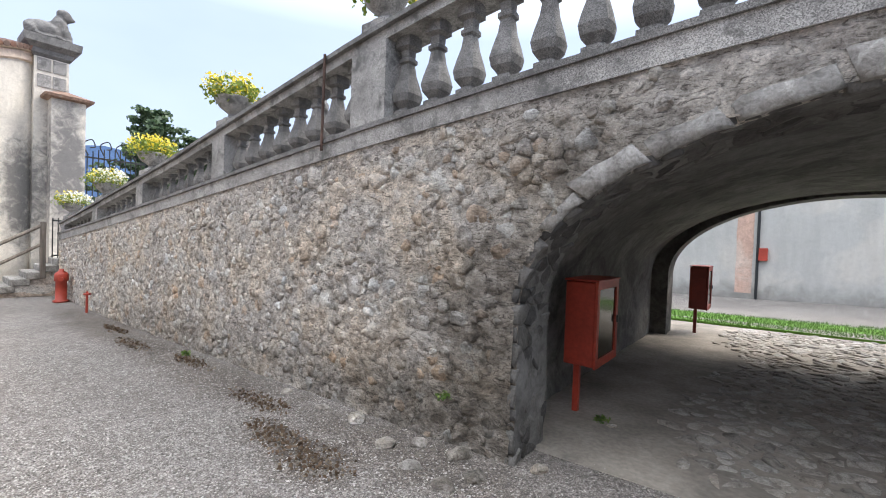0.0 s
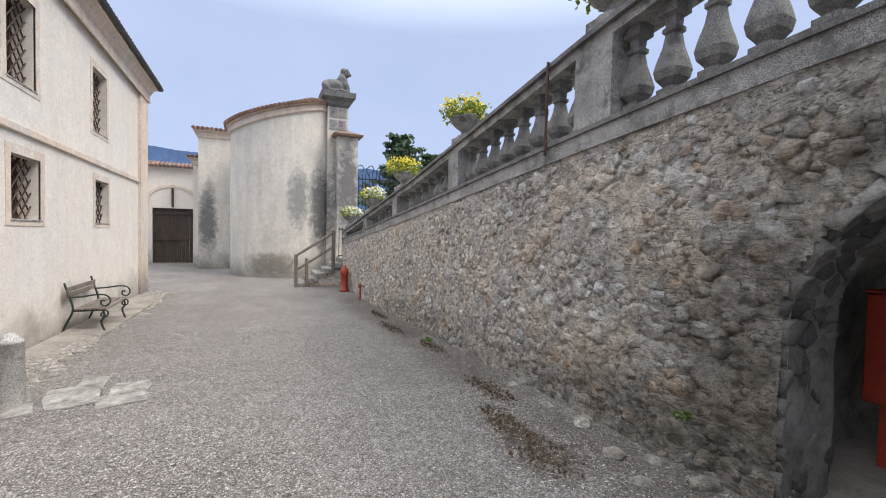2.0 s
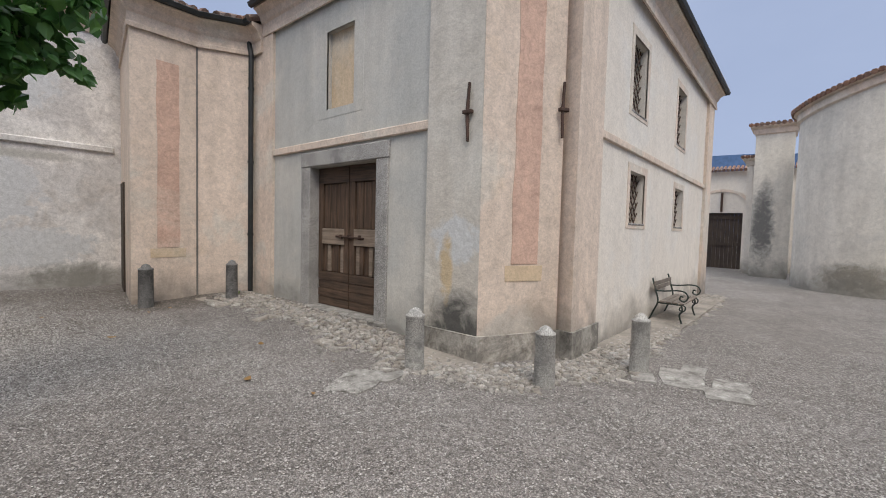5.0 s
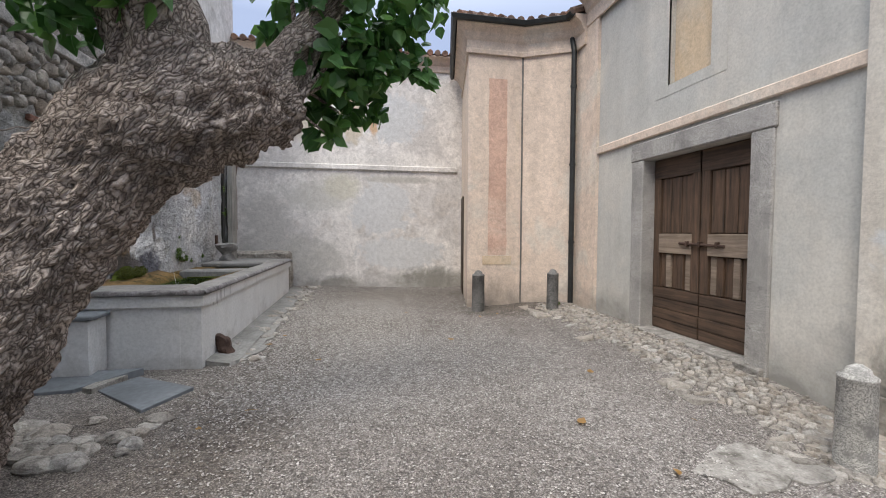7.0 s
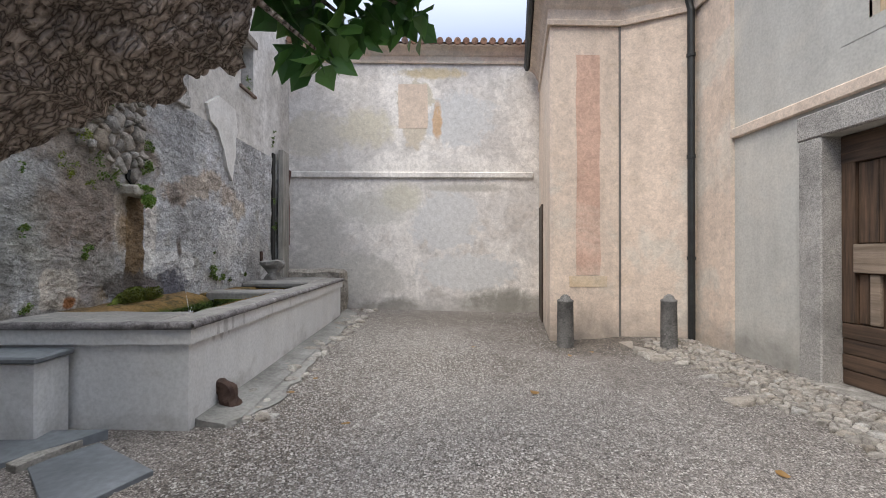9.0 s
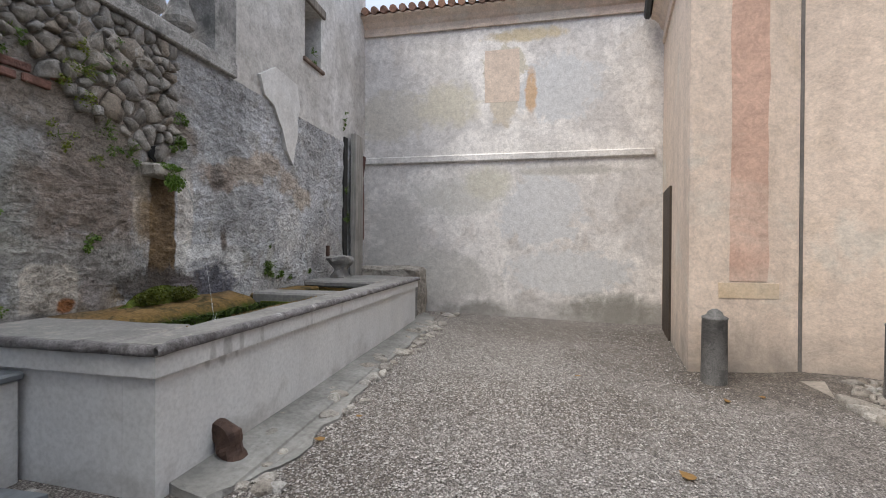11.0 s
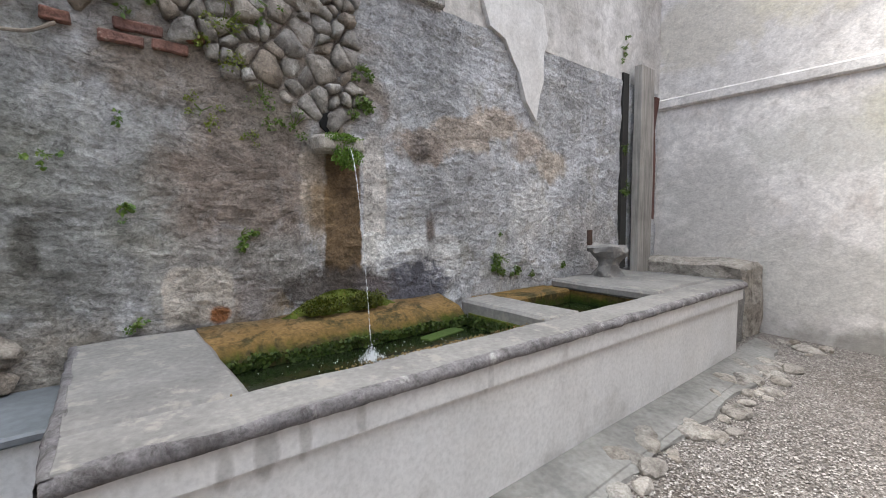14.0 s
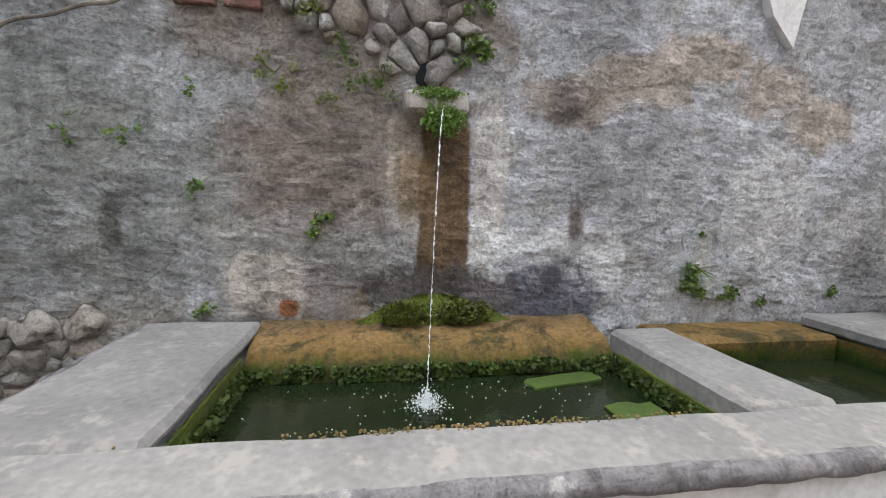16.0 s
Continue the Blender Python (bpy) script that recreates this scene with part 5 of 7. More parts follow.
part("plinth", rail(B(), WALL_Y - 0.05, WALL_Y + 0.40, lambda x: ramp_low(x) - 0.02, lambda x: ramp_low(x) + 0.15), GRANITE, bal)
part("plinth_moulding", rail(B(), WALL_Y - 0.075, WALL_Y + 0.42, lambda x: ramp_low(x) + 0.152, lambda x: ramp_low(x) + 0.20), GRANITE_DARK, bal)
part("handrail", rail(B(), WALL_Y - 0.02, WALL_Y + 0.36, lambda x: ramp_high(x) - 0.15, lambda x: ramp_high(x) - 0.052), GRANITE, bal)
part("handrail_top", rail(B(), WALL_Y - 0.07, WALL_Y + 0.41, lambda x: ramp_high(x) - 0.05, lambda x: ramp_high(x)), GRANITE_DARK, bal)
PEDS = [(-15.75, 0.36), (-12.7, 0.36), (-9.75, 0.36), (-6.5, 0.38), (-3.28, 0.5), (0.4, 0.42), (3.8, 0.42)]
for px, w in PEDS:
    lo, hi = ramp_low, ramp_high
    part("pedestal", solid(B(), [(px - w / 2, WALL_Y - 0.035), (px + w / 2, WALL_Y - 0.035), (px + w / 2, WALL_Y + 0.36), (px - w / 2, WALL_Y + 0.36)], lambda x, y: lo(x) + 0.19, lambda x, y: hi(x) - 0.152), GRANITE, bal)
bprof = [(0.10, 0.0), (0.10, 0.14), (0.06, 0.15), (0.062, 0.17), (0.11, 0.24), (0.125, 0.32), (0.105, 0.42), (0.07, 0.56), (0.055, 0.68), (0.075, 0.70), (0.075, 0.74), (0.055, 0.76), (0.06, 0.84), (0.105, 0.87), (0.105, 1.0)]
base_me = None
spots = []
for (pa, wa), (pb, wb2) in zip(PEDS, PEDS[1:]):
    lo_x, hi_x = pa + wa / 2 + 0.115, pb - wb2 / 2 - 0.115
    k = round((hi_x - lo_x) / 0.36)
    spots += [lo_x + (hi_x - lo_x) * i / k for i in range(k + 1)]
for x in spots:
    if True:
        lo, hi = ramp_low(x) + 0.2, ramp_high(x) - 0.15
        if base_me is None:
            b0 = part("baluster", lathe(B(), bprof, 12, square=0.75), GRANITE_DARK, bal)
            base_me = b0.data
            ob = b0
        else:
            ob = new("baluster", base_me)
            ob.parent = bal
        k = min(1.0, (hi - lo) / 0.72)
        ob.location, ob.scale = (x, BY, lo - 0.02), (k, k, hi - lo + 0.04)
part("iron_stay", tube(B(), [(-3.92, WALL_Y - 0.10, 2.45), (-3.92, WALL_Y - 0.09, 3.5)], 0.016, 6), IRON, bal, "thin rusty iron stay bar")


def flower_urn(at, k, white, label):
    o = thing("flower_urn", label, "flower urn", at, 0, "flower urns on the balustrade")
    part("foot", box(B(), -0.17, 0.17, -0.17, 0.17, -0.05, 0.10, 0.015), GRANITE, o)
    part("bowl", lathe(B(), [(0.13, 0.10), (0.13, 0.13), (0.07, 0.16), (0.06, 0.2), (0.1, 0.23), (0.19, 0.30), (0.235, 0.38), (0.255, 0.42), (0.255, 0.45), (0.22, 0.45)], 20), GRANITE, o, "", True)
    r = random.Random(int(abs(at[0]) * 10))
    tagged(part("foliage", leafage(B(), (0, 0, 0.52), (0.42, 0.42, 0.20), 620, 0.06, r, "chip", 0.7, -0.2), FLOWER_LEAF, o), "dense yellow-green leaves", "", "", "stuff")
    tagged(part("bloom", leafage(B(), (0, 0, 0.60), (0.40, 0.40, 0.20), 420 if not white else 200, 0.055, r, "chip", 1.0, -0.3), PETAL_Y, o), "small yellow chrysanthemum flowers", "", "", "stuff")
    if white:
        tagged(part("white_bloom", leafage(B(), (0.10, 0.05, 0.60), (0.36, 0.36, 0.20), 380, 0.055, r, "chip", 1.0, -0.3), PETAL_W, o), "small white chrysanthemum flowers", "", "", "stuff")


for (px, w), wh in zip(PEDS[:5], (True, True, False, False, False)):
    flower_urn((px, BY, ramp_high(px) + 0.04), 1.0, wh, "stone urn full of yellow and white chrysanthemums" if wh else "stone urn full of yellow chrysanthemums")
bust = lathe(B(), [(0.10, 0), (0.10, 0.06), (0.05, 0.12), (0.09, 0.2), (0.11, 0.3), (0.07, 0.36), (0.07, 0.42), (0.10, 0.48), (0.08, 0.58), (0.03, 0.62)], 12, square=0.3)
for v in bust.verts:
    v.co.z += 0.62
    v.co += Vector((noise.noise(v.co * 6), noise.noise(v.co * 7), 0)) * 0.05
sb = tagged(part("stone_finial", bust, GRANITE_DARK), "small dark carved stone figure behind an urn", "sculpture")
sb.location = (-6.45, BY + 1.6, 2.95)

# ---- boxes, posts and the hydrant ----
def red_cabinet(at, turn, dark):
    o = thing("hose_cabinet", "dark red metal hose cabinet on a post" if dark else "red metal hose cabinet with a glazed front on a post", "hose cabinet", at, turn, "hose cabinets")
    m = REDDARK if dark else REDPAINT
    part("post", box(B(), -0.08, -0.02, -0.3, -0.24, -0.1, 0.52, 0.004), m, o)
    part("body", box(B(), -0.17, 0.14, -0.36, 0.36, 0.51, 1.37, 0.012), m, o)
    d = part("door", wall_cells(B(), (0.165, -0.365, 0), (0, 1, 0), (1, 0, 0), 0.73, 0.50, 1.38, 0.024, [(0.07, 0.66, 0.58, 1.30)]), m, o)
    part("glass", box(B(), 0.144, 0.149, -0.295, 0.295, 0.58, 1.30), simple("dull_glass_" + ("b" if dark else "a"), (0.06, 0.05, 0.03), 0.12, var=0.5, scale=8, bump=0.0), d, "dull reflecting pane")
    part("handle", box(B(), 0.166, 0.185, 0.30, 0.325, 0.9, 0.98, 0.003), DARKMETAL, d)
    part("roof", box(B(), -0.18, 0.175, -0.375, 0.375, 1.381, 1.40, 0.004), m, o)


red_cabinet((-1.485, 4.65, gz(-1.5, 4.3)), 0, False)
red_cabinet((-1.12, 10.45, gz(-1.2, 10)), 0, True)

hyd = thing("fire_hydrant", "red cast iron pillar hydrant by the ramp's foot", "fire hydrant", (-14.75, 2.72, gz(-14.7, 2.6)), 0)
part("barrel", lathe(B(), [(0.17, 0), (0.17, 0.05), (0.12, 0.07), (0.12, 0.55), (0.15, 0.57), (0.15, 0.72), (0.12, 0.78), (0.05, 0.83), (0.05, 0.88)], 16), REDPAINT, hyd, "", True)
for sx in (-1, 1):
    part("outlet", tube(B(), [(0, 0, 0.62), (0.2 * sx, -0.05, 0.62)], [0.06, 0.055], 10), REDPAINT, hyd)
vlv = thing("standpipe", "small red valve standing against the rubble wall", "valve", (-12.6, 2.78, gz(-12.6, 2.7)), 0)
part("stem", tube(B(), [(0, 0, 0), (0, 0, 0.5)], 0.025, 8), REDPAINT, vlv)
part("hand_wheel", lathe(B(), [(0.07, 0.42), (0.07, 0.45), (0.02, 0.46)], 12), REDPAINT, vlv)

# ---- the fountain ----
LIP = 0.80
X0, Y0, Y1 = 1.42, -6.70, -11.92  # outer lip corner and far end
fb = thing("fountain_basin", "long pale plastered wash basin with worn stone lips", "fountain basin")
# front and near side walls
part("front_wall", solid(B(), [(X0 + 0.055, Y1 + 0.05), (X0 + 0.055, Y0 - 0.055), (X0 + 0.26, Y0 - 0.055), (X0 + 0.26, Y1 + 0.05)], -0.4, 0.68), BASIN, fb)
part("side_wall", solid(B(), [(X0 + 0.262, Y0 - 0.56), (X0 + 0.262, Y0 - 0.055), (2.90, Y0 - 0.055), (2.90, Y0 - 0.56)], -0.4, 0.68), BASIN, fb)
part("far_wall", box(B(), X0 + 0.262, 2.90, Y1 + 0.05, Y1 + 0.3, -0.4, 0.68), BASIN, fb)
part("fascia", solid(B(), [(X0 + 0.018, Y1 + 0.03), (X0 + 0.018, Y0 - 0.018), (2.90, Y0 - 0.018), (2.90, Y0 - 0.2), (X0 + 0.2, Y0 - 0.2), (X0 + 0.2, Y1 + 0.03)], 0.63, 0.748), BASIN, fb)


def worn(bm, amp=0.008, f=5.0):
    bmesh.ops.subdivide_edges(bm, edges=bm.edges[:], cuts=3, use_grid_fill=True)
    for v in bm.verts:
        v.co += Vector((noise.noise(v.co * f), noise.noise(v.co * f + Vector((9, 0, 0))), noise.noise(v.co * f + Vector((0, 9, 0))) * 0.6)) * amp
    return bm


def lip(name, x0, x1, y0, y1, z0=0.745, z1=LIP, n=1):
    bm = box(B(), x0, x1, y0, y1, z0, z1, 0.022)
    for ax, (a, b) in ((0, (x0, x1)), (1, (min(y0, y1), max(y0, y1)))):
        k = max(2, int(abs(b - a) / 0.12))
        for i in range(1, k):
            c = Vector((0, 0, 0)); c[ax] = a + (b - a) * i / k
            nn = Vector((0, 0, 0)); nn[ax] = 1
            bmesh.ops.bisect_plane(bm, geom=bm.verts[:] + bm.edges[:] + bm.faces[:], plane_co=c, plane_no=nn)
    for v in bm.verts:
        v.co += Vector((noise.noise(v.co * 5), noise.noise(v.co * 5 + Vector((9, 0, 0))), noise.noise(v.co * 4 + Vector((0, 9, 0))) * 0.8)) * 0.011
    return part(name, bm, BASIN_STONE, fb)


lip("front_lip", X0, X0 + 0.28, Y1, Y0)
def lip_edge(x0, x1, y0, y1):
    """The broken outer edge of a lip, rough and darker than its worn top."""
    bm = B()
    along_x = x1 - x0 > y1 - y0
    k = int(max(x1 - x0, y1 - y0) / 0.025)
    rows = []
    for i in range(k + 1):
        u = (x0 + (x1 - x0) * i / k) if along_x else (y0 + (y1 - y0) * i / k)
        row = []
        for z, o in ((0.742, -0.004), (0.748, 0.010), (0.765, 0.014), (0.782, 0.011), (0.797, -0.002), (0.80, -0.03)):
            o += 0.012 * noise.noise(Vector((u * 6, z * 20, 1))) + 0.007 * noise.noise(Vector((u * 21, z * 50, 5)))
            z += 0.010 * noise.noise(Vector((u * 4, 0, 9))) if z > 0.79 else 0.0
            row.append(bm.verts.new((u, y1 + o, z) if along_x else (x0 - o, u, z)))
        rows.append(row)
    for a, b in zip(rows, rows[1:]):
        for i in range(5):
            bm.faces.new((a[i], b[i], b[i + 1], a[i + 1]))
    bmesh.ops.recalc_face_normals(bm, faces=bm.faces)
    return part("lip_edge", bm, LIP_EDGE, fb, "dark broken stone edge", True)


lip_edge(X0, X0 + 0.03, Y1, Y0)
lip_edge(X0, 2.90, Y0 - 0.03, Y0)
lip("corner_lip", X0 + 0.281, 2.90, Y0 - 0.57, Y0)
lip("divider", X0 + 0.283, 2.62, -9.47, -9.12, 0.66, 0.795)
lip("wash_slab", X0 + 0.283, 2.80, -11.9, -10.55, 0.72, 0.81)
part("inner_shelf", box(B(), 2.56, 2.905, -9.10, Y0 - 0.58, 0.3, 0.66), ALGAE, fb, "rust and algae stained ledge")
# sloping stained ledge behind the pool
bm = B()
k = 22
rows = []
for i in range(k + 1):
    y = -7.27 - 1.85 * i / k
    j = 0.02 * noise.noise(Vector((0, y * 4, 0)))
    rows.append([bm.verts.new(q) for q in ((2.50 + j, y, 0.42), (2.53 + j, y, 0.66 + j), (2.62 + j, y, 0.735 + j), (2.905, y, 0.80 + j), (2.905, y, 0.42))])
for a, b in zip(rows, rows[1:]):
    for i in range(4):
        bm.faces.new((a[i], b[i], b[i + 1], a[i + 1]))
part("stained_ledge", bm, ALGAE, fb, "rust and moss stained sloping ledge", True)
FACE_MOSS = leaf_mat("wet_moss", [(0.022, 0.045, 0.006), (0.05, 0.085, 0.010), (0.085, 0.13, 0.016), (0.035, 0.04, 0.010)], 0.7)
rm = random.Random(17)
mo = B()
for _ in range(3600):
    y = rm.uniform(-9.1, -7.28)
    z = 0.605 + 0.075 * rm.random() ** 1.4 + 0.03 * noise.noise(Vector((y * 5, 0, 0)))
    if noise.noise(Vector((y * 7, z * 14, 2))) < -0.22:
        continue
    leafage(mo, (2.515 + 0.1 * max(0, z - 0.66), y, z), (0.012, 0.01, 0.008), 1, 0.024, rm, "chip", 0.2, 1.2)
for _ in range(1500):
    leafage(mo, (rm.uniform(1.75, 2.5), -7.288, rm.uniform(0.6, 0.70)), (0.008, 0.008, 0.008), 1, 0.022, rm, "chip", 0.2, 1.2)
    leafage(mo, (rm.uniform(1.75, 2.5), -9.10, rm.uniform(0.6, 0.69)), (0.008, 0.008, 0.008), 1, 0.022, rm, "chip", 0.2, 1.2)
tagged(part("wet_moss", mo, FACE_MOSS, fb), "dark wet moss hanging on the pool's sides", "", "", "stuff")
part("back_ledge", box(B(), 2.55, 2.905, -10.56, -9.475, 0.4, 0.735, 0.02), ALGAE, fb)
part("pool_floor", box(B(), X0 + 0.2, 2.7, Y1 + 0.1, Y0 - 0.2, 0.2, 0.25), ALGAE, fb)
for (a, b) in ((-9.105, -7.28), (-10.55, -9.475)):
    part("pool_lining", box(B(), X0 + 0.262, X0 + 0.276, a, b, 0.3, 0.735), MOSS, fb)
part("pool_lining", box(B(), X0 + 0.28, 2.5, -7.279, -7.265, 0.3, 0.735), MOSS, fb)
part("pool_lining", box(B(), X0 + 0.28, 2.5, -9.121, -9.107, 0.3, 0.70), MOSS, fb)

WATER, wnn, wll, wb = nodes_of("dark_water", 0.04)
wb.inputs["Base Color"].default_value = (0.012, 0.018, 0.007, 1)
wb.inputs["IOR"].default_value = 1.33
rip = fbm(wnn, wll, coords(wnn, wll, "world"), 16, 3)
bumped(wnn, wll, wb, [(rip, 0.25, 0.01)])
part("slab_base", box(B(), X0 + 0.27, 2.9, -11.85, -10.57, 0.3, 0.715), ALGAE, fb)
for (a, b) in ((-9.106, -7.28), (-10.569, -9.475)):
    bm = B()
    n = 24
    g = [[bm.verts.new((X0 + 0.276 + (1.13) * i / n, a + (b - a) * j / n, 0.60 + 0.004 * math.sin(30 * math.hypot(i / n - 0.55, (j / n - 0.54) * 1.7)) * math.exp(-5 * math.hypot(i / n - 0.55, j / n - 0.54)))) for j in range(n + 1)] for i in range(n + 1)]
    for i in range(n):
        for j in range(n):
            bm.faces.new((g[i][j], g[i + 1][j], g[i + 1][j + 1], g[i][j + 1]))
    structure("water", bm, WATER, "dark still basin water", "water", True)
ALG_FLOAT = simple("floating_algae", (0.055, 0.095, 0.01), 0.7, var=0.4, scale=14, bump=0.6, dist=0.006, space="world")
for i, (x, y, w, d, t) in enumerate(((2.42, -8.78, 0.13, 0.42, 12), (1.82, -7.48, 0.2, 0.34, -30), (2.0, -8.95, 0.3, 0.25, 0))):
    bm = solid(B(), rough_outline(w, d, 60 + i, t, 16), 0.600, 0.609)
    bmesh.ops.translate(bm, verts=bm.verts, vec=(x, y, 0))
    tagged(part("algae_mat", bm, ALG_FLOAT), "bright green algae mat floating on the water", "algae", "algae mats")

# spout, its stream and splash
sp = thing("spout", "mossy stone water spout below a dark hole", "spout", (2.91, -8.18, 1.98))
bm = worn(box(B(), -0.16, 0.03, -0.17, 0.17, -0.07, 0.05, 0.02), 0.02, 8)
part("spout_stone", bm, COBBLE, sp)
m = B()
leafage(m, (-0.13, 0.0, 0.03), (0.06, 0.15, 0.035), 1500, 0.014, RNG, "chip", 0.6, 0.5)
leafage(m, (-0.16, -0.03, -0.09), (0.03, 0.11, 0.09), 1100, 0.016, RNG, "chip", 0.5, 2.5)
tagged(part("moss_fringe", m, leaf_mat("fresh_moss", [(0.09, 0.18, 0.02), (0.17, 0.28, 0.04), (0.06, 0.12, 0.015)]), sp), "bright green hanging moss", "", "", "stuff")
STREAM, sn, sl, sb_ = nodes_of("falling_water", 0.05)
sb_.inputs["Base Color"].default_value = (0.85, 0.87, 0.88, 1)
sb_.inputs["Transmission Weight"].default_value, sb_.inputs["IOR"].default_value = 0.35, 1.33
rr = random.Random(3)
pts, rad = [], []
for i in range(150):
    f = i / 149
    pts.append((2.74 - 0.52 * f ** 0.5 + rr.uniform(-1, 1) * 0.0015, -8.21 + 0.13 * f ** 0.5 + rr.uniform(-1, 1) * 0.002, 1.95 - 1.34 * f))
    rad.append(0.0006 + 0.0045 * rr.random() ** 2.5)
bm = tube(B(), pts, rad, 6)
wj = thing("water_jet", "thin stream of falling spring water", "water jet", (0, 0, 0))
part("stream", bm, STREAM, wj)
bm = B()
for i in range(700):
    a, r, h = rr.uniform(0, 6.28), abs(rr.gauss(0, 0.04)), abs(rr.gauss(0, 0.04))
    bmesh.ops.create_icosphere(bm, subdivisions=1, radius=rr.uniform(0.001, 0.004), matrix=Matrix.Translation((2.22 + r * math.cos(a), -8.08 + r * math.sin(a), 0.605 + h * math.exp(-r * 12))))
tagged(part("splash", bm, simple("water_foam", (0.8, 0.82, 0.84), 0.3, var=0.05, bump=0.0), wj), "white splash droplets", "", "", "stuff")

bm = B()
for i in range(170):
    x, y = rr.uniform(1.75, 2.45), rr.gauss(-8.2, 0.42)
    if -9.05 < y < -7.32:
        bmesh.ops.create_icosphere(bm, subdivisions=1, radius=rr.uniform(0.0015, 0.0035), matrix=Matrix.Translation((x, y, 0.602)))
tagged(part("bubbles", bm, bpy.data.materials["water_foam"], wj), "small bubbles adrift on the pool", "", "", "stuff")
rim = B()
for i in range(260):
    bmesh.ops.create_icosphere(rim, subdivisions=1, radius=rr.uniform(0.002, 0.006), matrix=Matrix.Translation((X0 + 0.265 + rr.uniform(-0.018, 0.014), -8.15 + rr.gauss(0, 0.33), LIP + 0.002 + rr.uniform(-0.004, 0.004))))
tagged(part("rusty_grit", rim, ALGAE_OLD, fb), "rust-brown crumbs along the pool's inner rim", "", "", "stuff")

# moss fan at the foot of the fall
bm = B()
k, q = 40, 14
rows = []
for j in range(q + 1):
    f = j / q
    row = []
    for i in range(k + 1):
        s = i / k * 2 - 1
        y = -8.2 + s * (0.42 * (1 - f) ** 0.8 + 0.07)
        z = 0.77 + 0.17 * f
        out = (0.085 * (1 - f) ** 1.2 * (1 - 0.4 * s * s) + 0.012) * (1 + 0.5 * noise.noise(Vector((y * 9, z * 9, 0)))) + 0.03 * noise.noise(Vector((y * 28, z * 28, 3)))
        row.append(bm.verts.new((2.905 - out, y, z)))
    rows.append(row)
for a, b in zip(rows, rows[1:]):
    for i in range(k):
        bm.faces.new((a[i], a[i + 1], b[i + 1], b[i]))
MOSSFAN = tagged(part("moss_mound", bm, MOSS, None, "", True), "mound of dark and yellow-green wet moss below the spout", "moss")
bm = B()
for s_ in (-1, 1):
    leafage(bm, (2.80, -8.2 + s_ * 0.17, 0.855), (0.06, 0.17, 0.07), 900, 0.016, RNG, "chip", 0.5, -0.4)
tagged(part("moss_tuft", bm, leaf_mat("moss_leaf", [(0.07, 0.09, 0.01), (0.13, 0.14, 0.016), (0.035, 0.05, 0.008)]), MOSSFAN), "bright yellow-green moss tufts", "", "", "stuff")

# the hole over the spout: a black slab paints its inner shade, nothing is cut
hole = thing("spout_hole", "black slab painting the shade of a hole framed by rubble stones", "wall niche", (2.905, -8.15, 2.12))
bm = solid(B(), rough_outline(0.15, 0.14, 5, 30, 13), 0, 0.02)
for v in bm.verts:
    v.co = Vector((-v.co.z, v.co.x, v.co.y))
part("shade_slab", bm, simple("hole_shade", (0.004, 0.004, 0.004), 1.0, bump=0.0), hole)


# plants in the wall
def wall_plant(y, z, r, count, size, mat, label):
    o = thing("wall_plant", label, "plant", (2.905, y, z), 0, "plants growing in the wall")
    bm = B()
    for i in range(5):
        f = RNG.uniform(0.35, 0.75)
        leafage(bm, (-r * 0.15, RNG.gauss(0, 0.55) * r, RNG.gauss(-0.1, 0.55) * r), (r * 0.22, r * f * 0.6, r * f * 0.55), int(count * 0.3 * f), size * RNG.uniform(0.55, 0.9), RNG, "leaf", 0.3, 0.5)
    tagged(part("leaves", bm, mat, o), "", "", "", "stuff")
    st = B()
    for i in range(5):
        a = RNG.uniform(0, 6.28)
        tube(st, [(0.01, 0, 0), (-r * 0.5, r * 0.5 * math.cos(a), r * 0.5 * math.sin(a))], 0.003, 4)
    part("stem", st, WEED, o)


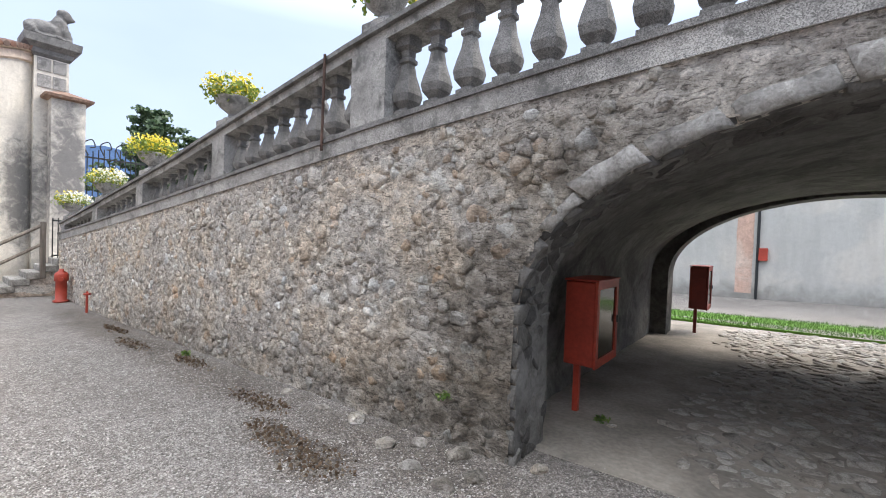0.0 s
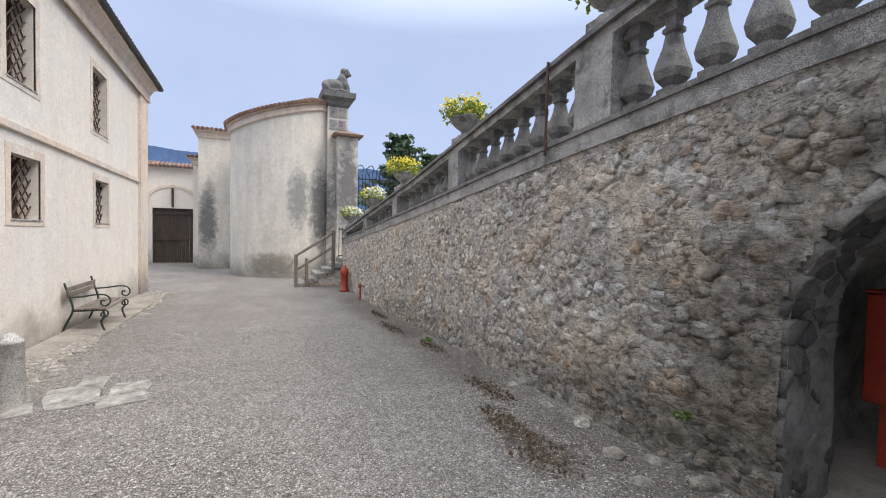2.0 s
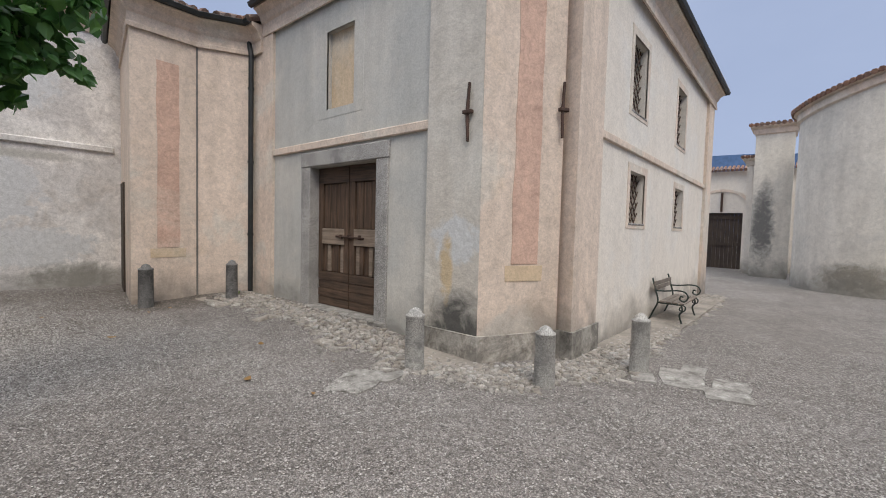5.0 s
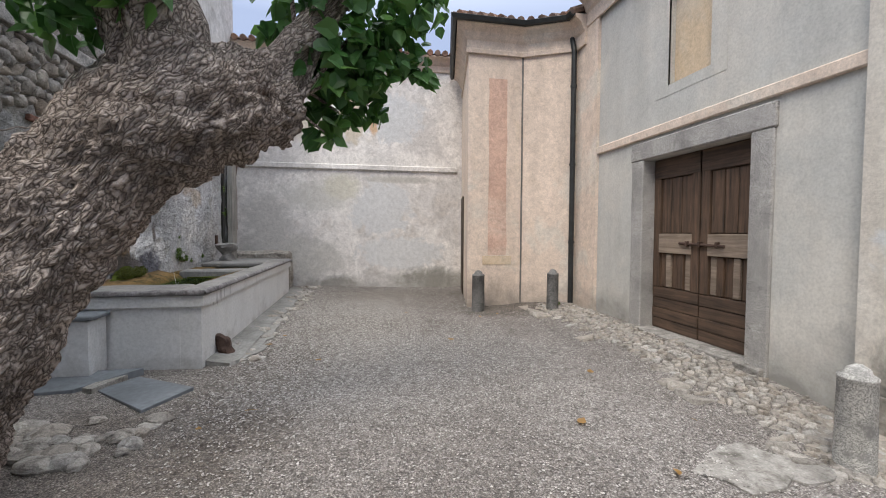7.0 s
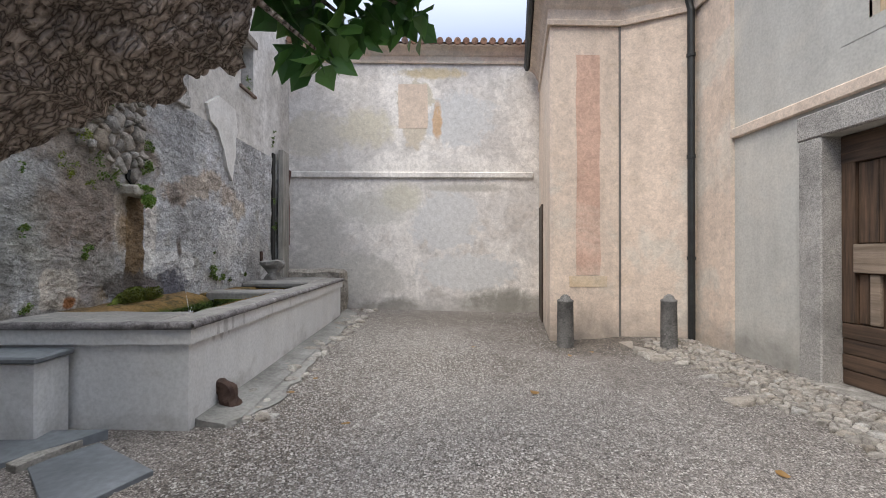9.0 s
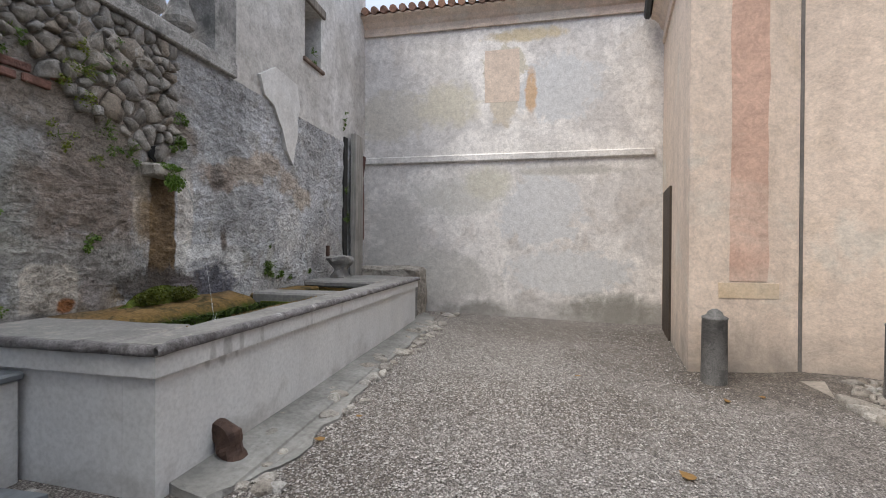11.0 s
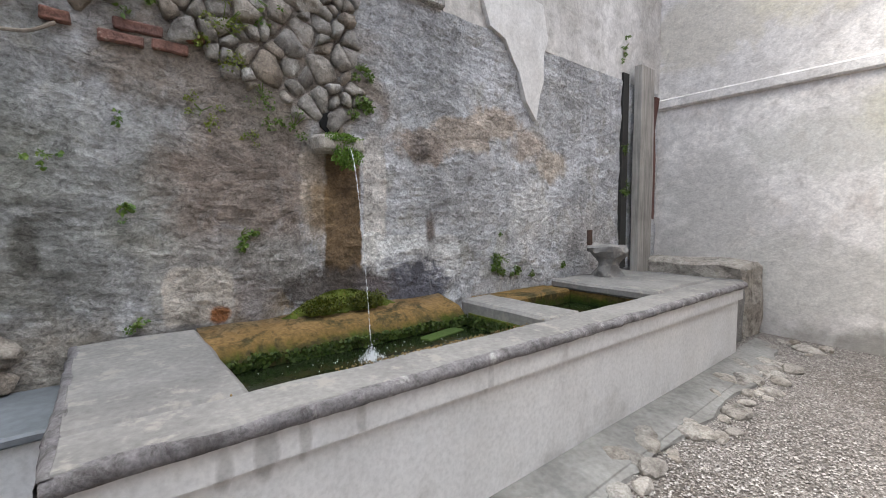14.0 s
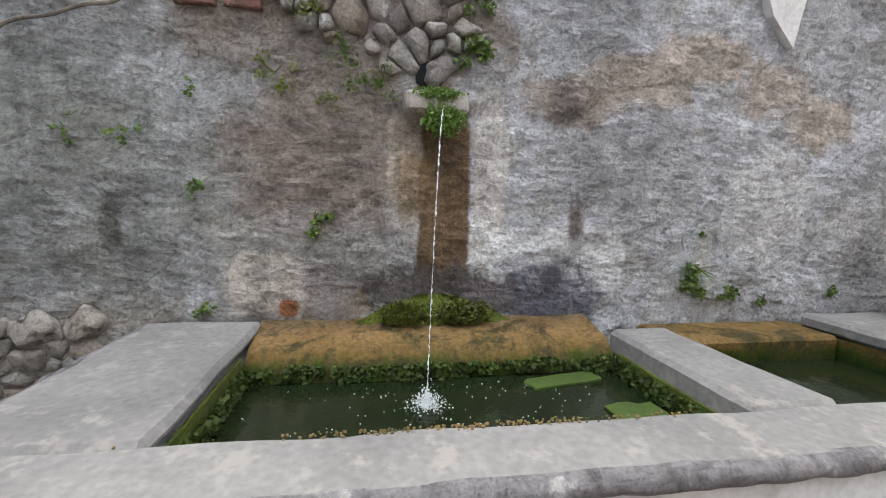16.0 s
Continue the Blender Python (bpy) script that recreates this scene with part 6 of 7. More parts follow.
DW = leaf_mat("dark_weed_leaf", [(0.09, 0.16, 0.03), (0.15, 0.22, 0.05), (0.11, 0.18, 0.04)])
YW = leaf_mat("yellow_weed_leaf", [(0.17, 0.22, 0.03), (0.24, 0.27, 0.045), (0.12, 0.17, 0.03)])
for y, z, r, c, s, mt in ((-9.9, 1.08, 0.14, 420, 0.03, DW), (-10.12, 0.93, 0.08, 120, 0.03, DW), (-10.35, 0.87, 0.05, 60, 0.025, DW), (-9.88, 1.3, 0.04, 40, 0.02, DW),
                          (-7.54, 1.36, 0.09, 150, 0.032, WEED), (-6.95, 1.52, 0.06, 60, 0.035, WEED), (-6.97, 0.87, 0.07, 60, 0.03, WEED), (-7.35, 2.10, 0.10, 170, 0.022, YW), (-7.9, 2.08, 0.14, 160, 0.03, DW),
                          (-6.65, 1.78, 0.06, 50, 0.03, WEED), (-6.38, 1.77, 0.05, 40, 0.03, WEED), (-7.48, 2.62, 0.20, 700, 0.028, YW), (-7.68, 2.85, 0.17, 260, 0.03, WEED), (-7.05, 2.7, 0.10, 120, 0.035, DW), (-8.36, 2.28, 0.12, 220, 0.035, DW), (-8.4, 2.55, 0.10, 120, 0.03, DW),
                          (-7.7, 2.25, 0.12, 160, 0.022, DW), (-7.62, 1.98, 0.07, 80, 0.02, YW), (-6.95, 2.0, 0.04, 30, 0.03, WEED), (-12.2, 1.9, 0.12, 160, 0.04, DW), (-12.2, 2.35, 0.12, 120, 0.04, DW), (-12.15, 3.6, 0.10, 90, 0.04, DW), (-11.0, 4.3, 0.12, 80, 0.04, DW), (-10.9, 0.92, 0.06, 60, 0.03, DW)):
    wall_plant(y, z, r, c, s, mt, {DW: "dark green fern-like plant rooted in the wall", WEED: "fresh green weed rooted in the damp wall", YW: "yellow-green moss-like plant on the wall"}[mt])

# old plank and small pedestal at the basin's far end
pl = thing("upright_plank", "grey weathered wooden plank leaning upright in the corner", "plank", (2.80, -12.45, 0.55))
part("board", worn(box(B(), -0.05, 0.05, -0.22, 0.14, 0.0, 2.85), 0.012, 3), wood_mat("pale_grey_wood", (0.19, 0.18, 0.165), (0.42, 0.40, 0.37)), pl)
part("rotten_edge", worn(box(B(), -0.03, 0.04, -0.34, -0.225, 0.9, 2.5), 0.05, 3), wood_mat("rotten_wood", (0.06, 0.025, 0.02), (0.16, 0.07, 0.055)), pl, "red-brown rotten edge")
# solid dark strip on the wall face paints the open joint's shade
cr = solid(B(), [(2.885, -12.11), (2.885, -12.25), (2.93, -12.25), (2.93, -12.11)], 0.8, 3.3)
tagged(part("gap_shade_strip", cr, DEEP_SHADE), "dark strip standing for the shade in the open joint beside the plank", "wall gap", "", "structure")
pd = thing("stone_pedestal", "small eroded stone pedestal on the basin", "pedestal", (2.55, -11.25, 0.81))
part("shaft", worn(lathe(B(), [(0.15, 0), (0.13, 0.06), (0.11, 0.13), (0.12, 0.2), (0.16, 0.25), (0.19, 0.28), (0.19, 0.33), (0.15, 0.35)], 12, square=0.7), 0.06, 7), BASIN_STONE, pd)
tap = thing("iron_stub", "rusty iron pipe stub standing on the pedestal", "pipe", (2.72, -11.15, 1.16))
part("pipe", tube(B(), [(0, 0, -0.01), (0, 0, 0.16)], 0.03, 8), IRON, tap)
bl = thing("stone_trough_end", "rough dark stone block at the basin's far end", "stone block", (2.1, -12.3, -0.05))
part("block", worn(box(B(), -0.48, 0.75, -0.28, 0.36, 0, 0.79, 0.02), 0.03, 3), GRANITE_DARK, bl)
rk = thing("rubble_ledge", "low pale rubble ledge at the wall's foot", "rubble ledge", (2.2, -12.85, -0.05))
part("ledge", worn(box(B(), -0.6, 0.7, -0.28, 0.24, 0, 0.98, 0.05), 0.09, 3), COBBLE, rk)
# stone seat beside the basin
st = thing("stone_bench", "small plastered block with a slate top beside the basin", "stone bench", (2.7, -6.57, 0))
part("base", box(B(), -0.36, 0.21, -0.165, 0.11, -0.1, 0.563, 0.012), BASIN, st)
part("slab", worn(box(B(), -0.40, 0.21, -0.165, 0.15, 0.565, 0.61, 0.012), 0.008, 5), SLATE, st)
# drain outlet on the basin's foot
dr = thing("drain_spout", "rusty clay drain pipe at the basin's foot", "drain", (1.45, -7.22, 0.0))
part("pipe", tube(B(), smooth_path([(0.08, 0, 0.17), (-0.02, 0, 0.14), (-0.07, 0.01, 0.06), (-0.10, 0.02, -0.06)]), 0.075, 14, 0.35, 2, 9.0), IRON, dr)

# ---- upper balustrade over the fountain wall ----
ub = thing("terrace_balustrade", "pale stone balustrade on top of the fountain wall", "balustrade")
part("coping", box(B(), 2.84, 3.4, -9.17, -1.6, 3.202, 3.36, 0.012), GRANITE, ub)
part("handrail", box(B(), 2.9, 3.3, -9.17, -1.6, 4.10, 4.25, 0.012), GRANITE, ub)
part("pedestal", box(B(), 2.88, 3.3, -9.19, -8.86, 3.362, 4.098), GRANITE, ub)
um = None
for i in range(19):
    y = -8.62 + 0.37 * i
    if um is None:
        ob = part("baluster", lathe(B(), bprof, 12, square=0.3), GRANITE, ub)
        um = ob.data
    else:
        ob = new("baluster", um)
        ob.parent = ub
    ob.location, ob.scale = (3.1, y, 3.35), (1.15, 1.15, 0.76)
hw = thing("window_6", "small dark window in the house over the fountain", "window", (0, 0, 0), 0, "", "structure")
# dark sheet again replaces the unlit room behind
part("pane", box(B(), 3.2, 3.24, -11.27, -10.73, 4.13, 5.02), DEEP_SHADE, hw)
part("sill", box(B(), 2.87, 3.2, -11.32, -10.7, 4.09, 4.148, 0.01), TILE, hw)
part("lintel", box(B(), 2.87, 3.1, -11.35, -10.66, 5.002, 5.14, 0.01), OLDWOOD, hw)

# loose sheet of old white render hanging on the fountain wall
sheet = [(-9.62, 3.44), (-9.72, 3.22), (-9.92, 3.15), (-10.02, 3.0), (-10.12, 2.88), (-10.22, 2.62), (-10.38, 2.45), (-10.44, 2.72), (-10.50, 2.86), (-10.49, 3.12), (-10.56, 3.3), (-10.47, 3.62), (-9.95, 3.66)]
bm = solid(B(), sheet, 0, 0.05)
for v in bm.verts:
    v.co = Vector((2.93 - v.co.z * 1.2 + 0.006 * noise.noise(v.co * 4), v.co.x, v.co.y))
bmesh.ops.recalc_face_normals(bm, faces=bm.faces)
band("render_patch", bm, plaster("white_render", (0.72, 0.71, 0.69), (0.64, 0.62, 0.59), (0.52, 0.49, 0.45), 0.58, 0.55, relief=0.8, contrast=0.6), "torn sheet of old white render on the wall", "render patch")

# ---- the old mulberry tree ----
m_, n_, l_, b_ = nodes_of("bark", 0.95)
r_ = n_.new("ShaderNodeMapping")
r_.inputs["Rotation"].default_value = (0.0, radians(42), 0.0)
l_.new(n_.new("ShaderNodeTexCoord").outputs["Object"], r_.inputs[0])
s_ = n_.new("ShaderNodeMapping")
s_.inputs["Scale"].default_value = (1.0, 1.0, 0.45)
l_.new(r_.outputs[0], s_.inputs[0])
v_ = s_.outputs[0]
ws = n_.new("ShaderNodeTexVoronoi")
ws.feature = "DISTANCE_TO_EDGE"
ws.inputs["Scale"].default_value = 30
warp_ = n_.new("ShaderNodeMixRGB")
warp_.blend_type = "ADD"
warp_.inputs[0].default_value = 0.25
nz_ = n_.new("ShaderNodeTexNoise")
nz_.inputs["Scale"].default_value, nz_.inputs["Detail"].default_value = 7, 5
l_.new(v_, nz_.inputs["Vector"]); l_.new(v_, warp_.inputs[1]); l_.new(nz_.outputs["Color"], warp_.inputs[2])
l_.new(warp_.outputs[0], ws.inputs["Vector"])
crk_ = ramp(n_, l_, ws.outputs["Distance"], [(0.0, (0.07, 0.056, 0.046)), (0.09, (0.31, 0.265, 0.23)), (0.36, (0.60, 0.54, 0.49))])
bc_ = mixc(n_, l_, 0.8, crk_, ramp(n_, l_, fbm(n_, l_, v_, 5, 6, 0.65), [(0.3, (0.42, 0.385, 0.36)), (0.65, (1.2, 1.13, 1.08))]), "MULTIPLY")
bc_ = mixc(n_, l_, mask(n_, l_, fbm(n_, l_, v_, 2.6, 5), 0.62, 0.72), bc_, (0.13, 0.075, 0.045))
l_.new(bc_, b_.inputs["Base Color"])
bumped(n_, l_, b_, [(ws.outputs["Distance"], 1.0, 0.035), (fbm(n_, l_, v_, 60, 5), 0.7, 0.006)])
BARK = m_


def bark_tube(pts, radii, n, k, seed, amp=1.0):
    """A gnarled limb: ridges along it and knots."""
    path = smooth_path(pts, k)
    rr_ = np.interp(np.linspace(0, len(radii) - 1, len(path)), range(len(radii)), radii)
    bm = tube(B(), path, list(rr_), n)
    bm.normal_update()
    for v in bm.verts:
        c = v.co
        r = Vector((c.x * 0.743 + c.z * 0.669, c.y, (-c.x * 0.669 + c.z * 0.743) * 0.42))
        w = r + Vector((noise.noise(c * 2.5), noise.noise(c * 2.5 + Vector((4, 0, 0))), 0)) * 0.06
        ridge = min(1.0, 2.6 * abs(noise.noise(w * 17 + Vector((seed, 0, 0)))))
        ridge2 = min(1.0, 2.6 * abs(noise.noise(w * 33 + Vector((0, seed, 0)))))
        knot = noise.noise(c * 3.3 + Vector((0, seed, 0)))
        burl = max(0.0, min(1.0, (c.z - 1.55) / 0.4))
        lump = noise.noise(c * 9 + Vector((seed, 0, 0)))
        v.co += v.normal * amp * (0.05 * knot + 0.034 * (ridge - 0.5) + 0.02 * (ridge2 - 0.5) + burl * 0.06 * lump)
    return bm


tree = thing("mulberry_tree", "old gnarled mulberry tree leaning with a knotted trunk", "tree", (0, 0, 0))
part("trunk", bark_tube([(2.20, -4.45, -0.25), (2.10, -4.5, 0.1), (1.92, -4.55, 0.55), (1.67, -4.6, 1.05), (1.36, -4.68, 1.60), (0.92, -4.74, 2.06), (0.54, -4.85, 2.19), (0.26, -4.98, 2.15)], [0.44, 0.35, 0.32, 0.31, 0.32, 0.36, 0.33, 0.16], 130, 26, 3.0), BARK, tree, "", True)
part("limb", bark_tube([(1.0, -4.75, 1.8), (0.95, -4.7, 2.5), (1.2, -4.6, 3.3), (1.1, -4.2, 4.2)], [0.34, 0.26, 0.2, 0.12], 32, 10, 8.0, 0.7), BARK, tree, "", True)
part("limb", bark_tube([(0.5, -4.9, 2.15), (0.25, -5.0, 2.6), (-0.1, -5.0, 3.1), (-0.5, -4.8, 3.7)], [0.2, 0.13, 0.09, 0.05], 24, 8, 12.0, 0.4), BARK, tree, "", True)
twigs, lv = B(), B()
rt = random.Random(11)
for cx, cy, cz, r, cnt in ((0.02, -5.05, 2.55, 0.26, 120), (-0.18, -5.15, 2.62, 0.26, 130), (0.18, -5.2, 2.45, 0.2, 80), (-0.36, -5.2, 2.75, 0.24, 110), (0.28, -5.15, 2.75, 0.24, 110), (-0.1, -5.1, 2.95, 0.34, 170), (-0.52, -5.1, 3.0, 0.28, 110), (0.2, -5.1, 3.15, 0.34, 150),
                           (0.08, -5.18, 2.12, 0.09, 16), (-0.28, -5.3, 2.34, 0.10, 22), (-0.02, -5.25, 2.28, 0.12, 30), (-0.6, -5.25, 2.66, 0.12, 30), (1.0, -4.4, 2.75, 0.25, 80), (1.35, -4.6, 2.6, 0.25, 80), (1.2, -4.1, 3.0, 0.4, 130), (0.8, -4.3, 3.5, 0.5, 200), (1.5, -4.3, 3.9, 0.6, 220), (0.3, -4.6, 3.8, 0.55, 220), (-0.6, -4.8, 3.8, 0.5, 200), (1.8, -4.9, 3.2, 0.5, 160)):
    leafage(lv, (cx, cy, cz), (r, r, r * 0.9), cnt, 0.125, rt, "leaf", 0.2, 1.1)
    tube(twigs, [(0.2 if cx < 0.6 else 1.1, -4.95 if cx < 0.6 else -4.5, 2.3 if cz < 3.4 else 3.0), ((cx + 0.4) / 2, (cy - 4.9) / 2, cz + 0.1), (cx, cy, cz)], [0.02, 0.014, 0.006], 6)
tagged(part("twig", twigs, BARK, tree), "thin brown twigs", "", "", "stuff")
tagged(part("crown", lv, LEAF, tree), "fresh green heart-shaped leaves hanging in clumps", "", "", "stuff")

# ---- far end: apse, pillars, gate, stairs ----
def apse_top(x, y):
    return 6.2 + 0.3 * max(0.0, min(3.6, y + 1.0))


AC, AR = (-21.9, 1.3), 2.45
arc = [(AC[0] + AR * math.cos(a), AC[1] + AR * math.sin(a)) for a in np.linspace(math.radians(80), math.radians(-130), 30)]
face("wall_apse", solid(B(), arc + [(-24.5, 0.0), (-24.5, 3.7)], -0.9, apse_top), APSE, "curved weathered plaster apse wall")
bm = B()
for d0, d1, a0, a1 in ((0.0, 0.10, -0.32, -0.02), (0.0, 0.20, -0.02, 0.06)):
    rows = [[bm.verts.new((AC[0] + (AR + d) * (x - AC[0]) / AR, AC[1] + (AR + d) * (y - AC[1]) / AR, apse_top(x, y) + z)) for x, y in arc] for d, z in ((d0, a0), (d1, a0 + 0.05), (d1, a1), (d0 - 0.3, a1 + 0.05))]
    for p, q in zip(rows, rows[1:]):
        for i in range(len(arc) - 1):
            bm.faces.new((p[i], p[i + 1], q[i + 1], q[i]))
band("cornice_apse", bm, PEACH, "ochre moulded cornice of the apse", "cornice")
bm = B()
for x, y in arc:
    k = 1 + 0.3 / AR
    for j in (0, 0.5):
        a = math.atan2(y - AC[1], x - AC[0]) + j * 0.126
        c, s = math.cos(a), math.sin(a)
        z = apse_top(AC[0] + AR * c, AC[1] + AR * s) + 0.10
        tube(bm, [(AC[0] + (AR + 0.28) * c, AC[1] + (AR + 0.28) * s, z), (AC[0] + (AR - 0.7) * c, AC[1] + (AR - 0.7) * s, z + 0.25)], [0.09, 0.07], 7)
rf = tagged(part("roof_apse", bm, TILE), "curved clay tiles edging the apse", "roof", "", "structure")
def pier(name, x0, x1, y0, y1, top, mat, label, tiled=True):
    face(name, box(B(), x0, x1, y0, y1, -0.9, top), mat, label)
    band(name.replace("wall", "cornice"), sweep(B(), [(x0, y0), (x1, y0), (x1, y1), (x0, y1)], [(0, top - 0.35), (0.06, top - 0.3), (0.08, top - 0.08), (0.22, top), (0.22, top + 0.06), (-0.2, top + 0.06)]), PEACH, "plaster cornice of the pier", "cornice")
    if tiled:
        bm = B()
        k = int((y1 - y0 + 0.4) / 0.2)
        for i in range(k + 1):
            y = y0 - 0.2 + (y1 - y0 + 0.4) * i / k
            tube(bm, [(x1 + 0.27, y, top + 0.1), (x0, y, top + 0.4)], [0.09, 0.08], 7)
        tagged(part(name.replace("wall", "roof"), bm, TILE), "clay tile cap of the pier", "roof", "", "structure")


pier("wall_pier_a", -26.0, -24.6, -2.72, -1.3, 6.5, APSE, "stained plaster pier beside the apse")
pier("wall_pier_b", -28.0, -26.2, -3.12, -2.3, 5.3, CREAM, "cream plaster pier beside the gate")
face("wall_pillar", box(B(), -20.6, -19.7, 2.85, 3.75, -0.9, 7.3), APSE, "tall stone pillar carrying a statue")
for z in (6.2, 6.75):
    for yy in (2.93, 3.33):
        band("trim_pillar", box(B(), -19.71, -19.67, yy, yy + 0.34, z, z + 0.42), GRANITE, "raised stone panel on the pillar", "panel")
band("cornice_pillar", sweep(B(), [(-20.6, 2.85), (-19.7, 2.85), (-19.7, 3.75), (-20.6, 3.75)], [(0, 7.2), (0.08, 7.3), (0.1, 7.45), (0.28, 7.6), (0.3, 7.85), (-0.45, 8.0)]), GRANITE_DARK, "dark moulded stone cap of the pillar", "cornice")
face("wall_pier_dark", box(B(), -19.9, -19.1, 3.2, 4.1, -0.9, 5.8), APSE, "dark stained pier at the stair head")
band("roof_pier_dark", sweep(B(), [(-19.9, 3.2), (-19.1, 3.2), (-19.1, 4.1), (-19.9, 4.1)], [(0, 5.78), (0.18, 5.82), (0.2, 5.9), (-0.4, 6.15)]), TILE, "small tiled cap of the pier", "roof")
# statue: one plain mesh
bm = B()
for p, r in (((0, -0.05, 0.3), (0.28, 0.5, 0.3)), ((0, 0.3, 0.5), (0.22, 0.26, 0.42)), ((0, 0.42, 0.95), (0.2, 0.22, 0.24)), ((0, 0.58, 0.9), (0.1, 0.12, 0.1)), ((0.12, 0.5, 0.2), (0.08, 0.14, 0.3)), ((-0.12, 0.5, 0.2), (0.08, 0.14, 0.3)), ((0, -0.42, 0.25), (0.26, 0.2, 0.28)), ((0, 0.1, 0.06), (0.34, 0.62, 0.08))):
    r_ = bmesh.ops.create_icosphere(bm, subdivisions=3, radius=1.0)
    for v in r_["verts"]:
        v.co = Vector((p[0] + v.co.x * r[0], p[1] + v.co.y * r[1], p[2] + v.co.z * r[2]))
        v.co += Vector((noise.noise(v.co * 6), noise.noise(v.co * 6 + Vector((3, 0, 0))), noise.noise(v.co * 5))) * 0.05
stt = tagged(part("statue", bm, GRANITE_DARK, None, "", True), "dark weathered crouching stone animal statue on a pillar", "statue")
stt.location = (-20.15, 3.25, 7.97)
rm_ = stt.modifiers.new("Remesh", "REMESH")
rm_.mode, rm_.voxel_size = "VOXEL", 0.045

# gate wall with the arched gate
gw = wall_cells(B(), (-28.9, -9.5, 0), (0, 1, 0), (1, 0, 0), 9.4, -0.9, 5.1, 0.5, [(4.05, 6.07, -0.9, 2.75)])
face("wall_gate", gw, CREAM, "cream gate wall with a shallow arch")
gd = thing("gate_1", "dark plank double gate below a blind arch", "gate", (0, 0, 0), 0, "", "structure")
for i in range(10):
    y = -5.45 + 0.202 * i
    part("plank", box(B(), -29.1, -29.05, y + 0.004, y + 0.198, -0.5, 2.75), GATEWOOD, gd)
for z in (0.9, 2.4):
    part("rail", box(B(), -29.052, -28.98, -5.45, -3.43, z, z + 0.16), GATEWOOD, gd)
arcg = [(-5.6, 2.75)] + [(-4.44 + 1.16 * math.cos(a), 3.2 + 0.75 * math.sin(a)) for a in np.linspace(math.pi, 0, 13)] + [(-3.28, 2.75)]
bm = B()
o1 = [bm.verts.new((-28.85, y, z)) for y, z in arcg]
o2 = [bm.verts.new((-28.85, -4.44 + (y + 4.44) * 1.12, 2.75 + (z - 2.75) * 1.12)) for y, z in arcg]
i1 = [bm.verts.new((-28.91, *v.co.yz)) for v in o1]
i2 = [bm.verts.new((-28.91, *v.co.yz)) for v in o2]
for i in range(len(arcg) - 1):
    for a, b in ((o1, o2), (o2, i2), (i1, o1)):
        bm.faces.new((a[i], a[i + 1], b[i + 1], b[i]))
band("trim_gate_arch", bm, PEACH, "raised plaster arch over the gate", "arch")
tagged(part("iron_lantern_arm", tube(B(), [(-28.8, -4.44, 2.8), (-28.8, -4.44, 3.9)], 0.06, 6), IRON), "rusty iron bar over the gate", "iron bar")
bm = B()
for i in range(48):
    tube(bm, [(-28.6, -9.4 + 0.2 * i, 5.12), (-29.3, -9.4 + 0.2 * i, 5.4)], [0.09, 0.08], 7)
tagged(part("roof_gate", bm, TILE), "clay tile coping of the gate wall", "roof", "", "structure")

# stairs at the ramp's foot
stair = thing("stone_stairs", "worn stone steps with a wooden rail at the ramp's foot", "stairs", (-16.9, 1.3, gz(-16.9, 2)))
for i in range(6):
    part("step", worn(box(B(), -0.6, 0.7, 0.32 * i, 0.32 * i + 0.40, 0.18 * i - 0.05 if i else -0.1, 0.18 * i + 0.14, 0.02), 0.03, 3), SLAB, stair)
    part("riser", worn(box(B(), -0.5, 0.62, 0.32 * i + 0.06, 2.3, 0.18 * i - 0.3, 0.18 * i - 0.045), 0.05, 3), RUBBLE, stair)
part("landing", box(B(), -3.0, 0.6, 1.93, 3.2, -0.3, 1.0), RUBBLE, stair)
rl = thing("wooden_handrail", "grey weathered wooden handrail beside the steps", "handrail", (-16.2, 1.3, gz(-16.9, 2)))
for (y, z0, z1) in ((-0.05, -0.05, 1.2), (0.32, -0.05, 1.05), (1.28, 0.5, 2.1)):
    part("post", box(B(), -0.06, 0.06, y - 0.06, y + 0.06, z0, z1, 0.008), OLDWOOD, rl)
part("top_rail", tube(B(), [(0, -0.05, 1.15), (0, 1.3, 2.03)], 0.05, 6), OLDWOOD, rl)
part("middle_rail", tube(B(), [(0, -0.05, 0.62), (0, 1.3, 1.5)], 0.045, 6), OLDWOOD, rl)

ig = thing("iron_gate", "tall wrought iron gate with scrolls behind the ramp", "iron gate", (-20.3, 4.25, 0.9))
for i in range(13):
    part("bar", tube(B(), [(0, 0.17 * i, 0), (0, 0.17 * i, 3.3 + 0.35 * math.sin(i * 0.26))], 0.02, 5), DARKMETAL, ig)
for z in (0.1, 1.6, 3.2):
    part("rail", box(B(), -0.025, 0.025, 0, 2.05, z, z + 0.06), DARKMETAL, ig)
for i in range(4):
    part("scroll", tube(B(), smooth_path([(0, 0.2 + 0.5 * i, 3.3), (0, 0.05 + 0.5 * i, 3.7), (0, 0.3 + 0.5 * i, 3.9), (0, 0.4 + 0.5 * i, 3.65), (0, 0.25 + 0.5 * i, 3.6)]), 0.022, 5), DARKMETAL, ig)
sg = thing("small_iron_gate", "low dark iron gate at the ramp's lower end", "iron gate", (-16.3, 3.1, 0.6))
for i in range(8):
    part("bar", tube(B(), [(0.0, 0.12 * i - 0.3, 0), (0.0, 0.12 * i - 0.3, 1.15)], 0.016, 5), DARKMETAL, sg)
for z in (0.05, 1.05):
    part("rail", box(B(), -0.02, 0.02, -0.32, 0.56, z, z + 0.04), DARKMETAL, sg)


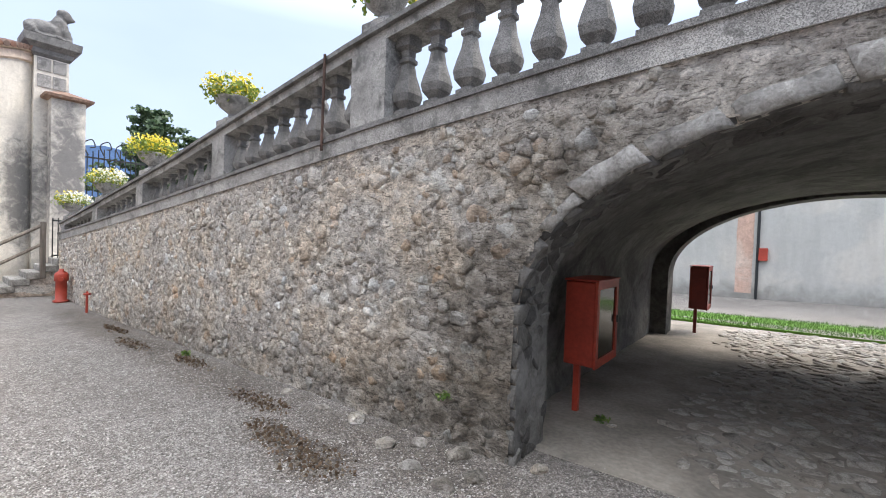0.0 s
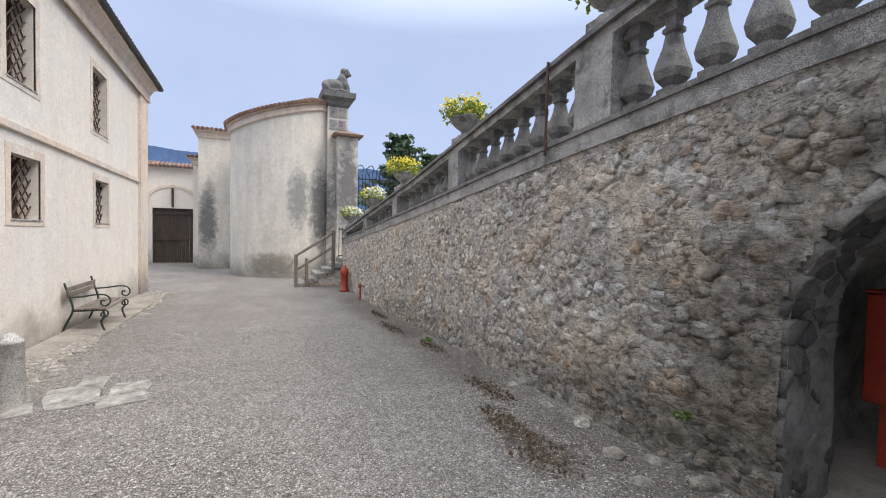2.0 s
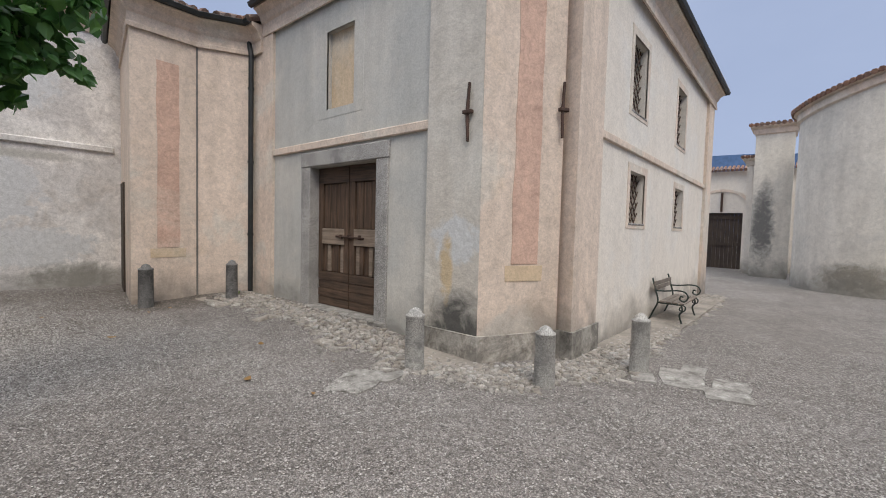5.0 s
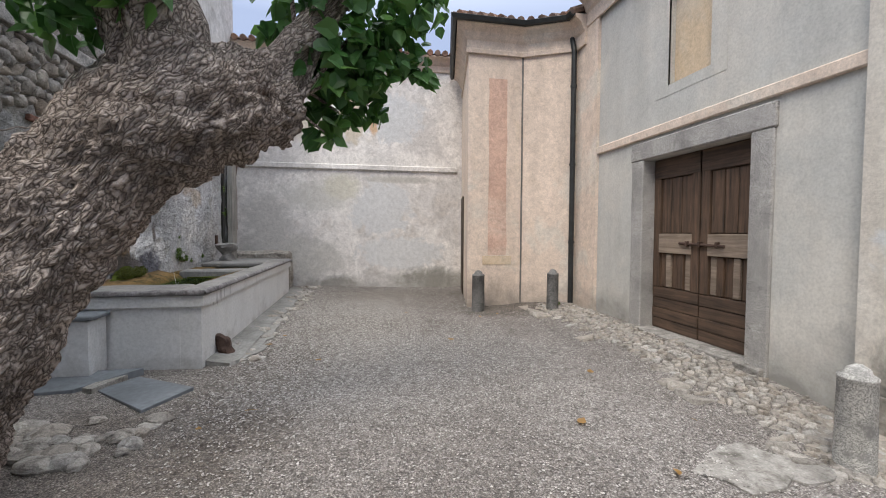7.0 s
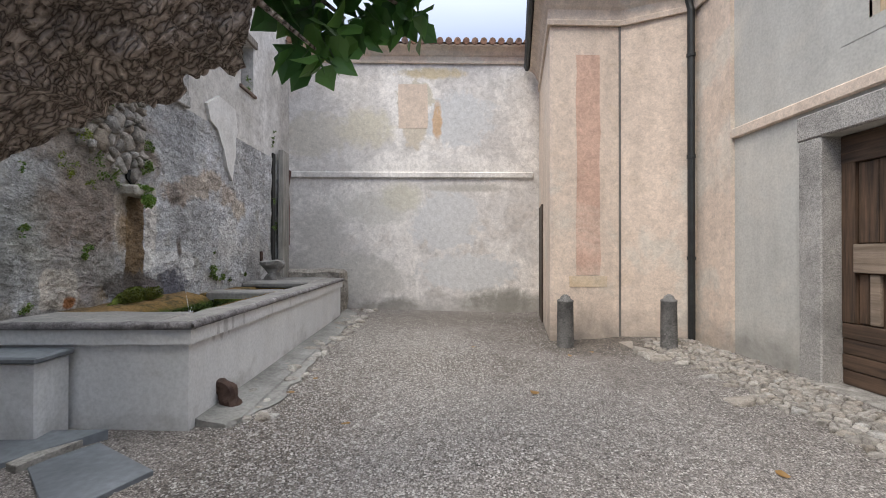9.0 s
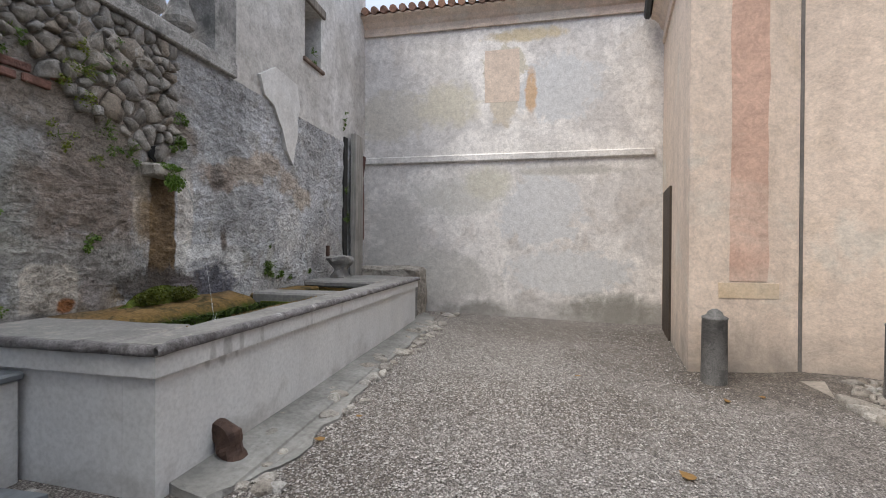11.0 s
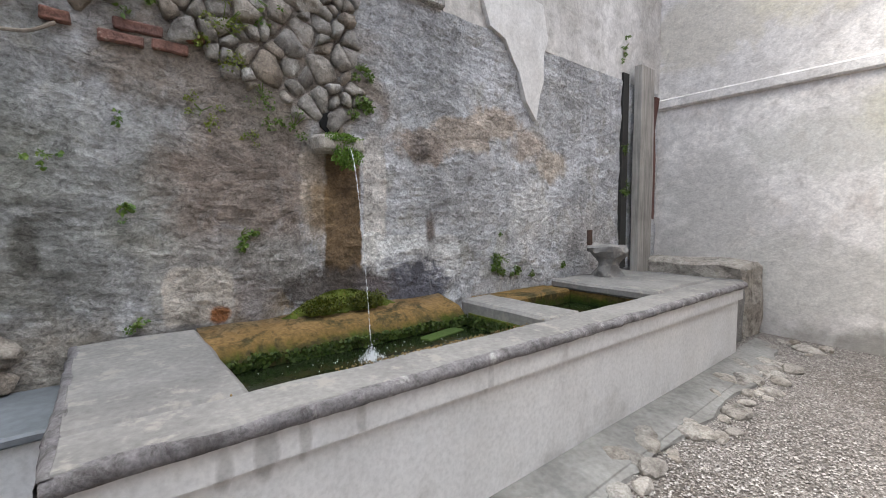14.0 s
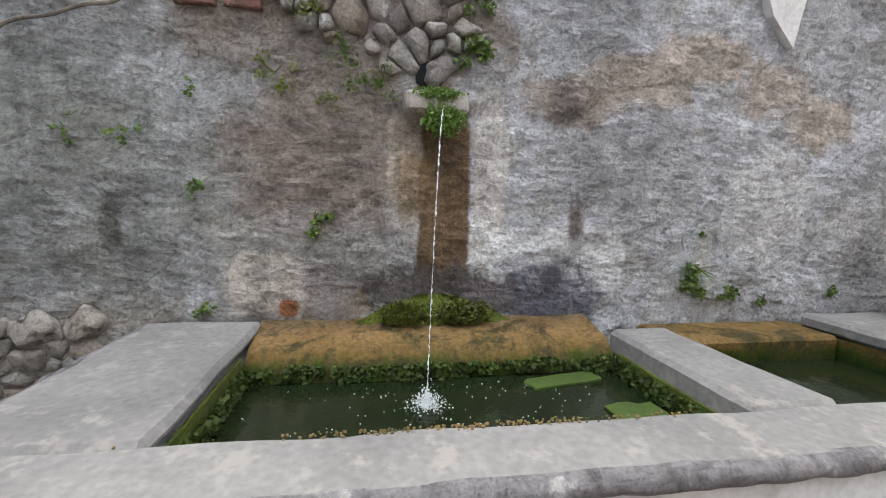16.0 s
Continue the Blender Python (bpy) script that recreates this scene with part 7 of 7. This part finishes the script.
# conifers behind the ramp
def conifer(at, h, r, seed):
    o = thing("conifer", "dark feathery conifer tree behind the wall", "tree", at, 0, "conifers behind the ramp")
    rc = random.Random(seed)
    part("trunk", tube(B(), [(0, 0, 0), (0.1, 0, h * 0.6), (0, 0.1, h)], [0.25, 0.14, 0.03], 8), BARK, o)
    lm, nd = B(), B()
    for i in range(46):
        f = 0.25 + 0.75 * i / 46
        a = i * 2.4 + rc.uniform(-0.4, 0.4)
        L = r * (1.15 - f) * rc.uniform(0.6, 1.25) + 0.3
        p0 = Vector((0, 0, h * f))
        p1 = p0 + Vector((math.cos(a) * L, math.sin(a) * L, 0.25 * L))
        tube(lm, [p0, p1], [0.05, 0.015], 5)
        for j in range(7):
            leafage(nd, p0.lerp(p1, 0.25 + 0.125 * j), (0.35, 0.35, 0.16), 22, 0.26, rc, "chip", 0.2, 0.2)
    part("limbs", lm, BARK, o)
    tagged(part("crown", nd, NEEDLE, o), "dark green needle sprays", "", "", "stuff")


conifer((-30, 9.6, 0), 8.6, 3.4, 5)
conifer((-31, 12.5, 0), 7.6, 3.2, 6)

# far hills, the air's blue haze painted into their colour
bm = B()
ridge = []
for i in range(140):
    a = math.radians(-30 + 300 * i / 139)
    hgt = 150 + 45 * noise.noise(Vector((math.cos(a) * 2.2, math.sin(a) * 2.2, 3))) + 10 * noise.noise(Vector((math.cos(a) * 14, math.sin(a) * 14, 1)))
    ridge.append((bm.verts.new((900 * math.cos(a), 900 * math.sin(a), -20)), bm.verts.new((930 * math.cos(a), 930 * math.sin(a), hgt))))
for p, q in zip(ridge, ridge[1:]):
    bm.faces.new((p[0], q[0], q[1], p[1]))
structure("backdrop", bm, HAZY_HILL, "distant wooded hills with blue haze painted into their colour", "hills", True)

# far courtyard fittings
painted_panel("trim_pink_court", (-1.0, 18.996), (-0.5, 18.996), 0.0, 6.0, PINK, "pink painted strip on the court wall")
dp2 = thing("court_downpipe", "dark downpipe on the far court wall", "downpipe", (-0.36, 18.93, -0.2))
part("pipe", tube(B(), [(0, 0, 0), (0, 0, 6)], 0.045, 8), DARKMETAL, dp2)
cb_ = thing("wall_box", "small red metal box on the court wall", "wall box", (-0.2, 18.99, 1.2))
part("case", box(B(), -0.13, 0.13, -0.16, 0.0, 0, 0.45, 0.01), REDPAINT, cb_)

# ---- stones of the ramp wall ----
def masonry_sites(u0, u1, v0, v1, su, sv, rng, keep, big=0.0):
    """Uneven courses of sites."""
    out, v = [], v0
    while v < v1:
        row = sv * rng.choice((0.55, 0.8, 1.0, 1.2, 1.7))
        u = u0 + rng.uniform(0, su)
        while u < u1:
            st = su * rng.choice((0.4, 0.7, 0.9, 1.1, 1.4, 2.0)) * rng.uniform(0.85, 1.15)
            q = (u + st / 2, v + row / 2 + rng.uniform(-0.55, 0.55) * row)
            if keep(*q):
                out.append(q)
            u += st
        v += row
    return out


rs = random.Random(21)
inside = lambda x, z: gz(x, 2.9) - 0.05 < z < ramp_low(x) - 0.02 and not (abs(x - ARCH_X) < ARCH_A + 0.03 and z < (arch_top(x, ARCH_A + 0.2, RISE + 0.2) or SPRING))


def packed_sites(u0, u1, v0, v1, sizes, rng, keep, squash=1.35):
    """Sites of uneven stones: the large ones first, small ones in what is left. Gives sites and their radii."""
    S, R = np.zeros((0, 2)), np.zeros(0)
    for lo, hi, tries in sizes:
        for _ in range(tries):
            q, r = (rng.uniform(u0, u1), rng.uniform(v0, v1)), rng.uniform(lo, hi)
            if not keep(*q):
                continue
            if len(S) and (np.hypot(S[:, 0] - q[0], (S[:, 1] - q[1]) * squash) < (R + r) * 0.92).any():
                continue
            S, R = np.vstack((S, q)), np.append(R, r)
    return S, R


sites, sizes = packed_sites(-16.0, 4.2, -0.7, 2.85, ((0.11, 0.15, 220), (0.07, 0.095, 2600), (0.045, 0.062, 8000), (0.028, 0.038, 15000)), rs, inside)
to_ramp = lambda u, v, d: (u, WALL_Y - d, v)
joined = B()
count = 0
for p, poly in cells(sites, (-16.1, 4.4, -0.75, 2.9), sizes):
    if len(poly) < 4 or max(abs(q[0] - p[0]) for q in poly) > 0.28 or max(abs(q[1] - p[1]) for q in poly) > 0.22:
        continue
    if any(abs(q[0] - ARCH_X) < ARCH_A and q[1] < (arch_top(q[0]) or SPRING) for q in poly):
        continue
    near = -4.0 < p[0] < -1.5
    if near and count < 300:
        bm = B()
        if stone_block(bm, poly, p, to_ramp, rs.uniform(0.0, 0.006), rs.uniform(0.016, 0.046), rs):
            bmesh.ops.recalc_face_normals(bm, faces=bm.faces)
            part("stone", bm, RUBBLE, ramp_wall, "", True)
            count += 1
        else:
            bm.free()
    else:
        stone_block(joined, poly, p, to_ramp, rs.uniform(0.0, 0.006), rs.uniform(0.016, 0.046), rs)
bmesh.ops.recalc_face_normals(joined, faces=joined.faces)
tagged(part("stones", joined, RUBBLE, ramp_wall, "", True), "irregular grey and brown field stones", "", "", "stuff")

# ring of flat stones round the arch
ringm = B()
t0 = 0.42
while t0 < 2.9:
    t1 = t0 + rs.uniform(0.13, 0.27)
    g = rs.uniform(0.16, 0.32) * min(1.0, t0 / 0.9)
    at = lambda t, e: np.array((ARCH_X - (ARCH_A + e) * math.cos(t), SPRING + (RISE + e * 0.95) * math.sin(t)))
    q = [at(t0 + (t1 - t0) * f, 0.006 + rs.uniform(-0.008, 0.012)) for f in (0.01, 0.25, 0.5, 0.75, 0.99)] + [at(t0 + (t1 - t0) * f, g * rs.uniform(0.82, 1.1)) for f in (0.98, 0.72, 0.45, 0.2, 0.02)]
    if at(t1, 0)[0] < 4.3:
        stone_block(ringm, q, None, to_ramp, 0.002, rs.uniform(0.042, 0.056), rs, crown=0.1, flat=True)
    t0 = t1
bmesh.ops.recalc_face_normals(ringm, faces=ringm.faces)
tagged(part("arch_ring", ringm, stone_mat("arch_stone", [(0.34, 0.325, 0.30), (0.31, 0.295, 0.275), (0.37, 0.355, 0.33)], 6.0, (0.48, 0.465, 0.44), 0.6, bump=1.0), ramp_wall, "", True), "flat mortared stones round the arch", "", "", "stuff")

# dark stones lining the arch's mouth
JAMB = SPRING + 0.6
def to_lining(u, v, d):
    if u < JAMB:
        return (ARCH_X - ARCH_A + d, v, u - 0.6)
    t = min(math.pi, (u - JAMB) / 2.15)
    nx, nz = math.cos(t) * 1.45, -math.sin(t) * 2.8
    s = math.hypot(nx, nz)
    return (ARCH_X - ARCH_A * math.cos(t) + d * nx / s, v, SPRING + RISE * math.sin(t) + d * nz / s)


DARKSTONE = stone_mat("dark_stone", [(0.10, 0.095, 0.087), (0.15, 0.142, 0.13), (0.07, 0.066, 0.062), (0.19, 0.18, 0.165)], 7.0, (0.16, 0.155, 0.145), 0.63)
lin = B()
ls = masonry_sites(0.0, JAMB + 4.6, WALL_Y - 0.01, 3.48, 0.15, 0.12, rs, lambda u, v: True)
for p, poly in cells(ls, (-0.1, JAMB + 4.7, WALL_Y - 0.02, 3.49)):
    if len(poly) > 3 and max(np.hypot(*(q - p)) for q in poly) < 0.3:
        stone_block(lin, poly, p, to_lining, rs.uniform(0.0, 0.004), rs.uniform(0.002, 0.016), rs, crown=0.2)
bmesh.ops.recalc_face_normals(lin, faces=lin.faces)
tagged(part("lining_stones", lin, DARKSTONE, bpy.data.objects["wall_arch_lining"], "", True), "dark rubble stones of the arch lining", "", "", "stuff")

# exposed stones in the fountain wall
fw = bpy.data.objects["wall_fountain"]
WALLSTONE = stone_mat("wall_stone", [(0.33, 0.30, 0.265), (0.25, 0.23, 0.205), (0.40, 0.375, 0.34), (0.29, 0.24, 0.19), (0.36, 0.34, 0.315), (0.22, 0.20, 0.18)], 8.0, (0.46, 0.44, 0.41), 0.62, bump=1.0)
rf_ = random.Random(31)


def bare(y, z):
    e = 0.12 * noise.noise(Vector((y * 3, z * 3, 0)))
    top = z > 2.45 + e and -8.45 < y < -5.4 and z < 3.17
    slope = (-8.4 < y < -7.0) and z > 1.98 + e + 0.48 * abs(y + 8.15) and z < 2.6
    low = y > -6.55 + e and z < 0.85 + e and y < -4.8
    return (top or slope or low) and not math.hypot(y + 8.15, z - 2.12) < 0.13


fs, fr_ = packed_sites(-8.6, -4.8, -0.1, 3.2, ((0.075, 0.11, 90), (0.05, 0.07, 700), (0.03, 0.045, 2200)), rf_, bare)
jn = B()
n_st = 0
for p, poly in cells(fs, (-8.7, -4.7, -0.2, 3.2), fr_):
    if len(poly) < 4 or max(abs(q[0] - p[0]) for q in poly) > 0.25 or max(abs(q[1] - p[1]) for q in poly) > 0.2:
        continue
    bm = B()
    if stone_block(bm, poly, p, lambda u, v, d: (2.91 - d, u, v), rf_.uniform(0.0, 0.01), rf_.uniform(0.02, 0.06), rf_):
        bmesh.ops.recalc_face_normals(bm, faces=bm.faces)
        part("stone", bm, WALLSTONE, fw, "", True)
        n_st += 1
    else:
        bm.free()
BRICK = stone_mat("old_brick", [(0.19, 0.085, 0.06), (0.23, 0.115, 0.085), (0.16, 0.08, 0.065)], 9.0, (0.36, 0.27, 0.22), 0.62, bump=0.8)
for y, z, w in ((-6.98, 2.42, 0.20), (-7.2, 2.43, 0.17), (-7.06, 2.50, 0.22), (-7.3, 2.51, 0.16), (-6.72, 2.47, 0.12)):
    part("brick", worn(box(B(), 2.892, 2.96, y - w / 2, y + w / 2, z - 0.03, z + 0.03, 0.008), 0.012, 9), BRICK, fw, "weathered red brick")
rt_ = thing("dry_root", "thin dry root clinging to the render", "root", (0, 0, 0))
part("stem", tube(B(), smooth_path([(2.90, -6.08, 2.16), (2.885, -6.2, 2.24), (2.885, -6.36, 2.28), (2.89, -6.5, 2.34), (2.885, -6.62, 2.36), (2.90, -6.72, 2.43)]), 0.009, 6), OLDWOOD, rt_)
# a few large round boulders in the foot of the wall
for y, z, r in ((-6.42, 0.80, 0.095), (-6.2, 0.78, 0.10), (-5.95, 0.70, 0.09), (-6.75, 2.75, 0.06), (-7.75, 2.95, 0.08), (-8.0, 2.9, 0.085)):
    bm = B()
    bmesh.ops.create_icosphere(bm, subdivisions=3, radius=r)
    for v in bm.verts:
        v.co = Vector((2.90 + v.co.x * 0.6, y + v.co.y * 1.1, z + v.co.z * 0.85)) + Vector((1, 1, 1)) * (0.06 * noise.noise(v.co * 9 + Vector((y, z, 0))) + 0.02 * noise.noise(v.co * 24))
    part("stone", bm, COBBLE, fw, "", True)


# ---- cobbles and loose stones ----
def cobble_region(name, parent, sites, near, rng, bounds, label, h=0.03, gap=0.006):
    jn, c = B(), 0
    for p, poly in cells(sites, bounds):
        if len(poly) < 4 or max(np.hypot(*(q - p)) for q in poly) > 0.3:
            continue
        z0 = gz(*p)
        to = lambda u, v, d: (u, v, z0 + d)
        if near(*p) and c < 300:
            bm = B()
            if stone_block(bm, poly, p, to, gap, rng.uniform(h * 0.5, h), rng, 0.03, 0.7):
                bmesh.ops.recalc_face_normals(bm, faces=bm.faces)
                part("cobble", bm, COBBLE, parent, "", True)
                c += 1
            else:
                bm.free()
        else:
            stone_block(jn, poly, p, to, gap, rng.uniform(h * 0.5, h), rng, 0.03, 0.7)
    bmesh.ops.recalc_face_normals(jn, faces=jn.faces)
    tagged(part("cobbles", jn, COBBLE, parent, "", True), label, "", "", "stuff")


rc_ = random.Random(41)
bm = solid(B(), [(-3.15, -9.9), (-3.35, -4.6), (-3.9, -3.2), (-5.2, -2.65), (-8, -2.55), (-15.5, -2.55), (-15.5, -3.25), (-4.2, -3.2), (-4.25, -9.9)], -0.8, lambda x, y: gz(x, y) + 0.006)
apron = structure("pavement", bm, EARTH, "cobbled apron along the house walls", "pavement")


def on_apron(x, y):
    e = 0.15 * noise.noise(Vector((x * 1.5, y * 1.5, 0)))
    if y < -4.0:
        return -4.22 < x < -3.35 + e
    if x > -5.4:
        return y < -3.05 - (x + 4.2) * 0.45 + e + 0.25 and y > -3.85 - (x + 4.2) * 0.55 and x < -3.45
    return -3.15 < y < -2.5 + e


cob = masonry_sites(-15.4, -3.2, -9.8, -2.2, 0.085, 0.07, rc_, on_apron)
cobble_region("cobbles", apron, cob, lambda x, y: x > -6.2 and y > -5.6, rc_, (-15.6, -3.1, -9.9, -2.1), "rounded river cobbles set on edge")
pf = structure("floor_passage", solid(B(), [(-1.9, 3.3), (4.5, 3.3), (4.5, 11.3), (-1.9, 11.6)], -0.8, lambda x, y: gz(x, y) + 0.008), EARTH, "earth and cobble floor of the passage", "floor")
pcs = masonry_sites(-0.9, 4.3, 3.6, 11.3, 0.2, 0.13, rc_, lambda x, y: x > -0.7 + 0.5 * noise.noise(Vector((x, y, 0))))
cobble_region("cobbles", pf, pcs, lambda x, y: False, rc_, (-1.8, 4.4, 3.4, 11.4), "flat cobbles of the passage floor", 0.02)


def loose_stone(x, y, s, seed, mat=COBBLE, label="loose pale stone lying on the gravel"):
    r = random.Random(seed)
    bm = B()
    bmesh.ops.create_icosphere(bm, subdivisions=2, radius=1.0)
    sx, sy, sz = s * r.uniform(0.8, 1.3), s * r.uniform(0.7, 1.0), s * r.uniform(0.35, 0.6)
    for v in bm.verts:
        k = 1 + 0.35 * noise.noise(v.co * 1.3 + Vector((seed, 0, 0)))
        v.co = Vector((v.co.x * sx, v.co.y * sy, v.co.z * sz)) * k
    bmesh.ops.rotate(bm, verts=bm.verts, cent=(0, 0, 0), matrix=Matrix.Rotation(r.uniform(0, 6.28), 3, "Z"))
    o = tagged(part("loose_stone", bm, mat, None, ""), label, "stone", "loose stones")
    o.location = (x, y, gz(x, y) + sz * 0.3)


rl_ = random.Random(51)
for i, (x, y, s) in enumerate(((-1.62, 2.6, 0.10), (-1.72, 2.35, 0.11), (-2.1, 2.42, 0.09), (-2.5, 2.55, 0.13), (-1.3, 3.0, 0.1), (-3.1, 2.75, 0.12), (-2.3, 2.75, 0.10), (-1.1, 4.2, 0.07), (-3.6, 2.72, 0.09), (-4.3, 2.75, 0.10), (-1.9, 2.8, 0.14))):
    loose_stone(x, y, s * 0.8, i, RUBBLE, "loose grey stone fallen at the wall's foot")
for i in range(46):
    x, y = rl_.uniform(1.35, 2.4), rl_.uniform(-5.6, -4.9)
    loose_stone(x, y, rl_.uniform(0.04, 0.11), 100 + i, COBBLE, "rounded stone heaped at the tree's foot")
# broken edge stones along the basin's foot
bm = solid(B(), [(1.02, -7.2), (1.25, -6.8), (1.5, -6.85), (1.5, -12.6), (1.18, -12.4), (1.12, -9.4)], -0.5, lambda x, y: gz(x, y) + 0.02 + 0.10 * max(0, x - 1.1))
bmesh.ops.subdivide_edges(bm, edges=bm.edges[:], cuts=14, use_grid_fill=True)
for v in bm.verts:
    k = min(1.0, max(0.0, (1.45 - v.co.x) / 0.15))
    v.co += Vector((0.10 * k * noise.noise(v.co * 2.4) + 0.04 * k * noise.noise(v.co * 9), 0, 0.022 * noise.noise(v.co * 6)))
apb = structure("pavement_basin", bm, simple("old_concrete", (0.27, 0.26, 0.24), 0.95, var=0.35, scale=7, bump=1.0, dist=0.015, space="world"), "broken concrete apron along the basin", "pavement")
for i in range(90):
    y = rl_.uniform(-12.9, -6.9)
    x = 1.08 + 0.14 * noise.noise(Vector((y * 2, 0, 0))) + rl_.uniform(-0.12, 0.3)
    loose_stone(x, y, rl_.uniform(0.035, 0.11), 200 + i, COBBLE, "broken edging stone beside the basin")

# leaf litter and earth washed up along the ramp wall
LITTER = ((-3.35, 2.05, 0.5, 0.2), (-2.75, 2.0, 0.42, 0.26), (-8.3, 2.42, 0.8, 0.16), (-10.0, 2.62, 0.7, 0.12), (-6.5, 2.6, 0.7, 0.14), (-4.3, 2.4, 0.6, 0.16))


def littered(x, y):
    e = 0.5 * noise.noise(Vector((x * 2.2, y * 2.2, 4)))
    return any(((x - cx) / sx) ** 2 + ((y - cy) / sy) ** 2 < 1 + e for cx, cy, sx, sy in LITTER)


rk_ = random.Random(93)
lit = B()
for _ in range(2600):
    cx, cy, sx, sy = LITTER[rk_.randrange(len(LITTER))]
    x, y = rk_.gauss(cx, sx * 0.55), rk_.gauss(cy, sy * 0.55)
    if y < 2.85 and littered(x, y):
        leafage(lit, (x, y, gz(x, y) + 0.016), (0.01, 0.01, 0.006), 1, rk_.uniform(0.015, 0.04), rk_, "chip", 0.2, 0.0)
tagged(part("leaf_litter", lit, leaf_mat("old_leaf", [(0.10, 0.065, 0.04), (0.16, 0.105, 0.065), (0.09, 0.065, 0.045), (0.24, 0.19, 0.135)], 0.9)), "brown crumbled leaf litter along the wall's foot", "leaf litter", "", "stuff")

# fine gravel lying loose
def pebbles(n, boxes, size, rng):
    verts, faces = [], []
    base = [(1, 0, 0), (0, 1, 0), (-1, 0, 0), (0, -1, 0), (0, 0, 0.8), (0, 0, -0.8)]
    tri = [(0, 1, 4), (1, 2, 4), (2, 3, 4), (3, 0, 4), (1, 0, 5), (2, 1, 5), (3, 2, 5), (0, 3, 5)]
    for _ in range(n):
        x0, x1, y0, y1 = boxes[rng.randrange(len(boxes))]
        x, y = rng.uniform(x0, x1) + rng.gauss(0, 0.2), rng.uniform(y0, y1) + rng.gauss(0, 0.3)
        s, a = size * rng.uniform(0.5, 1.5), rng.uniform(0, 6.28)
        if y > 1 and rng.random() < 0.55 and littered(x, y):
            continue
        k = len(verts)
        c, q = math.cos(a), math.sin(a)
        for bx, by, bz in base:
            px, py = bx * s * rng.uniform(0.7, 1.3), by * s * rng.uniform(0.6, 1.1)
            verts.append((x + px * c - py * q, y + px * q + py * c, gz(x, y) + 0.008 + bz * s * 0.6))
        faces += [(k + a_, k + b_, k + c_) for a_, b_, c_ in tri]
    me = bpy.data.meshes.new("pebbles")
    me.from_pydata(verts, [], faces)
    me.materials.append(PEBBLE)
    return tagged(new("pebbles", me), "loose grey and cream gravel pebbles", "gravel", "", "stuff")


PEBBLE = stone_mat("pebble", [(0.22, 0.20, 0.185), (0.39, 0.362, 0.335), (0.52, 0.49, 0.455), (0.30, 0.27, 0.243), (0.12, 0.11, 0.10), (0.60, 0.565, 0.525), (0.40, 0.365, 0.335)], 20.0, (0.5, 0.48, 0.45), 0.7, bump=0.2)
pebbles(150000, [(-4.5, 0.2, -3.9, 2.6), (-3.3, 1.2, -9.3, -3.5), (-2.3, 1.2, -13.0, -5.5), (-1.0, 1.2, -10.5, -5.5), (-4.5, 0.5, -1, 2.5), (-9, -3.5, -2.2, 2.6)], 0.0076, random.Random(61))
pebbles(9000, [(-4.5, 0.2, -3.9, 2.6), (-3.3, 1.2, -9.3, -3.5), (-2.3, 1.2, -13.0, -5.5), (-9, -3.5, -2.2, 2.6)], 0.010, random.Random(62))


# dry leaves on the gravel
DRY = leaf_mat("dry_leaf", [(0.30, 0.14, 0.04), (0.22, 0.09, 0.04), (0.35, 0.22, 0.06), (0.16, 0.17, 0.03)])
for i, (x, y) in enumerate(((0.75, -5.6), (1.0, -5.3), (-1.9, -5.1), (-2.6, -6.2), (0.3, -6.9), (-2.2, -9.2), (-2.6, -9.4), (0.9, -8.0), (-1.4, -7.7), (1.1, -7.35), (-2.9, -5.0), (-0.9, -9.6), (0.95, -7.6), (-2.2, -4.4))):
    bm = leafage(B(), (0, 0, 0.015), (0.01, 0.01, 0.002), 1, 0.09, random.Random(i), "leaf", 0.1, 0.0)
    for v in bm.verts:
        v.co.z = 0.012 + abs(v.co.z - 0.012) * 0.25
    o = tagged(part("fallen_leaf", bm, DRY), "dry brown fallen leaf on the gravel", "leaf", "fallen leaves")
    o.location = (x, y, gz(x, y) + 0.008)

# blades of the lawn
verts, faces = [], []
rg = random.Random(71)
for _ in range(9000):
    x, y = rg.uniform(-3.5, 6.0), rg.uniform(11.5, 13.4)
    z, a, h = gz(x, y) + 0.045, rg.uniform(0, 6.28), rg.uniform(0.03, 0.08)
    k = len(verts)
    verts += [(x - 0.008 * math.cos(a), y - 0.008 * math.sin(a), z), (x + 0.008 * math.cos(a), y + 0.008 * math.sin(a), z), (x + rg.uniform(-0.03, 0.03), y + rg.uniform(-0.03, 0.03), z + h)]
    faces.append((k, k + 1, k + 2))
me = bpy.data.meshes.new("grass")
me.from_pydata(verts, [], faces)
me.materials.append(GRASS)
tagged(new("grass", me), "short bright green grass blades", "grass", "", "stuff")

# small weeds at the wall's foot
for i, (x, y, z, r) in enumerate(((-1.22, 4.25, None, 0.07), (-2.15, 2.90, 0.15, 0.08), (-6.9, 2.7, None, 0.06), (-3.8, -9.6, None, 0.08))):
    o = thing("weed", "small green weed sprouting at the wall's foot", "weed", (x, y, gz(x, y) if z is None else z), 0, "weeds")
    bm = leafage(B(), (0, 0, r * 0.5), (r, r, r * 0.5), 60, 0.035, random.Random(80 + i), "leaf", 0.3, -0.3)
    tagged(part("leaves", bm, WEED, o), "", "", "", "stuff")
